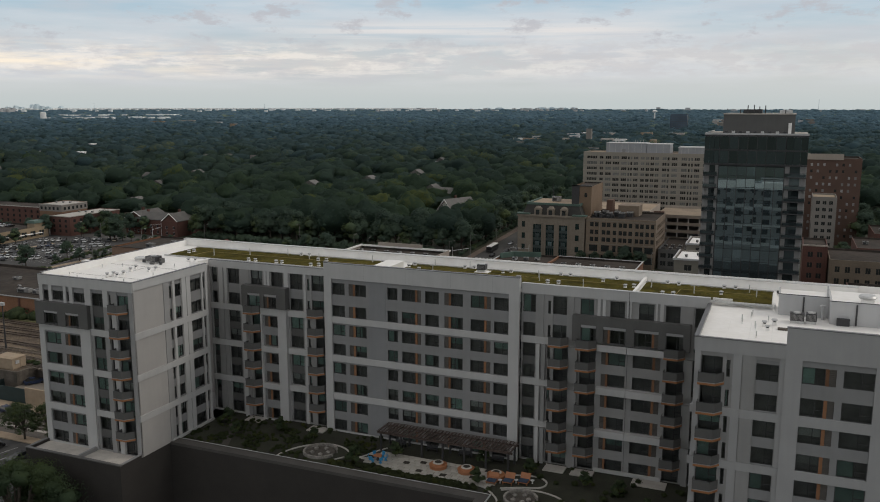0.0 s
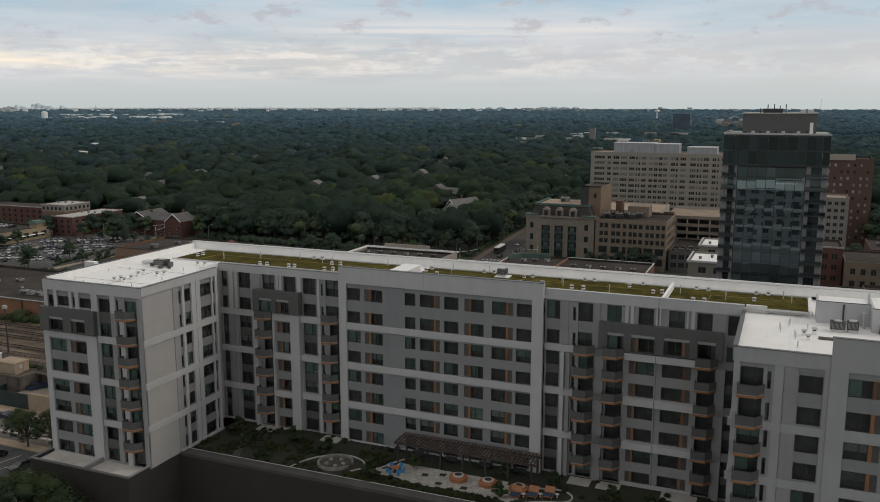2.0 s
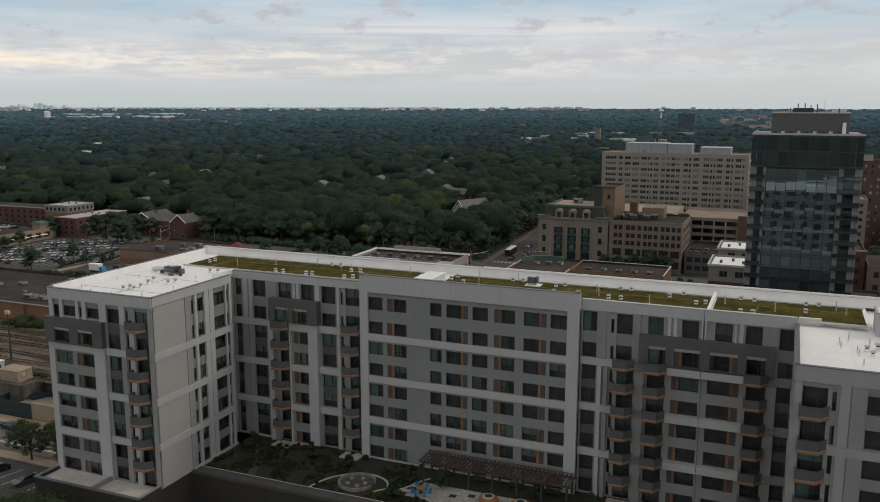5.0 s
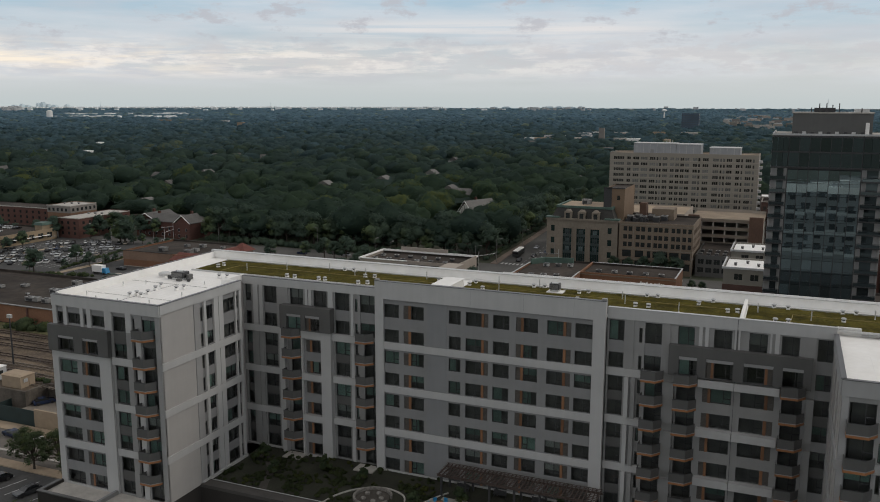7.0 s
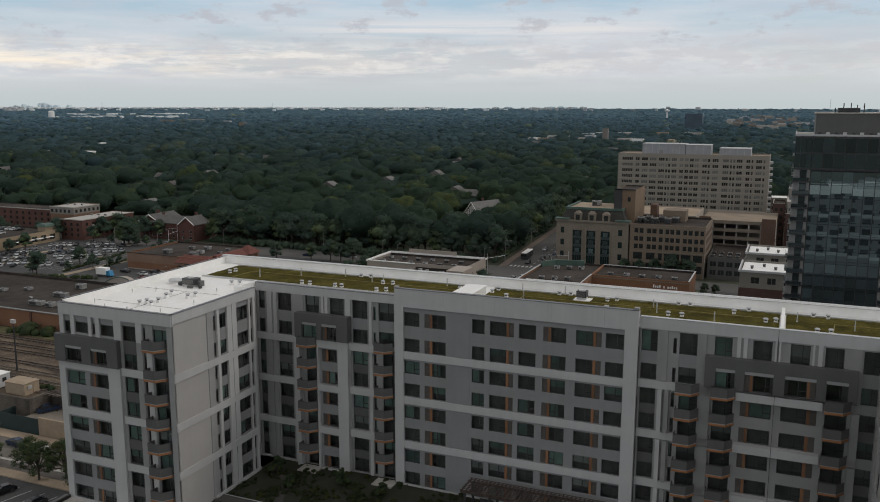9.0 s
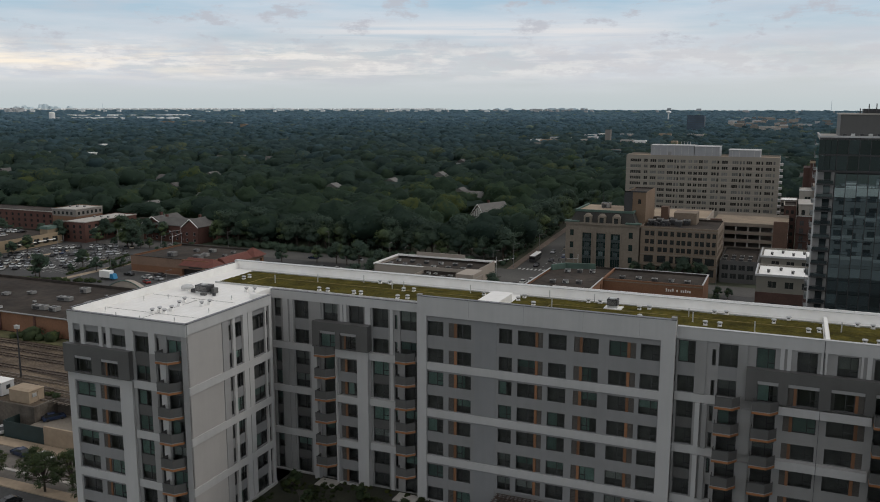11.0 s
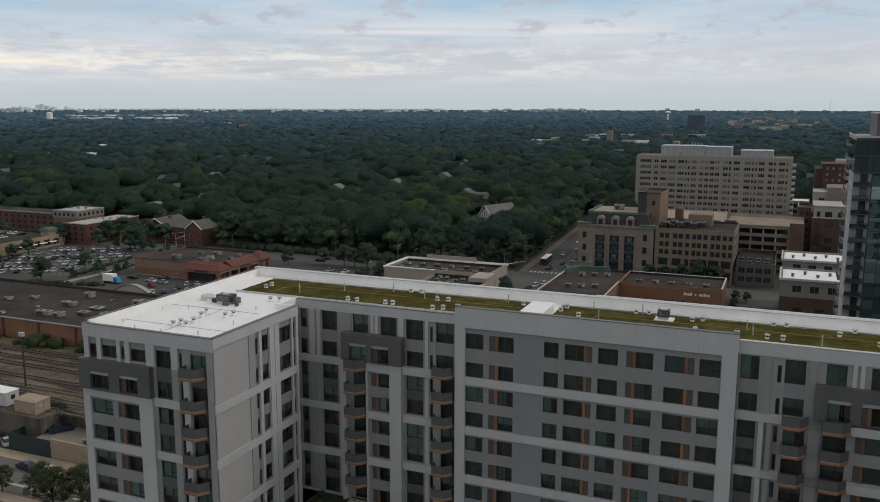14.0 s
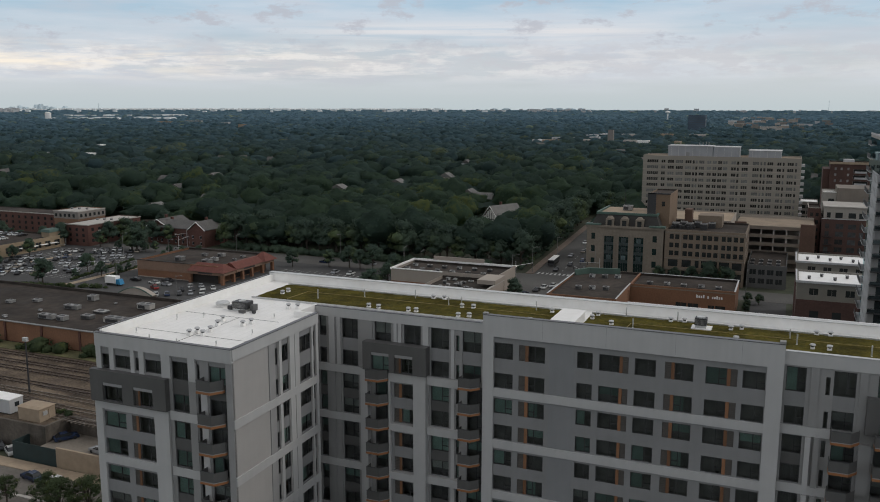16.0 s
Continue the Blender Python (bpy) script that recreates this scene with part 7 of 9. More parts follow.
def tower_glass(fc, u0, u1, z0, z1, n, d):
    """One floor's strip of panes."""
    w = (u1 - u0) / n
    for i in range(n):
        key = (round(w, 2), round(z1 - z0, 2), random.random() < 0.3)
        if key not in pane:
            pane[key] = Mesh().box(0.03, w - 0.03, 0, 0.1, 0.03, z1 - z0 - 0.03).data("pane", UPPER if z0 > 52 else CUR2 if key[2] else CURTAIN)
        tilt = pose(0, 0, 0, random.uniform(-0.25, 0.25), 0, random.uniform(-0.25, 0.25))
        part("pane", pane[key], None, tow, "", fc.at(u0 + i * w, d, z0) @ tilt)


tf = Facade(tow, 0, TY0, 0)
tw = Facade(tow, TX0, 0, -90)
te = Facade(tow, TX1, 0, 90)
for z in (52.9, 56.2):
    tower_glass(tf, TX0, GX0 - 0.1, z, z + 3.0, 3, 0.0)
    tower_glass(tf, GX0, GX1, z, z + 3.0, 7, 0.0)
    tower_glass(tf, GX1 + 0.1, TX1, z, z + 3.0, 3, 0.0)
    tf.slab("spandrel", DARKMETAL, TX0, TX1, z + 3.0, z + 3.3, -0.03, 0.12)
tf.slab("top_band", DARKMETAL, TX0, TX1, OVER, 52.89, -0.03, 1.5)
RECESS = coated("dim_balcony_glass", (0.020, 0.026, 0.028), 1.9)
for k in range(12):
    z = 50.1 - TF * k
    tower_glass(tf, GX0, GX1, z, z + 2.15, 7, 0.0)
    tf.slab("spandrel", CURTAIN, GX0, GX1, z - 0.62, z - 0.01, 0.02, 0.12)
    for a, b in ((TX0, GX0 - 0.2), (GX1 + 0.2, TX1)):
        left = a == TX0
        tf.slab("corner_wall", MIDGREY, a, b, z + 0.02, z + 2.55, 0.62, 1.4)
        w0, w1 = (a + 1.3, b - 0.6) if left else (a + 0.9, b - 1.4)
        tf.slab("corner_window", RECESS, w0, w1, z + 0.02, z + 2.45, 0.55, 0.617)
        tf.slab("balcony", DARKMETAL, a - 0.05, b, z - 0.24, z, -0.35, 1.4)
        tf.slab("railing_panel", RECESS, a, b - 0.1, z + 0.04, z + 0.72, -0.32, -0.29)
        tf.slab("railing", DARKMETAL, a, b - 0.1, z + 0.85, z + 0.92, -0.33, -0.28)
for i in range(8):
    u = GX0 + (GX1 - GX0) * i / 7
    tf.slab("mullion", DARKMETAL, u - 0.06, u + 0.06, 18.2, TZ, -0.1, -0.031)
for a in (TX0, GX0 - 0.45, GX1 + 0.15, TX1 - 0.3):
    tf.slab("corner_pier", MIDGREY, a, a + 0.3, 0, OVER - 0.01, 0.12, 0.61)
tf.slab("low_wall", CURTAIN, TX0, TX1, 0, 18.1, 0.14, 1.5)
# west side: pale window wall, then a dark stack of balconies
hw = []
for k in range(12):
    z = 50.1 - TF * k
    hw += [(u, u + 1.0, z + 0.3, z + 2.1) for u in (-110.6, -107.2, -103.8, -100.6)]
tw.wall("west_wall", PALEGREYWALL, -112.0, -TY0 - 1.61, 0, OVER, hw, 0.0, 0.3)
for a, b, c, e in hw:
    tw.slab("window", DARKGLASS, a, b, c, e, 0.12, 0.2)
tw.slab("balcony_glass", RECESS, -TY1, -112.01, 0, OVER, 0.5, 0.7)
tw.slab("upper_glass", UPPER, -TY1, -TY0 - 0.13, OVER + 0.01, TZ - 0.61, 0.0, 0.2)
for k in range(15):
    z = 57.5 - TF * k if k < 3 else 50.1 - TF * (k - 3)
    tw.slab("balcony", PALEGREYWALL, -TY1 + 0.2, -114.0, z - 0.2, z, -0.5, 0.49 if k > 2 else -0.003)
    tw.slab("railing", DARKMETAL, -TY1 + 0.2, -114.0, z + 0.02, z + 0.9, -0.5, -0.46)
te.wall("east_wall", PALEGREYWALL, TY0 + 1.7, TY1, 0, TZ - 0.61, [], 0.0, 0.3)
part("roof", Mesh().box(TX0, TX1, TY0 + 0.13, TY1, TZ - 0.6, TZ), CONCRETE, tow, "pale tower roof")
part("parapet", Mesh().box(TX0 - 0.1, TX1 + 0.1, TY0 - 0.15, TY0 + 0.12, TZ - 0.05, TZ + 0.32), PALEGREYWALL, tow)
part("parapet", Mesh().box(TX0 - 0.1, TX0 + 0.2, TY0 + 0.13, TY1, TZ + 0.004, TZ + 0.32), PALEGREYWALL, tow)
part("penthouse", Mesh().box(49.0, 64.7, 100.6, 118, TZ + 0.01, 64.2), CHARCOAL, tow)
part("penthouse_roof", Mesh().box(48.8, 64.9, 100.4, 118.2, 64.21, 64.45), CONCRETE, tow)
for x, h in ((52.6, 1.0), (54.2, 1.9), (55.6, 2.0), (56.8, 1.6), (58.1, 1.9), (62.5, 0.9)):
    part("antenna", Mesh().tube(x, 102.5, 64.46, 64.46 + h, 0.12, 0.1, 6), DARKMETAL, tow)
part("roof_plant", Mesh().box(53.2, 57.4, 103, 106, 64.46, 65.4), DARKMETAL, tow)
part("roof_plant", Mesh().box(61.2, 64.0, 103, 107, 64.46, 65.2), GALV, tow)
part("chimney", Mesh().box(63.3, 64.0, 99.2, 99.9, TZ + 0.01, 62.3), MEMBRANE, tow)
for k in range(9):
    part("roof_box", Mesh().box(49.5 + k * 1.6, 50.2 + k * 1.6, 98.4, 99.1, TZ + 0.01, TZ + 0.75), GALV if k % 2 else DARKMETAL, tow)


# houses and flats among the trees
def gabled(name, label, x0, x1, y0, y1, eave, ridge, wall, along="x", roofmat=None, group="brick houses"):
    h = thing(name, label, "house", ((x0 + x1) / 2, (y0 + y1) / 2, 0), group)
    fc = Facade(h, 0, y0, 0)
    n = max(2, int((x1 - x0) / 4))
    hs = [(x0 + (x1 - x0) * (i + 0.35) / n, x0 + (x1 - x0) * (i + 0.65) / n, z, z + 1.5) for i in range(n) for z in ([1.0, 4.2, 7.3] if eave > 8.9 else [1.0, 4.0])]
    fc.wall("wall", wall, x0, x1, 0, eave, hs, 0, 0.3)
    for a, b, c, e in hs:
        fc.slab("window", PALEGREYWALL, a, b, c, e, 0.18, 0.22, "white-framed window")
        fc.slab("pane", DARKGLASS, a + 0.12, b - 0.12, c + 0.12, e - 0.12, 0.15, 0.179)
    part("side_wall", Mesh().box(x1 - 0.3, x1, y0 + 0.31, y1, 0, eave), wall, h)
    part("side_wall", Mesh().box(x0, x0 + 0.3, y0 + 0.31, y1, 0, eave), wall, h)
    part("rear_wall", Mesh().box(x0 + 0.31, x1 - 0.31, y1 - 0.3, y1, 0, eave), wall, h)
    part("gable_wall", Mesh().gable(x0 + 0.2, x1 - 0.2, y0 + 0.2, y1 - 0.2, eave, ridge - 0.25, along), wall, h)
    r = Mesh()
    if along == "x":
        ym = (y0 + y1) / 2
        for ya in (y0 - 0.5, y1 + 0.5):
            r.v += [(x0 - 0.4, ya, eave - 0.1), (x1 + 0.4, ya, eave - 0.1), (x1 + 0.4, ym, ridge), (x0 - 0.4, ym, ridge), (x0 - 0.4, ya, eave + 0.15), (x1 + 0.4, ya, eave + 0.15), (x1 + 0.4, ym, ridge + 0.25), (x0 - 0.4, ym, ridge + 0.25)]
    else:
        xm = (x0 + x1) / 2
        for xa in (x0 - 0.5, x1 + 0.5):
            r.v += [(xa, y0 - 0.4, eave - 0.1), (xa, y1 + 0.4, eave - 0.1), (xm, y1 + 0.4, ridge), (xm, y0 - 0.4, ridge), (xa, y0 - 0.4, eave + 0.15), (xa, y1 + 0.4, eave + 0.15), (xm, y1 + 0.4, ridge + 0.25), (xm, y0 - 0.4, ridge + 0.25)]
    for b in (0, 8):
        r.f += [tuple(b + i for i in q) for q in ((0, 1, 2, 3), (7, 6, 5, 4), (0, 4, 5, 1), (1, 5, 6, 2), (2, 6, 7, 3), (3, 7, 4, 0))]
    part("roof", r, roofmat or SHINGLE, h)
    if along == "y":
        for xe in (x0 - 0.45, x1 + 0.45):
            part("bargeboard", Mesh().rod((xe, y0 - 0.45, eave + 0.05), ((x0 + x1) / 2, y0 - 0.45, ridge + 0.15), 0.22, 4), MEMBRANE, h, "white bargeboard")
    part("chimney", Mesh().box(x0 + 2, x0 + 3.2, (y0 + y1) / 2 + 1, (y0 + y1) / 2 + 2, eave, ridge + 1.2), REDBRICK, h)
    return h


villa = gabled("timbered_house", "half-timbered brick villa with a steep grey roof among trees", -123, -111, 330, 351, 7.0, 14.2, REDBRICK, "y", material("pale_shingle", (0.155, 0.15, 0.14), 0.9, vary=0.12, scale=0.4))
TIMBERWHITE = material("white_plaster_panel", (0.55, 0.54, 0.50), 0.8, vary=0.08, scale=0.5)
panel = Mesh().prism([(-122.7, 329.9), (-111.3, 329.9), (-111.3, 329.99), (-122.7, 329.99)], 4.2, 7.4)
for i in range(6):
    a = -122.0 + i * 1.0
    panel.prism([(a, 329.9), (-234 - a, 329.9), (-234 - a, 330.15), (a, 330.15)], 7.41 + i * 1.0, 8.4 + i * 1.0)
part("plaster_gable", panel, TIMBERWHITE, villa, "white plaster between dark timbers")
beams = Mesh().box(-122.8, -111.2, 329.8, 329.897, 4.1, 4.4).box(-122.8, -111.2, 329.8, 329.897, 7.2, 7.6)
for i in range(9):
    x = -122.7 + i * 1.4
    beams.box(x, x + 0.28, 329.8, 329.897, 4.4, 7.2)
for i in range(5):
    x = -119.9 + i * 1.3
    beams.box(x, x + 0.26, 329.8, 329.897, 7.6, 9.6 + 1.2 * (2 - abs(i - 2)))
part("timber_frame", beams, DARKMETAL, villa, "dark stained timbers")
villa.matrix_basis = pose(5.5, 0, -0.8) @ villa.matrix_basis @ pose(0, 0, 0, 0, 0, -24)
gabled("timbered_wing", "long low wing of the villa with a pale grey roof", -105, -88, 344, 354, 6.5, 9.6, REDBRICK, "x", bpy.data.materials["pale_shingle"])
gabled("terrace_house", "red brick terrace house with white-trimmed gables", -250, -225, 231, 243, 8.0, 11.0, REDBRICK)
gabled("terrace_house", "red brick terrace house with white-trimmed gables", -230, -221, 229, 246, 8.0, 11.8, REDBRICK, "y")
gabled("terrace_house", "red brick terrace house with a grey hipped roof", -257, -245, 232, 250, 8.0, 11.4, REDBRICK, "y")
gabled("terrace_house", "red brick terrace house with a grey roof and white gable", -236, -220, 254, 266, 7.5, 11.4, REDBRICK)
for a, b, c, e, h, mt, lab in ((-288, -274, 211, 246, 10.2, REDBRICK, "three-storey red brick apartment house with pale flat roof"), (-313, -297, 228, 246, 13.4, material("orange_brown_brick", (0.20, 0.11, 0.065), 0.85, vary=0.12, scale=0.15), "brick apartment house with a grey set-back top floor"), (-400, -316, 232, 246, 10.8, REDBRICK, "long red brick apartment row with pale roof edge")):
    q = Far("brick_apartment_house", lab, a, b, c, e, h, mt, TAR if a == -400 else CONCRETE, 0.25, group="brick apartment houses")
    n = max(3, int((b - a) / 4.5))
    q.grid("south", a + 1, b - 1, n, 1.2, h - 1.2, 3, 1.6, 1.5).grid("east", c + 1, e - 1, max(4, int((e - c) / 4.2)), 1.2, h - 1.2, 3, 1.6, 1.5)
    q.done(sill=False)
    for i in range(max(4, int((e - c) / 4.2))):
        y = c + 1 + (e - c - 2) * (i + 0.5) / max(4, int((e - c) / 4.2))
        if i % 2:
            for zz in (3.2, 6.1):
                q.add("window_panel", Mesh().box(b + 0.004, b + 0.06, y - 0.8, y + 0.8, zz + 0.15, zz + 1.0), CONCRETE, "pale panel between windows")
    q.add("cornice", Mesh().box(a - 0.3, b + 0.3, c - 0.3, c - 0.002, h - 0.35, h + 0.05), CONCRETE)
    q.add("cornice", Mesh().box(b + 0.002, b + 0.3, c, e, h - 0.35, h + 0.05), CONCRETE)
    if a == -313:
        q.add("top_floor", Mesh().box(b + 0.002, b + 0.2, c, e, 9.6, h - 0.36).box(a, b, c - 0.2, c - 0.002, 9.6, h - 0.36), GREYTOP, "grey stuccoed top floor")
        for i in range(6):
            q.add("window", Mesh().box(b + 0.203, b + 0.24, c + 1.2 + i * 2.9, c + 2.6 + i * 2.9, 10.4, 12.0), DARKGLASS)
            if i < 5:
                q.add("window", Mesh().box(a + 1.0 + i * 2.9, a + 2.4 + i * 2.9, c - 0.24, c - 0.203, 10.4, 12.0), DARKGLASS)
    for k in range(3):
        rooftop_unit(a + 3 + k * min(4, (b - a) / 4), (c + e) / 2 + k, h - 0.25, 0.9, 0.9, 0.8)
TANWALL = material("tan_stucco", (0.30, 0.23, 0.15), 0.85, vary=0.1, scale=0.3)
mall = Far("corner_mall", "low tan corner shop with green-roofed sign tower and roof-top parking", -358, -285.5, 172, 208, 5.6, TANWALL, TAR, 0.7)
mall.grid("east", 174, 206, 6, 0.5, 4.6, 1, 3.2, 2.6)
mall.done()
mall.add("sign_tower", Mesh().box(-292.5, -287.5, 201, 207.6, 4.9, 7.2), TANWALL)
mall.add("tower_roof", Mesh().prism(rect(-292.9, -287.1, 200.6, 208.0), 7.21, 8.5, rect(-292.5, -287.5, 201.0, 207.6)), COPPER, "green metal roof")
for i in range(4):
    mall.add("awning", Mesh().prism([(-285.49, 182 + i * 5.6), (-283.9, 182 + i * 5.6), (-283.9, 186 + i * 5.6), (-285.49, 186 + i * 5.6)], 2.6, 2.8, [(-285.49, 182 + i * 5.6), (-285.1, 182 + i * 5.6), (-285.1, 186 + i * 5.6), (-285.49, 186 + i * 5.6)]), MEMBRANE, "white fabric awning")
# cabins on the bank and the tan yard wall
cab = thing("site_cabin", "white portable site cabin on the railway bank", "cabin", (-112, 29, 5))
part("body", Mesh().box(-116.8, -110.4, 27.0, 30.2, 5.25, 8.0), PALEGREYWALL, cab)
part("roof", Mesh().box(-116.9, -110.3, 26.9, 30.3, 8.01, 8.15), MEMBRANE, cab)
part("window", Mesh().box(-110.39, -110.33, 28.2, 29.2, 6.4, 7.3), DARKGLASS, cab)
part("skid", Mesh().box(-116.5, -110.7, 27.2, 30.0, 5.0, 5.24), DARKMETAL, cab)
eqb = thing("equipment_shed", "tan metal equipment shed on the railway bank", "shed", (-104, 28, 5))
part("body", Mesh().box(-107.2, -101.6, 26.2, 30.0, 5.0, 7.6), TANROOF, eqb)
part("roof", Mesh().prism(rect(-107.4, -101.4, 26.0, 30.2), 7.61, 7.95, rect(-106.8, -102.0, 26.8, 29.4)), TANROOF, eqb)
part("vent", Mesh().box(-101.59, -101.45, 27.0, 28.0, 6.2, 7.0), GALV, eqb)
part("door", Mesh().box(-101.59, -101.5, 28.4, 29.3, 5.05, 7.1), TANROOF, eqb)
lot("yard_ground", rect(-98.4, -60, 20.85, 30.4), 2.0, material("worn_yard_concrete", (0.185, 0.160, 0.130), 0.9, vary=0.2, scale=0.2, grain=0.1, grain_scale=2), "worn pale concrete yard below the retaining wall", "yard", 2.0)
solid("yard_wall", Mesh().box(-91.6, -74, 20.4, 20.8, 0, 3.8), TANROOF, "tan rendered yard wall", "wall")
solid("yard_block", Mesh().box(-80.0, -70, 20.9, 29.0, 2.0, 6.6).box(-80.2, -69.8, 20.86, 29.2, 6.6, 6.8), TANROOF, "tan rendered yard building", "building")
solid("yard_fence", Mesh().box(-102.5, -91.7, 20.5, 20.6, 0, 3.4).box(-102.6, -102.5, 20.5, 24.4, 0, 3.4), material("dark_green_fence", (0.018, 0.035, 0.035), 0.7), "dark green screened fence", "fence")
solid("pavement", Mesh().box(-128, -60, 17.0, 20.0, 0.0, 0.2), bpy.data.materials["tan_gravel_roof"], "pale tan concrete pavement", "pavement", kind="structure")
solid("pavement_strip", Mesh().box(-130, -45, 3.8, 6.2, 0.0, 0.25), TANROOF, "tan paved strip beside the car park", "pavement", kind="structure")
solid("pavement_kerb", Mesh().box(-130, -45, 8.9, 9.6, 0.0, 0.2), CONCRETE, "pale concrete kerb along the street", "kerb", kind="structure")
lot("side_lot", rect(-129, -45, -50, 3.7), 0.075, ASPHALT, "dark asphalt car park beside the building", "parking lot", 0.07)
bay = Mesh()
for k in range(14):
    x = -104 + k * 3.0
    bay.prism([(x, -4.6), (x + 0.14, -4.6), (x + 1.54, 1.6), (x + 1.4, 1.6)], 0.076, 0.084)
solid("bay_lines", bay, PALEGREYWALL, "painted white parking bay lines", "road marking", kind="structure")
rp = thing("rail_light_mast", "dark lighting mast beside the railway tracks", "light mast", (-137, 57, 5))
part("pole", Mesh().tube(-117.5, 38.0, 5, 16.5, 0.22, 0.14, 8), DARKMETAL, rp)
part("lamp_head", Mesh().box(-118.1, -116.9, 37.7, 38.3, 16.5, 17.3), GALV, rp)

# ---- cars ----
PAINTS = {"white": (0.62, 0.62, 0.60), "silver": (0.36, 0.37, 0.38), "dark grey": (0.06, 0.062, 0.066), "black": (0.015, 0.015, 0.017), "red": (0.26, 0.025, 0.02), "navy": (0.02, 0.035, 0.08), "sand": (0.28, 0.24, 0.19)}
TYRE = material("tyre_rubber", (0.02, 0.02, 0.02), 0.8)
CARGLASS = material("car_glass", (0.012, 0.014, 0.016), 0.08, spec=0.7)
car_body = Mesh()
HALF = 0.9
prof = [(-2.25, 0.28), (2.2, 0.28), (2.28, 0.62), (2.15, 0.82), (1.05, 0.95), (-1.65, 0.98), (-2.2, 0.9), (-2.3, 0.6)]
n = len(prof)
car_body.v = [(s * HALF, y, z) for s in (-1, 1) for y, z in prof]
car_body.f = [tuple(range(n)), tuple(range(2 * n - 1, n - 1, -1))] + [(i, i + n, (i + 1) % n + n, (i + 1) % n) for i in range(n)]
cabin = Mesh()
cabin.v = [(s * w, y, z) for s in (-1, 1) for y, z, w in ((1.0, 0.955, 0.84), (0.25, 1.42, 0.68), (-1.2, 1.45, 0.68), (-1.9, 0.985, 0.84))]
cabin.f = [(0, 1, 2, 3), (7, 6, 5, 4), (0, 4, 5, 1), (1, 5, 6, 2), (2, 6, 7, 3), (3, 7, 4, 0)]
roofp = Mesh().box(-0.66, 0.66, -1.15, 0.2, 1.45, 1.5)
wheel = Mesh()
for s, r in ((0, 0.33), (0.2, 0.33)):
    wheel.v += [(s - 0.1, r * math.cos(i * math.pi / 5), r * math.sin(i * math.pi / 5)) for i in range(10)]
wheel.f = [tuple(range(10)), tuple(range(19, 9, -1))] + [(i, i + 10, (i + 1) % 10 + 10, (i + 1) % 10) for i in range(10)]
wheel_me, cabin_me = wheel.data("wheel", TYRE), cabin.data("cabin_glass", CARGLASS)
CARS = {}
for col, rgb in PAINTS.items():
    mt = material(col.replace(" ", "_") + "_car_paint", rgb, 0.25, metal=0.2, vary=0.04, spec=0.6)
    c = thing("car", f"{col} saloon car parked on asphalt", "car", (0, 0, 0.06), "cars")
    part("body", car_body.data("body", mt), None, c)
    part("cabin_glass", cabin_me, None, c)
    part("roof_panel", roofp.data("roof_panel", mt), None, c)
    for sx in (-0.82, 0.82):
        for sy in (-1.35, 1.4):
            part("wheel", wheel_me, None, c, "", pose(sx, sy, 0.36))
    CARS[col] = c
CR = random.Random(21)
COLS_ = ["white"] * 8 + ["silver"] * 8 + ["dark grey"] * 7 + ["black"] * 5 + ["navy", "navy", "sand"]
used = set()


def park(x, y, turn, z=0.07, col=None):
    col = col or CR.choice(COLS_)
    m = pose(x, y, z, 0, 0, turn)
    if col not in used:
        used.add(col)
        CARS[col].matrix_basis = m
    else:
        copy_thing(CARS[col], m)


for r in range(4):
    for half in (0, 1):
        for i in range(20):
            q = i * 2.75 - 26
            x = -252 - r * 0.8 + q * math.cos(0.6) - half * 3.2
            y = 146.5 + r * 17.5 + q * math.sin(0.6) + half * 4.8
            if x < -219 - (y - 150) * 0.22 - 3 and 137 < y < 209 and x > -296 and not (x < -276 and y > 172) and CR.random() < 0.7:
                park(x, y + CR.uniform(-0.25, 0.25), 34 + 180 * half)
for x, y, t, c in ((-187.2, 155.9, 80, "white"), (-185.4, 161.0, 85, "dark grey"), (-181.0, 155.0, 82, "silver"), (-181.0, 149.0, 60, "red"), (-197.4, 157.5, 80, "black"), (-169.5, 142.2, 40, "navy"), (-166.3, 144.6, 40, "dark grey"), (-163.2, 146.9, 40, "silver"), (-172.6, 140.0, 40, "white"), (-169.7, 150.0, 40, "black"), (-166.7, 152.2, 40, "dark grey"), (-163.8, 154.4, 40, "white"), (-170.4, 155.8, 40, "white"), (-167.4, 157.9, 40, "silver"), (-160.2, 149.2, 40, "white"), (-175.6, 137.8, 40, "silver"), (-160.9, 156.6, 40, "white")):
    park(x, y, t, 0.07, c)
for x, y, t in ((-50.8, 205, 0), (-48.5, 209, 0), (-52, 199, 0), (-46.8, 203, 0), (-54, 191, 0), (-70, 221, 90), (-20, 218, 90), (24, 190, 0), (26.5, 178, 180), (12, 221, 90), (-130, 221, 90), (-128, 200, 0), (-135, 200, 0), (-118, 198, 0), (-150, 217.5, 90), (-190, 218, 90), (-230, 222, 90)):
    park(x, y, t)
for x, y, t, c in ((-91.7, 15.0, 80, "navy"), (-86.3, 15.1, 85, "white"), (-96.5, 27.5, 330, "navy"), (-105, 22.0, 60, "white"), (-109, 22.6, 60, "dark grey"), (-85.6, 25.0, 80, "silver"), (-76.3, -1.2, 167, "black"), (-67.6, -2.6, 167, "dark grey"), (-86, -1.4, 167, "silver")):
    park(x, y, t, 2.01 if y > 24 else 0.085, c)
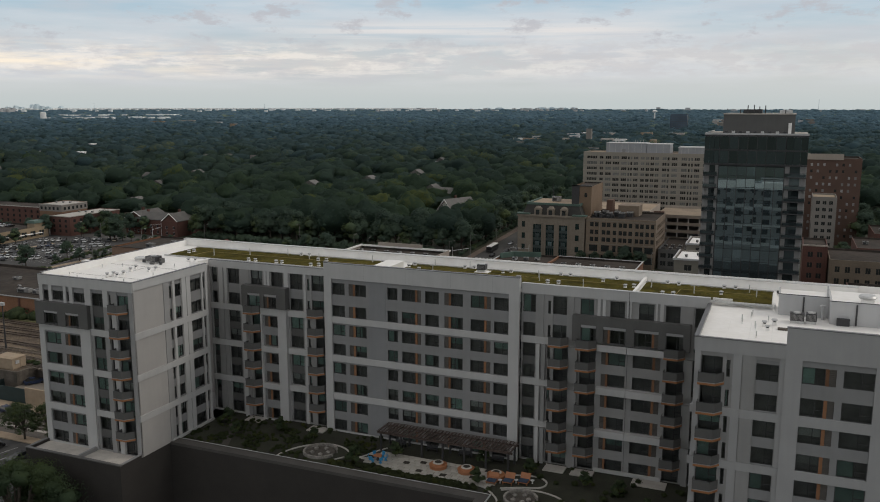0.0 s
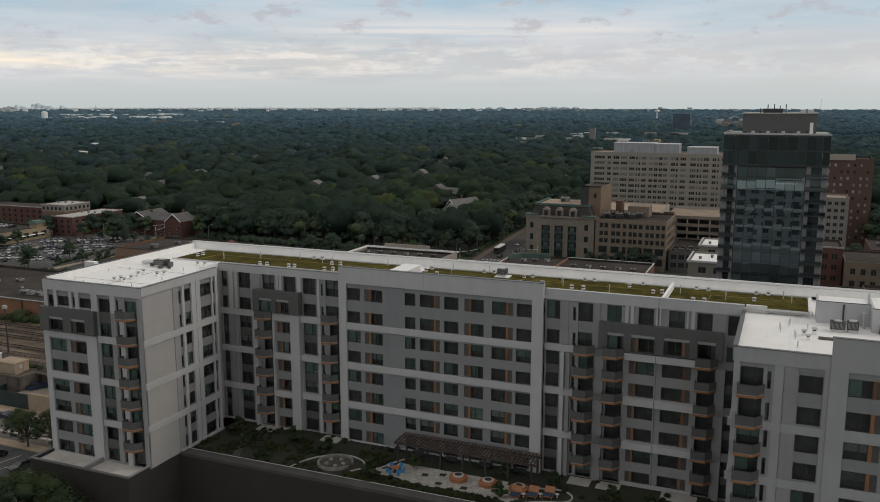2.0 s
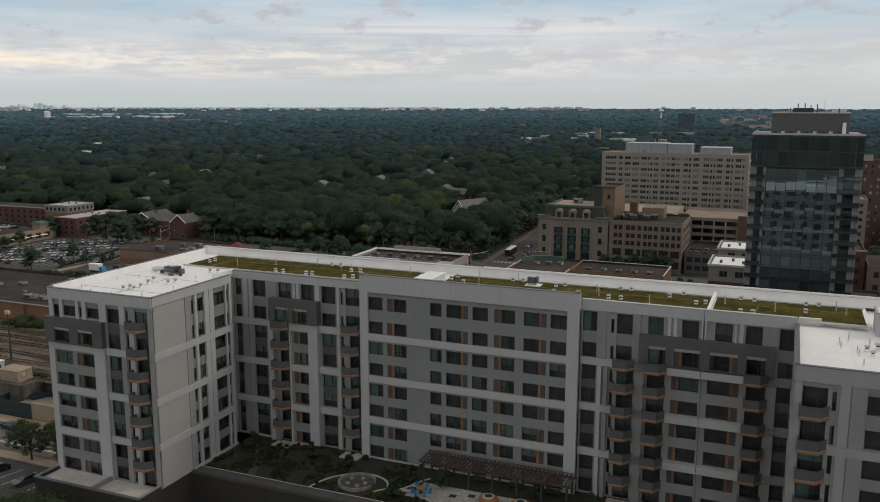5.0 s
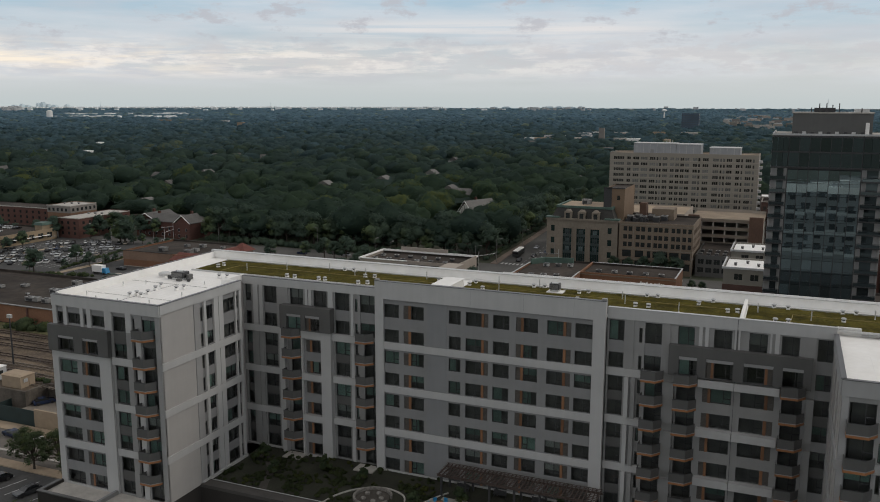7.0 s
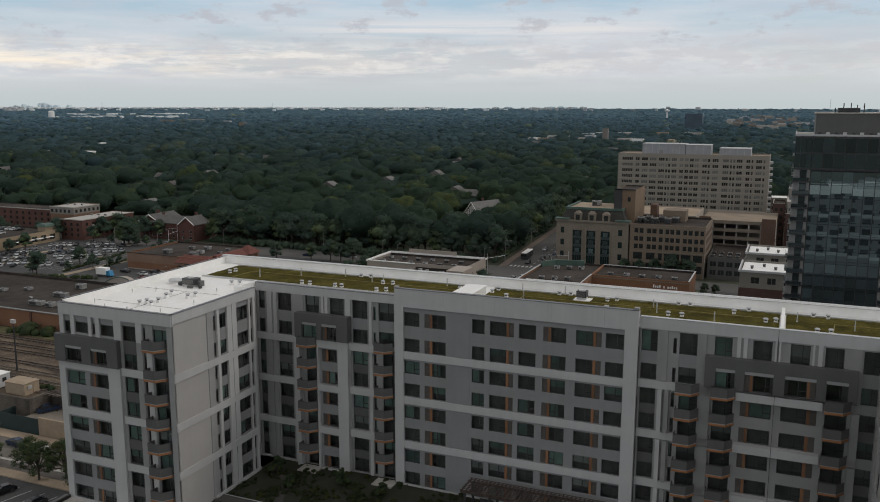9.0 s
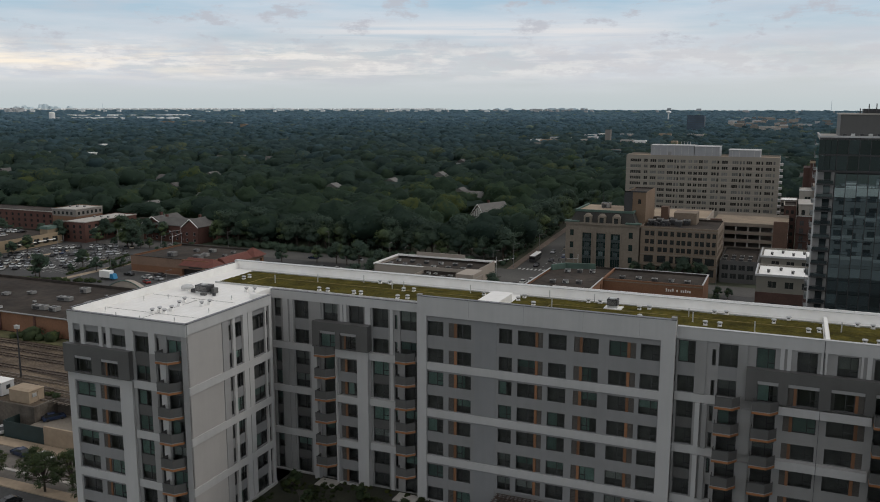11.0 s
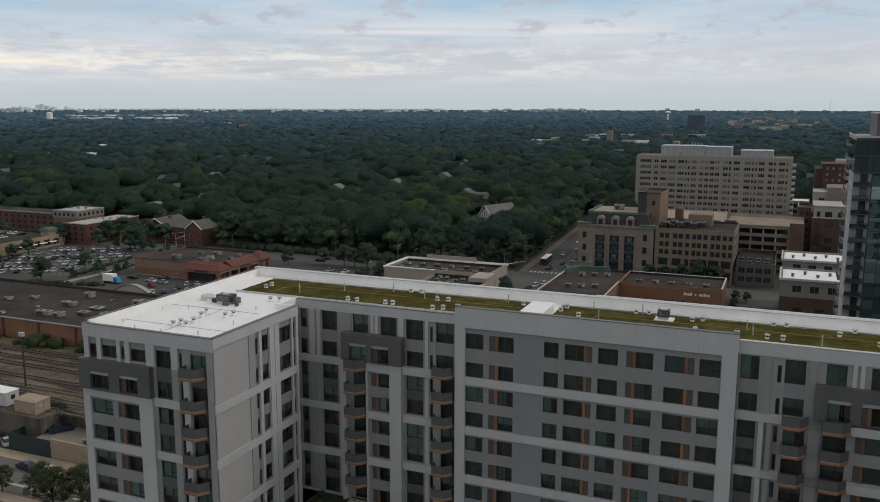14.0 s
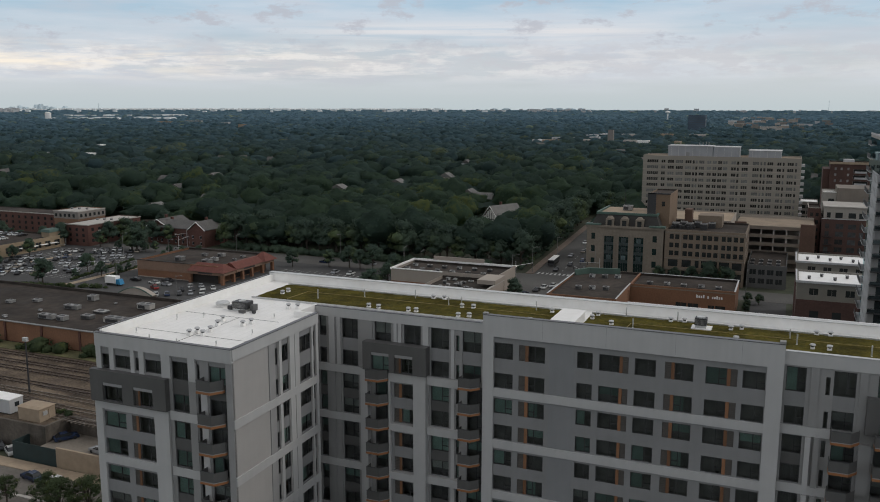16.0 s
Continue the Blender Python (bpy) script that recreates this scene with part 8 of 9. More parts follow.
for i in range(14):
    if CR.random() < 0.75:
        park(-346 + i * 3.3, 199.5 + CR.uniform(-0.3, 0.3), 0, 4.91)
    if CR.random() < 0.55:
        park(-345 + i * 3.3, 188 + CR.uniform(-0.3, 0.3), 180, 4.91)
for k in range(12):
    y = 240 + k * 11.5
    park(-54.8 - (y - 229) * 0.064 + (k % 3) * 3.4, y + CR.uniform(-2, 2), 4 + (0 if k % 3 else 180))
solid("lot_pavement", Mesh().prism([(-217.6, 142.0), (-214.6, 140.0), (-213.8, 179.0), (-217.2, 181.5)], 0.0, 0.16), TANROOF, "pale tan pavement between two car parks", "pavement", kind="structure")
solid("lot_pavement", Mesh().prism([(-268.0, 158.0), (-265.6, 157.4), (-263.2, 190.6), (-265.6, 191.2)], 0.0, 0.16), TANROOF, "pale tan pavement between two car parks", "pavement", kind="structure")
# box truck and bus
trk = thing("box_truck", "white and blue box truck in the store car park", "truck", (-199, 148, 0.07))
part("box", Mesh().box(-202.3, -197.3, 147, 149.4, 0.95, 3.5), MEMBRANE, trk)
part("cab", Mesh().prism(rect(-197.2, -195.2, 147.1, 149.3), 0.6, 2.5, rect(-197.2, -195.8, 147.2, 149.2)), BLUEPAINT, trk)
for x in (-201.2, -196.4):
    for y in (147.1, 149.3):
        part("wheel", wheel_me, None, trk, "", pose(x, y, 0.47, 0, 0, 90) @ Matrix.Scale(1.2, 4))
part("chassis", Mesh().box(-202.2, -195.8, 147.4, 149.0, 0.55, 0.94), DARKMETAL, trk)
bus = thing("city_bus", "dark city bus with a white roof on the avenue", "bus", (-60, 252, 0.06))
part("body", Mesh().prism([(-60.8, 246.0), (-58.3, 246.0), (-59.0, 258.0), (-61.5, 258.0)], 0.5, 2.85), DARKMETAL, bus)
part("roof", Mesh().prism([(-60.8, 246.0), (-58.3, 246.0), (-59.0, 258.0), (-61.5, 258.0)], 2.86, 3.1, [(-60.6, 246.3), (-58.5, 246.3), (-59.2, 257.7), (-61.3, 257.7)]), MEMBRANE, bus, "white bus roof")
part("window_band", Mesh().prism([(-60.84, 245.95), (-58.26, 245.95), (-58.96, 258.05), (-61.54, 258.05)], 1.5, 2.4), CARGLASS, bus)
for x, y in ((-60.6, 248), (-58.5, 248), (-61.2, 256), (-59.1, 256)):
    part("wheel", wheel_me, None, bus, "", pose(x, y, 0.45, 0, 0, 4) @ Matrix.Scale(1.2, 4))
# painted bay lines
LINE = material("road_paint", (0.5, 0.5, 0.47), 0.8, vary=0.2, scale=0.5)
for y0 in (152, 169, 186):
    bl = Mesh()
    for i in range(20):
        bl.box(-279 + i * 3.4, -278.85 + i * 3.4, y0 - 2.6, y0 + 8.1, 0.072, 0.078)
    solid("bay_lines", bl, LINE, "white painted parking bay lines", "road marking", "bay lines", "stuff")
bl = Mesh()
for i in range(15):
    bl.box(-157 + i * 2.8, -156.86 + i * 2.8, 194.5, 199.8, 0.072, 0.078)
solid("bay_lines", bl, LINE, "white painted parking bay lines", "road marking", "bay lines", "stuff")
bl = Mesh()
for i in range(12):
    bl.box(-90 + i * 3.0, -89.85 + i * 3.0, -14, -8.5, 0.062, 0.068)
solid("bay_lines", bl, LINE, "white painted parking bay lines", "road marking", "bay lines", "stuff")
bl = Mesh()
for i in range(26):
    x = -52.3 - (i * 7 + 3) * 0.064
    bl.box(x - 0.08, x + 0.08, 232 + i * 7, 235 + i * 7, 0.062, 0.068)
for i in range(11):
    bl.box(-61 + i * 1.7, -60.2 + i * 1.7, 230.2, 233.2, 0.062, 0.068)
solid("lane_lines", bl, LINE, "broken white lane lines on the avenue", "road marking", "lane lines", "stuff")


def street_lamp(x, y, h=10.5, arm=2.2, turn=0.0):
    l = thing("street_lamp", "slim grey street lamp with an outstretched arm", "street lamp", (x, y, 0), "street lamps")
    part("pole", Mesh().tube(x, y, 0.0, h, 0.13, 0.07, 8), UNITGREY, l)
    ex, ey = x + arm * math.cos(turn), y + arm * math.sin(turn)
    part("arm", Mesh().rod((x, y, h - 0.3), (ex, ey, h + 0.1), 0.05), UNITGREY, l)
    part("lamp_head", Mesh().box(ex - 0.35, ex + 0.35, ey - 0.18, ey + 0.18, h + 0.02, h + 0.18), UNITGREY, l)


def signal(x, y, turn, arm=8.0):
    s = thing("traffic_signal", "grey traffic signal mast with a long arm over the street", "traffic light", (x, y, 0), "traffic signals")
    part("pole", Mesh().tube(x, y, 0.0, 8.0, 0.14, 0.1, 8), GALV, s)
    ex, ey = x + arm * math.cos(turn), y + arm * math.sin(turn)
    part("arm", Mesh().rod((x, y, 6.2), (ex, ey, 6.6), 0.08), GALV, s)
    for f in (0.6, 0.95):
        px, py = x + (ex - x) * f, y + (ey - y) * f
        part("signal_head", Mesh().box(px - 0.18, px + 0.18, py - 0.18, py + 0.18, 5.5, 6.5), DARKMETAL, s)


for x, y, t in ((-65, 211, 0.4), (-38, 231, 3.3), (-63, 231, 0.2), (-60.5, 260, 0.1), (-110, 211, 1.5), (-150, 231, -1.5), (-190, 211, 1.5), (18, 211, 1.5), (-209, 190, 0), (-209, 160, 0), (-240, 163, 0), (-240, 197, 0), (-155, 130, 0), (-100, 205, 1.5)):
    street_lamp(x, y, 10.5, 2.2, t)
signal(-64, 212, 0.9)
signal(-38, 212, 2.3)
signal(-36, 230, 3.6)
signal(-232, 230, -1.6)
signal(-250, 212, 1.6)
signal(-222, 212, 1.7)

# ---- trees ----
GR = np.random.default_rng(4)


def leaf_cloud(centres, radii, per, size, rng, squash=0.8):
    """Leaf clumps: small quads on the skins of many lobes, turned mostly outwards. Returns vertices and faces."""
    k = len(centres)
    c = np.repeat(centres, per, axis=0)
    r = np.repeat(radii, per)
    d = rng.normal(size=(k * per, 3))
    d /= np.linalg.norm(d, axis=1, keepdims=True)
    d[:, 2] = np.where(d[:, 2] < -0.35, -d[:, 2], d[:, 2])
    pos = c + d * (r * rng.uniform(0.72, 1.14, k * per))[:, None] * np.array([1, 1, squash])
    nrm = d + np.array([0, 0, 0.35]) + rng.normal(scale=0.38, size=d.shape)
    nrm /= np.linalg.norm(nrm, axis=1, keepdims=True)
    side = np.cross(nrm, rng.normal(size=d.shape))
    side /= np.linalg.norm(side, axis=1, keepdims=True) + 1e-9
    other = np.cross(nrm, side)
    s = (np.repeat(size, k * per) if np.isscalar(size) else np.repeat(size, per)) * rng.uniform(0.6, 1.25, k * per)
    a, b = side * s[:, None], other * (s * rng.uniform(0.55, 1.0, k * per))[:, None]
    v = np.stack([pos - a * 0.5 - b * 0.2, pos + a * 0.1 - b * 0.55, pos + a * 0.55 + b * 0.15, pos - a * 0.1 + b * 0.5], 1).reshape(-1, 3)
    f = np.arange(len(v)).reshape(-1, 4)
    return v, f


def quad_mesh(name, v, f, mat):
    me = bpy.data.meshes.new(name)
    me.vertices.add(len(v))
    me.vertices.foreach_set("co", np.ascontiguousarray(v, dtype=np.float32).ravel())
    me.loops.add(f.size)
    me.loops.foreach_set("vertex_index", np.ascontiguousarray(f, dtype=np.int32).ravel())
    me.polygons.add(len(f))
    k = f.shape[1]
    me.polygons.foreach_set("loop_start", np.arange(0, f.size, k, dtype=np.int32))
    me.polygons.foreach_set("loop_total", np.full(len(f), k, dtype=np.int32))
    me.update(calc_edges=True)
    me.materials.append(mat)
    return me


def lobes(h, w, count, rng, small=1.0):
    """Lobe centres and radii of one crown of height h and half-width w standing on z = 0."""
    a = rng.uniform(0, 2 * math.pi, count)
    t = rng.uniform(0.0, 1.0, count)
    z = h * (0.30 + 0.56 * t)
    rad = w * (1 - 0.75 * (t - 0.25) ** 2 / 0.56) * rng.uniform(0.25, 0.85, count)
    return np.stack([rad * np.cos(a), rad * np.sin(a), z], 1), w * rng.uniform(0.3, 0.62, count) * small


def ball(level):
    b = bmesh.new()
    bmesh.ops.create_icosphere(b, subdivisions=level, radius=1.0)
    b.verts.ensure_lookup_table()
    v = np.array([q.co[:] for q in b.verts])
    f = np.array([[q.index for q in t.verts] for t in b.faces])
    b.free()
    return v, f


def tree_kind(h, w, count, per, size, seed, mat=LEAVES, lobe=1.0):
    rng = np.random.default_rng(seed)
    c, r = lobes(h, w, count, rng)
    r = r * lobe
    v, f = leaf_cloud(c, r, per, size, rng)
    bv, bf = ball(2 if per > 80 else 1)
    cv = (c[:, None, :] + bv[None] * (rng.uniform(0.55, 0.95, (count, len(bv))) * (r * min(1.0, lobe + 0.2))[:, None])[:, :, None] * np.array([1, 1, 0.8])).reshape(-1, 3)
    cf = (bf[None] + (np.arange(count) * len(bv))[:, None, None]).reshape(-1, 3)
    f = np.concatenate([f[:, [0, 1, 2]], f[:, [0, 2, 3]], cf + len(v)])
    crown = quad_mesh("crown", np.concatenate([v, cv]), f, mat)
    tm = Mesh()
    tm.tube(0, 0, 0, h * 0.3, h * 0.028, h * 0.02, 8)
    tm.tube(0, 0, h * 0.3, h * 0.75, h * 0.02, h * 0.006, 7)
    for i in range(0, count, 2):
        p = c[i]
        tm.rod((0, 0, h * (0.22 + 0.02 * (i % 6))), (p[0] * 0.8, p[1] * 0.8, p[2] - 0.3), h * 0.008, 5)
    return crown, tm.data("trunk", BARK)


KINDS = [tree_kind(11, 4.2, 22, 75, 0.5, 1, LEAVES, 0.8), tree_kind(13, 5.4, 26, 75, 0.56, 2, LEAVES, 0.8), tree_kind(9, 3.4, 18, 70, 0.42, 3, LEAVES, 0.8), tree_kind(14.5, 6.0, 30, 75, 0.6, 4, LEAVES, 0.8)]
# A darker green than the other street trees, for the broad tree only.
DARKLEAVES = leafy("dark_tree_leaves", (0.036, 0.058, 0.034), (0.056, 0.084, 0.044), 0.3)
BROAD = tree_kind(9.5, 5.6, 95, 150, 0.13, 12, DARKLEAVES, 0.42)
FINE = [tree_kind(8.0, 4.9, 74, 80, 0.18, 7, TREELEAVES, 0.34), tree_kind(9.2, 5.4, 80, 80, 0.19, 8, TREELEAVES, 0.34)]
PROTO = {}


def plant(x, y, kind, scale=1.0, z=0.0, label="leafy green deciduous street tree"):
    key = (id(kind), label)
    m = pose(x, y, z, 0, 0, GR.uniform(0, 360)) @ Matrix.Scale(scale, 4)
    if key not in PROTO:
        t = thing("tree", label, "tree", (0, 0, 0), "trees")
        part("crown", kind[0], None, t)
        part("trunk", kind[1], None, t)
        t.matrix_basis = m
        PROTO[key] = t
        return t
    p = PROTO[key]
    o = copy_thing(p, pose(0, 0, 0))
    o.matrix_basis = m
    return o


for x, y, s in ((-88, 6.6, 0.65), (-81.5, 9.0, 0.66), (-74.5, 5.0, 1.0), (-70.8, 7.6, 1.0), (-97, 5, 0.7), (-63, 5.0, 0.9), (-56, 5.2, 0.9)):
    plant(x, y, FINE[int(x) % 2], s, 0.05, "young leafy street tree by the car park")
plant(-34.0, -31.5, BROAD, 1.95, 0.05, "broad leafy tree beside the brick podium")
# trees round the car parks and along the streets
for x in np.arange(-272, -205, 14):
    if GR.random() < 0.45:
        plant(x + 5, 163.2, KINDS[2], GR.uniform(0.4, 0.55))
for x, y in ( (-144, 210.5), (-135, 211.5), (-129.7, 210.8), (-124, 211), (-115, 210.8), (-104, 209), (-158, 205), (-55.0, 181), (-14, 231), (-8, 231.2), (-2, 231), (4, 231), (10, 231), (-105, 186), (-106, 174), (-268, 212), (-290, 171), (-300, 168), (-283, 166)):
    plant(x, y, KINDS[int(abs(x)) % 3], GR.uniform(0.6, 0.9))
for x, y in [(-300 + i * 7.5 + GR.uniform(-2, 2), 209.5 + GR.uniform(-1, 1.5)) for i in range(13)] + [(-322 + i * 8, 208.5 + GR.uniform(-1, 1)) for i in range(5)]:
    if not -302 < x < -262:
        plant(x, y, KINDS[int(GR.integers(0, 3))], GR.uniform(0.4, 0.62))
for x, y in ((-288.5, 208.8), (-242.5, 208), (-246, 209), (-252, 229.5), (-300, 209), (-340, 210), (-330, 211), (-349, 209), (-270, 231.5), (-262, 230), (-243, 229.8), (-219, 238), (-222, 252), (-272, 222), (-271, 244), (-264, 252), (-268, 262), (-226, 262)):
    plant(x, y, KINDS[int(GR.integers(0, 4))], GR.uniform(0.7, 1.0))
for x, y, sc in ((-226, 140.4, 0.8), (-276, 179, 0.8), (-278.6, 172.7, 0.75), (-215.7, 159, 0.72), (-228.4, 164.5, 0.7), (-242.6, 208.5, 0.95), (-262, 150, 0.6)):
    plant(x, y, KINDS[int(-x) % 3], sc)
for x, y in ((-230, 142), (-219.5, 161), (-213, 171), (-222, 152), (-217, 196), (-36, 208.5), (-22, 208.5), (0, 209), (19, 207), (22.5, 207), (19, 199), (18.8, 192)):
    plant(x, y, KINDS[2], GR.uniform(0.4, 0.55))
for x, y, sc in ((98, 278, 1.0), (106, 283, 1.1), (114, 280, 0.9), (122, 284, 1.0), (99, 330, 1.2), (107, 336, 1.3), (116, 332, 1.2), (104, 352, 1.3), (113, 358, 1.2), (123, 350, 1.3), (98, 372, 1.3), (110, 380, 1.3), (121, 376, 1.3), (104, 400, 1.3), (116, 404, 1.3), (88, 286, 0.8), (128, 395, 1.3), (130, 330, 1.2)):
    plant(x, y, KINDS[int(x) % 4], sc)
# the near edge of the woods, tree by tree
edge = []
for i in range(70):
    x = -330 + i * 4.4 + GR.uniform(-1.5, 1.5)
    y = 234 + GR.uniform(0, 9) + (25 if -262 < x < -226 else 0)
    if not (-326 < x < -218 and y < 268) and x < -78:
        edge.append((x, y))
edge += [(-70.5 - i * 0.42 + GR.uniform(-1.5, 1.0), 240 + i * 6.5) for i in range(24)]
edge += [(-36 - i * 0.4 + GR.uniform(-1.5, 1.5), 275 + i * 6.5) for i in range(18)] + [(-62, 408), (-70, 410), (-55, 409)]
for x, y in edge:
    plant(x, y, KINDS[int(GR.integers(0, 4))], GR.uniform(1.0, 1.45), 0, "tall leafy deciduous tree at the edge of the woods")

# far woods
# The strips south of the villa are cleared to fit the camera's view of it.
CLEARED = [(-38, 120, 228, 366), (-404, -222, 205, 270), (-134, -72, 300, 356), (-112, -86, 258, 284), (-120, -94, 282, 307), (30, 160, 140, 440), (-345, -270, 160, 212)]


def free(x, y):
    if y < 236:
        return False
    lane = -52.3 - (y - 229) * 0.064
    if y < 405 and abs(x - lane) < 13:
        return False
    return not any(a < x < b and c < y < e for a, b, c, e in CLEARED)


def crown_form(seed, level, leaves, size):
    """One crown of half-width 1: a knobbly dome with leafy sprays on its skin."""
    rng = np.random.default_rng(seed)
    knobs = rng.normal(size=(15, 3))
    knobs[:, 2] = np.abs(knobs[:, 2]) * 0.9 - 0.15
    knobs /= np.linalg.norm(knobs, axis=1, keepdims=True)
    reach = rng.uniform(0.14, 0.42, 15)

    def skin(d):
        near = reach * np.exp((d @ knobs.T - 1) / 0.07)
        return 0.68 + near.max(1)
    bv, bf = ball(level)
    v = bv * (skin(bv) * rng.uniform(0.93, 1.05, len(bv)))[:, None]
    parts_v, parts_f = [v], [bf]
    if leaves:
        d = rng.normal(size=(leaves, 3))
        d /= np.linalg.norm(d, axis=1, keepdims=True)
        d[:, 2] = np.where(d[:, 2] < -0.25, -d[:, 2], d[:, 2])
        p = d * (skin(d) * rng.uniform(0.97, 1.12, leaves))[:, None]
        n = d + np.array([0, 0, 0.4]) + rng.normal(scale=0.24, size=d.shape)
        n /= np.linalg.norm(n, axis=1, keepdims=True)
        side = np.cross(n, rng.normal(size=d.shape))
        side /= np.linalg.norm(side, axis=1, keepdims=True) + 1e-9
        other = np.cross(n, side)
        q = size * rng.uniform(0.6, 1.3, leaves)
        a, b = side * q[:, None], other * (q * rng.uniform(0.5, 0.95, leaves))[:, None]
        lv = np.stack([p - a * 0.5 - b * 0.2, p + a * 0.1 - b * 0.55, p + a * 0.55 + b * 0.15, p - a * 0.1 + b * 0.5], 1).reshape(-1, 3)
        lf = np.arange(4 * leaves).reshape(-1, 4) + len(v)
        parts_v.append(lv)
        parts_f += [lf[:, [0, 1, 2]], lf[:, [0, 2, 3]]]
    return np.concatenate(parts_v), np.concatenate(parts_f)


def haze_green(r, rng):
    """Which of the woods' greens a crown at distance r takes, bluer and paler as painted haze, with neighbours mixed.
    """
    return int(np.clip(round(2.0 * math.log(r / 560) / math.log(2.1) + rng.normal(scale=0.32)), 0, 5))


def sight_strip(x, y, hx, hy):
    """True in the strip from a house towards the camera, where trees are lowered to show the roof."""
    along, across = 0.385 * (x - hx) - 0.923 * (y - hy), 0.923 * (x - hx) + 0.385 * (y - hy)
    return 0 < along < 75 and abs(across) < 11


def woods(name, r0, r1, area, level, leaves, size, h, seed, label, fan=33):
    """Crowns strewn over a fan of land, with a leaf-coloured sheet added below to lighten the gaps."""
    rng = np.random.default_rng(seed)
    forms = [crown_form(seed * 50 + k, level, leaves, size) for k in range(9)]
    n = int((r1 ** 2 - r0 ** 2) * radians(fan) / area)
    r = np.sqrt(rng.uniform(r0 ** 2, r1 ** 2, n))
    a = radians(22.6) + np.radians(rng.uniform(-fan, fan, n))
    xs, ys = 40 - r * np.sin(a), -95 + r * np.cos(a)
    vs, fs, tones, mats, base = [], [], [], [], 0
    for x, y, q in zip(xs, ys, r):
        if not free(x, y) or any(math.hypot(x - hx, y - hy) < 13 for hx, hy in HOUSES):
            continue
        old = rng.random()
        # Trees between a house and the camera are shortened to fit the view.
        low = 0.6 if q < 1300 and any(sight_strip(x, y, hx, hy) for hx, hy in HOUSES) else 1.0
        w = math.sqrt(area) * (0.50 + 0.34 * old) * rng.uniform(0.85, 1.15)
        hh = h * (0.7 + 0.4 * old) * (1 + 0.25 * noise.noise((x * 0.012, y * 0.012, 0))) * rng.uniform(0.9, 1.1) * low
        v, f = forms[int(rng.integers(0, 9))]
        c, s = math.cos(rng.uniform(0, 6.28)), math.sin(rng.uniform(0, 6.28))
        k = math.hypot(c, s)
        c, s = c / k, s / k
        wz = hh * (0.42 if r1 < 1600 else 0.36)
        vs.append(np.stack([x + w * (c * v[:, 0] - s * v[:, 1]), y + w * (s * v[:, 0] + c * v[:, 1]), rise(x, y) + hh - wz + wz * v[:, 2]], 1))
        fs.append(f + base)
        base += len(v)
        tones.append(np.full(len(v), rng.random() ** 1.5 if rng.random() < 0.94 else 1.0))
        mats.append(np.full(len(f), haze_green(q, rng)))
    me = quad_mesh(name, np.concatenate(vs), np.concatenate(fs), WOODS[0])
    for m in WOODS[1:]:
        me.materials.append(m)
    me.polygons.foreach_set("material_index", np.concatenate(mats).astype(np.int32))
    me.polygons.foreach_set("use_smooth", np.ones(len(me.polygons), dtype=bool))
    me.attributes.new("tone", "FLOAT", "POINT").data.foreach_set("value", np.concatenate(tones).astype(np.float32))
    tagged(new(name, me), label, "woods", "", "stuff")
    # Added sheet at about half height, so gaps between crowns stay less black.
    ring, turn = max(24, int((r1 - r0) / 9)), 110
    uv, ok, um = [], [], []
    for i in range(ring + 1):
        q = r0 + (r1 - r0) * i / ring
        for j in range(turn + 1):
            w = radians(22.6 - fan + 2 * fan * j / turn)
            x, y = 40 - q * math.sin(w), -95 + q * math.cos(w)
            ok.append(free(x, y) and free(x + 6, y) and free(x - 6, y) and free(x, y - 8))
            uv.append((x, y, rise(x, y) + h * (0.47 if r1 < 1100 else 0.62) + rng.uniform(-1.6, 1.6)))
    row = turn + 1
    uf = []
    for i in range(ring):
        for j in range(turn):
            p = i * row + j
            if ok[p] and ok[p + 1] and ok[p + row] and ok[p + row + 1]:
                uf.append((p + 1, p, p + row, p + row + 1))
                um.append(haze_green(r0 + (r1 - r0) * i / ring, rng))
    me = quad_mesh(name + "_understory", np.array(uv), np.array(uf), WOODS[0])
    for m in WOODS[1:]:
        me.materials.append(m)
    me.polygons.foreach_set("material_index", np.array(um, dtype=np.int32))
    tagged(new(name + "_understory", me), "leaf-coloured sheet added below the crowns to lighten the gaps", "woods", "", "stuff")


# house plots between the trees
HR = random.Random(77)
HOUSES = []
while len(HOUSES) < 50:
    r, ang = HR.uniform(440, 1500), radians(22.6 + HR.uniform(-28, 28))
    x, y = 40 - r * math.sin(ang), -95 + r * math.cos(ang)
    if free(x, y) and free(x + 12, y - 12) and free(x - 12, y - 12) and math.hypot(x + 110, y - 350) > 70:
        HOUSES.append((x, y))
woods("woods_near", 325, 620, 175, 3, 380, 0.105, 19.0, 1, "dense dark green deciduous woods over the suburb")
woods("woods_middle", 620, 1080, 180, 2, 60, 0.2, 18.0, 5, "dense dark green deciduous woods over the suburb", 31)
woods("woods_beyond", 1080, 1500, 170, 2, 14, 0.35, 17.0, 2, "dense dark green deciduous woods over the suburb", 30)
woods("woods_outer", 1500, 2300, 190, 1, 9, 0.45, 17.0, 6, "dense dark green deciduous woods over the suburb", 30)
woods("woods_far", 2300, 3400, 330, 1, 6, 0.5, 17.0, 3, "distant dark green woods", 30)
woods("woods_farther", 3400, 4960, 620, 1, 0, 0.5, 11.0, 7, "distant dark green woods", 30)
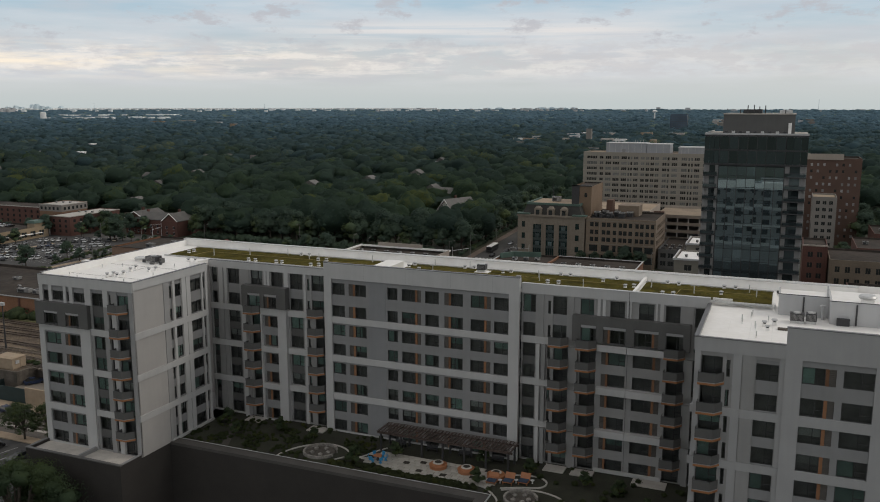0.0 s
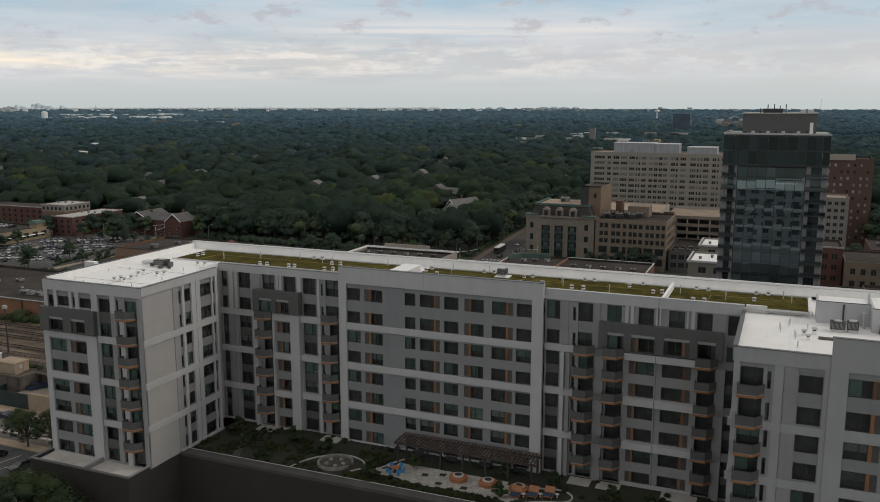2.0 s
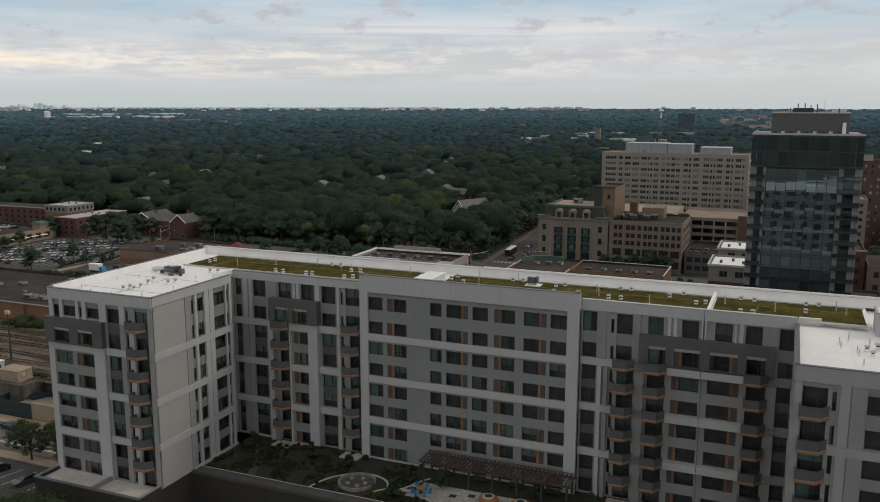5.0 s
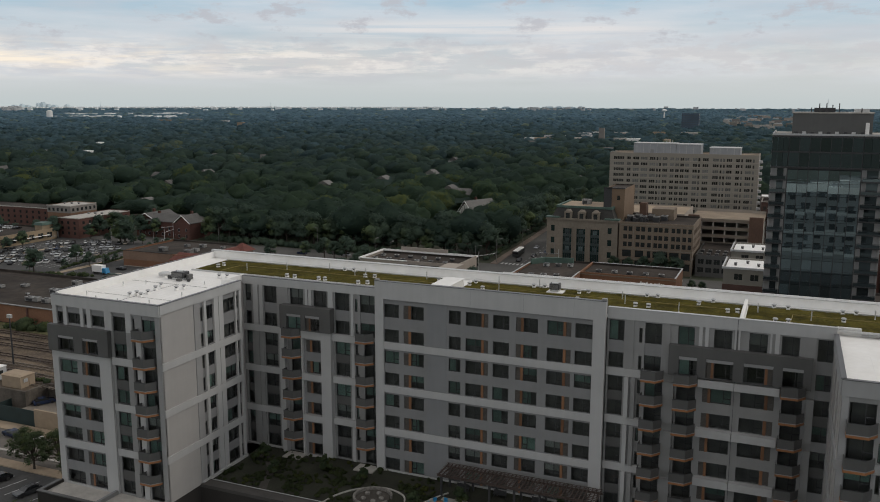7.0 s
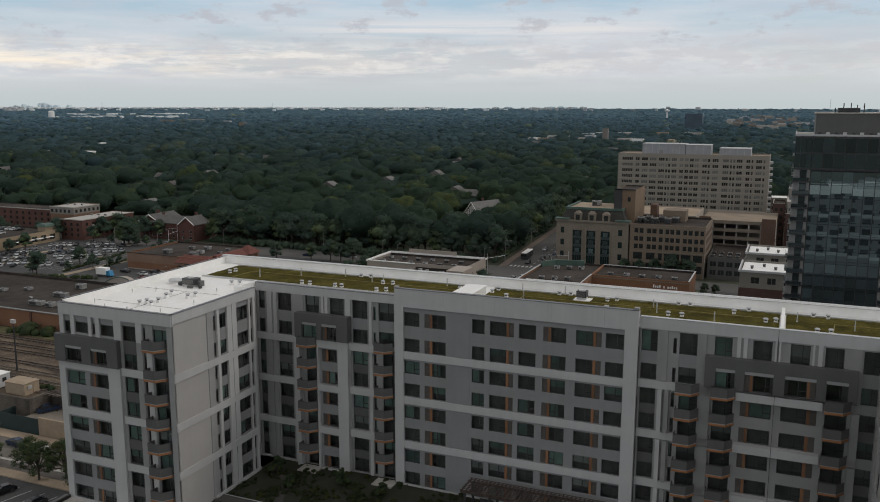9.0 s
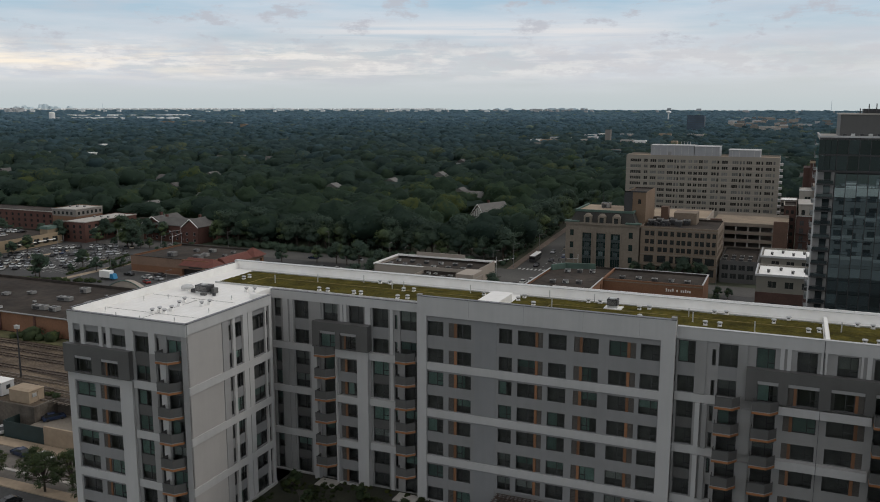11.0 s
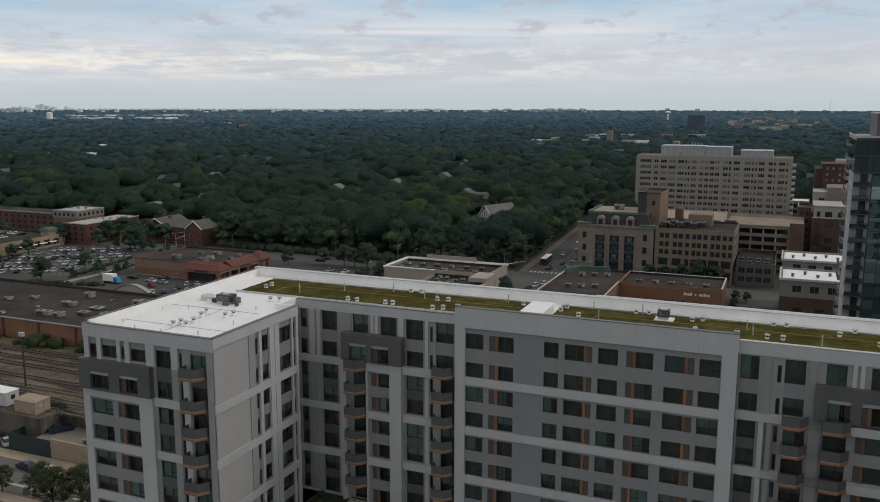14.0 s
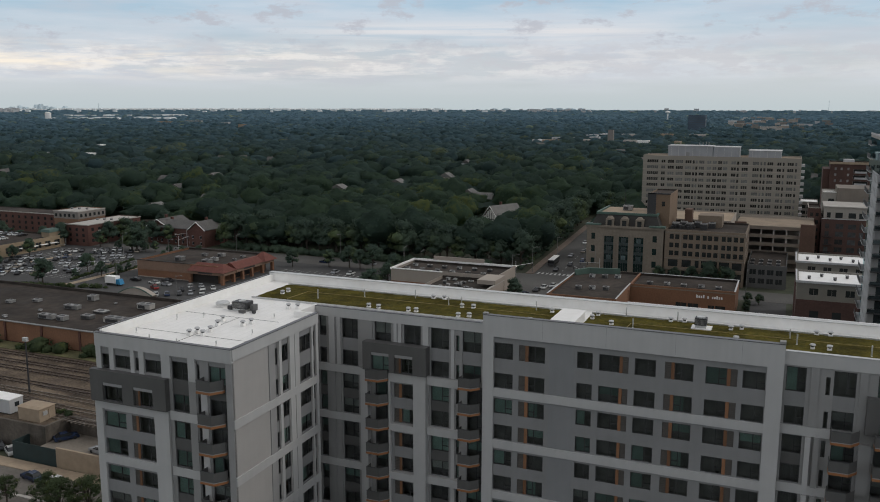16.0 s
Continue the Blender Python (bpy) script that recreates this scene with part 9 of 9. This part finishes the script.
# shrubs by the tracks and in the courtyard
def shrubs(name, spots, size, label, mat=None, z=0.0, per=60):
    rng = np.random.default_rng(len(spots))
    c = np.array([(x, y, z + r * 0.5) for x, y, r in spots])
    rad = np.array([r for _, _, r in spots])
    v, f = leaf_cloud(c, rad, per, size, rng, 0.7)
    bv, bf = ball(1)
    cv = (c[:, None, :] + bv[None] * (rng.uniform(0.7, 1.0, (len(c), len(bv))) * rad[:, None])[:, :, None] * np.array([1, 1, 0.85])).reshape(-1, 3)
    cf = (bf[None] + (np.arange(len(c)) * len(bv))[:, None, None]).reshape(-1, 3)
    f = np.concatenate([f[:, [0, 1, 2]], f[:, [0, 2, 3]], cf + len(v)])
    v = np.concatenate([v, cv])
    tagged(new(name, quad_mesh(name, v, f, mat or SHRUB)), label, "shrubs", "", "stuff")


SR = random.Random(3)
shrubs("lot_hedge", [(-238 + 40 * q + SR.uniform(-1, 1), 131.5 + 11.5 * q + SR.uniform(-0.6, 0.6), SR.uniform(0.7, 1.5)) for q in [k / 30 for k in range(31)]] + [(-221 - 8 * q + SR.uniform(-0.5, 0.5), 149 + 42 * q, SR.uniform(0.5, 1.1)) for q in [k / 24 for k in range(25)]] + [(-213 - 3 * q, 160 + 22 * q, SR.uniform(0.5, 1.0)) for q in [k / 14 for k in range(15)]], 0.5, "green hedge and bushes round the car park", TREELEAVES)
shrubs("trackside_shrubs", [(SR.uniform(-260, -115), SR.uniform(61.5, 64.5), SR.uniform(1.0, 2.8)) for _ in range(46)], 0.6, "bushes against the warehouse wall", TREELEAVES, 5.0)
deck_spots = []
while len(deck_spots) < 380:
    x, y = SR.uniform(-20.5, 30), SR.uniform(-11.6, 0.2)
    if PATIO(x, y) or (9 < x < 31 and y > -5.2) or math.hypot(x - 1.9, y + 8.2) < 3.0 or (y > -2.2 and SR.random() < 0.5):
        continue
    if noise.noise((x * 0.25, y * 0.25, 7)) < -0.12:
        continue
    deck_spots.append((x, y, SR.uniform(0.14, 0.4)))
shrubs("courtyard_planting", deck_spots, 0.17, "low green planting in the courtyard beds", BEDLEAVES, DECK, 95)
deck2 = []
while len(deck2) < 70:
    x, y = SR.uniform(31.8, 60), SR.uniform(-22, 0.3)
    if math.hypot(x - 34.1, y + 11.6) < 2.7 or (30 < x < 39 and -11 < y < -7) or (54.8 < x and y < 1):
        continue
    deck2.append((x, y, SR.uniform(0.25, 0.6)))
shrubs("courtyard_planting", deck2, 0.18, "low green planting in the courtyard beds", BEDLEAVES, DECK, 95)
shrubs("bank_weeds", [(SR.uniform(-116, -99), SR.uniform(30.6, 32.5), SR.uniform(0.3, 0.8)) for _ in range(26)], 0.3, "weeds along the top of the retaining wall", TREELEAVES, 5.0)
shrubs("villa_shrubs", [(SR.uniform(-124, -92), SR.uniform(276, 324), SR.uniform(0.9, 1.9)) for _ in range(110)], 0.7, "bushes filling the sight gap cleared in front of the villa", LEAVES, 0.0)
hedge = []
for k in range(95):
    hedge.append((5.2 + k * 0.235 + SR.uniform(-0.2, 0.2), -11.0 + SR.uniform(-0.75, 0.75), SR.uniform(0.3, 0.5)))
shrubs("clipped_hedge", hedge, 0.16, "low clipped green hedge inside the podium parapet", SHRUB, DECK, 100)
shrubs("woods_edge_brush", [(-300 + 1.15 * k + SR.uniform(-0.6, 0.6), SR.uniform(231.0, 236.0), SR.uniform(1.2, 2.9)) for k in range(190) if not -268 < -300 + 1.15 * k < -216] + [(-68 - k * 0.12 - SR.uniform(0, 3), 236 + k * 1.9, SR.uniform(0.8, 1.8)) for k in range(60)], 0.42, "leafy brush along the edge of the woods", LEAVES, 0.0, 70)
SMALL = [tree_kind(4.2, 1.6, 12, 90, 0.26, 17, TREELEAVES)]
for x, y in ((-18, -4), (-14, -7), (-8, -3.5), (-1.5, -4.5), (8.5, -9.8), (27.2, -9.3), (26, -3.0), (33, -4), (41, -5), (46, -6), (44, -12), (50, -9), (13, -5.4)):
    plant(x, y, SMALL[0], GR.uniform(0.45, 0.7), DECK, "small ornamental tree in the courtyard garden")

# ---- far landmarks ----
wtr = thing("water_tower", "pale cylindrical water tower far off above the woods", "water tower", (-2071, 1853, 4))
part("shaft", Mesh().tube(-2071, 1853, 4, 43.5, 9.0, 9.0, 20), MEMBRANE, wtr)
part("cap", Mesh().tube(-2071, 1853, 43.51, 46, 9.3, 4, 20), MEMBRANE, wtr)
wt2 = thing("water_tower", "small pale round water tower far off above the woods", "water tower", (-322, 2543, 10))
part("stem", Mesh().tube(-322, 2543, 8, 44, 2.2, 2.0, 10), MEMBRANE, wt2)
part("tank", Mesh().tube(-322, 2543, 44, 47, 3, 7.5, 16).tube(-322, 2543, 47, 50, 7.5, 7.5, 16).tube(-322, 2543, 50, 52.5, 7.5, 2, 16), MEMBRANE, wt2)
# Distance haze is mixed into this glass colour, making it lighter and bluer.
off = Far("dark_office_block", "dark blue glass office block far off above the woods", -176, -141, 1765, 1790, 47.5, material("hazed_blue_glass", (0.065, 0.095, 0.13), 0.25, vary=0.2, scale=0.05), TAR, 0.7, 2.0)
off.done()
for k in range(11):
    off.add("floor_line", Mesh().box(-176, -141, 1764.8, 1764.997, 6 + k * 3.7, 6.5 + k * 3.7), DARKMETAL)
tw2 = Far("church_tower", "pale stone church tower far off among trees", -226, -218, 1180, 1188, 31, GREYTOP, TAR, 0.5)
tw2.done()
FR = random.Random(31)
PALE = [MEMBRANE, PALEGREYWALL, CONCRETE, TANROOF]
for k in range(16):
    x, y = FR.uniform(-330, -120), FR.uniform(1120, 1500)
    w, d = FR.uniform(8, 28), FR.uniform(8, 16)
    solid("far_low_building", Mesh().box(x - w / 2, x + w / 2, y - d / 2, y + d / 2, 0, FR.uniform(15.5, 18.5)), PALE[k % 4], "pale low building far off among the trees", "building", "far low buildings")
for x0, x1, y, h in ((-1565, -1521, 1750, 23.5), (-1546, -1490, 1838, 24.5), (-1359, -1338, 1758, 23.0), (-1177, -1160, 1578, 23.0), (-735, -705, 613, 14.5), (-700, -684, 624, 14.0), (-812, -806, 765, 15.5)):
    solid("far_low_building", Mesh().box(x0, x1, y, y + 9, 0, h - 1.2).box(x0 - 0.5, x1 + 0.5, y - 0.5, y + 9.5, h - 1.2, h), PALE[int(x0) % 4], "pale flat-roofed building far off among the trees", "building", "far low buildings")
# Near-white base colour stands in for sunlight on the far shed walls.
BRIGHT = material("sunlit_white_sheds", (0.9, 0.9, 0.88), 0.5, vary=0.05)
far = Mesh()


def shed(turn, r, w, d, h):
    """One shed at a bearing left of the walk's heading, in degrees, and a distance."""
    ang = radians(22.6 + turn)
    x, y = 40 - r * math.sin(ang), -95 + r * math.cos(ang)
    z = rise(x, y)
    far.box(x - w / 2, x + w / 2, y - d / 2, y + d / 2, z, z + h)


for k in range(40):
    shed(28 - 36 * FR.random(), FR.uniform(4300, 4700), FR.uniform(10, 40), 10, FR.uniform(13.5, 17))
for k in range(60):
    shed(FR.uniform(16.5, 24.5), FR.choice((FR.uniform(2850, 3000), FR.uniform(3300, 3400))), FR.uniform(8, 44), 10, FR.uniform(15.5, 18.5))
for k in range(330):
    shed(29 - 29 * FR.random() ** 1.1, FR.uniform(4900, 4975), FR.uniform(14, 80), 12, FR.uniform(13.0, 17.0))
solid("far_industrial_town", far, BRIGHT, "pale sheds and warehouses of a far industrial town", "town", "", "stuff")
far2 = Mesh()
for k in range(80):
    r, ang = FR.uniform(4300, 4950), radians(22.6 + FR.choice((FR.uniform(-28, 5), FR.uniform(-10, -6), FR.uniform(26.3, 27.3))))
    x, y = 40 - r * math.sin(ang), -95 + r * math.cos(ang)
    w, h = FR.uniform(6, 26), FR.uniform(12, 21)
    z = rise(x, y)
    far2.box(x - w / 2, x + w / 2, y - 8, y + 8, z, z + h)
# Haze of the distance is put into this pale blue base colour; masts share it.
SKYLINE = material("hazy_blue_towers", (0.60, 0.69, 0.73), 0.8, vary=0.05)
for turn, w, h in ((26.6, 26, 30), (26.2, 18, 36), (25.9, 30, 28), (25.3, 16, 42), (25.05, 22, 46), (24.75, 18, 34), (24.4, 34, 30), (23.7, 20, 33), (-7.2, 60, 23), (-7.9, 40, 25), (-8.6, 70, 22), (-9.3, 30, 24), (-4.4, 50, 22), (-3.6, 36, 21)):
    ang = radians(22.6 + turn)
    x, y = 40 - 4940 * math.sin(ang), -95 + 4940 * math.cos(ang)
    z = rise(x, y)
    solid("skyline_tower", Mesh().box(x - w / 2, x + w / 2, y - 10, y + 10, z, z + h * 0.72).box(x - w * 0.3, x + w * 0.3, y - 8, y + 8, z + h * 0.72, z + h * 0.84), SKYLINE, "pale blue-grey tower of a far city skyline", "tower", "skyline towers")
for turn, h in ((-24.4, 62), (21.8, 44), (11.3, 40)):
    ang = radians(22.6 + turn)
    x, y = 40 - 4900 * math.sin(ang), -95 + 4900 * math.cos(ang)
    solid("radio_mast", Mesh().tube(x, y, rise(x, y), rise(x, y) + h, 1.3, 0.7, 6), SKYLINE, "thin radio mast far off on the horizon", "mast", "radio masts")
solid("far_town", far2, PALEGREYWALL, "pale buildings of a far town on the horizon", "town", "", "stuff")
# a far suburb of tan and brick roofs
for k in range(46):
    r, ang = FR.uniform(1900, 3000), radians(22.6 - FR.gauss(21.5, 1.6))
    x, y = 40 - r * math.sin(ang), -95 + r * math.cos(ang)
    z = rise(x, y)
    w = FR.uniform(8, 26)
    solid("far_low_building", Mesh().box(x - w / 2, x + w / 2, y, y + 12, z, z + 18).box(x - w / 2 - 0.5, x + w / 2 + 0.5, y - 0.5, y + 12.5, z + 18, z + FR.uniform(18.6, 21.5)), (GREYTOP, BEIGE, SLATEGREY, PALEGREYWALL, CONCRETE)[k % 5], "low tan and brick building far off in a suburb", "building", "far low buildings")
# roofs showing between the trees
for k, (x, y) in enumerate(HOUSES):
    h = thing("suburban_house", "suburban house roof showing between dark trees", "house", (x, y, 0), "suburban houses")
    w, d = FR.uniform(9, 15), FR.uniform(8, 11)
    e = FR.uniform(7.0, 10.0)
    part("wall", Mesh().box(x - w / 2, x + w / 2, y - d / 2, y + d / 2, 0, e), (REDBRICK, PALEGREYWALL, BEIGE)[k % 3], h)
    part("roof", Mesh().gable(x - w / 2 - 0.4, x + w / 2 + 0.4, y - d / 2 - 0.4, y + d / 2 + 0.4, e + 0.003, e + 3.6, "x" if k % 2 else "y"), (SHINGLE, SHINGLE, bpy.data.materials["pale_shingle"], SHINGLE, bpy.data.materials["pale_shingle"])[k % 5], h)
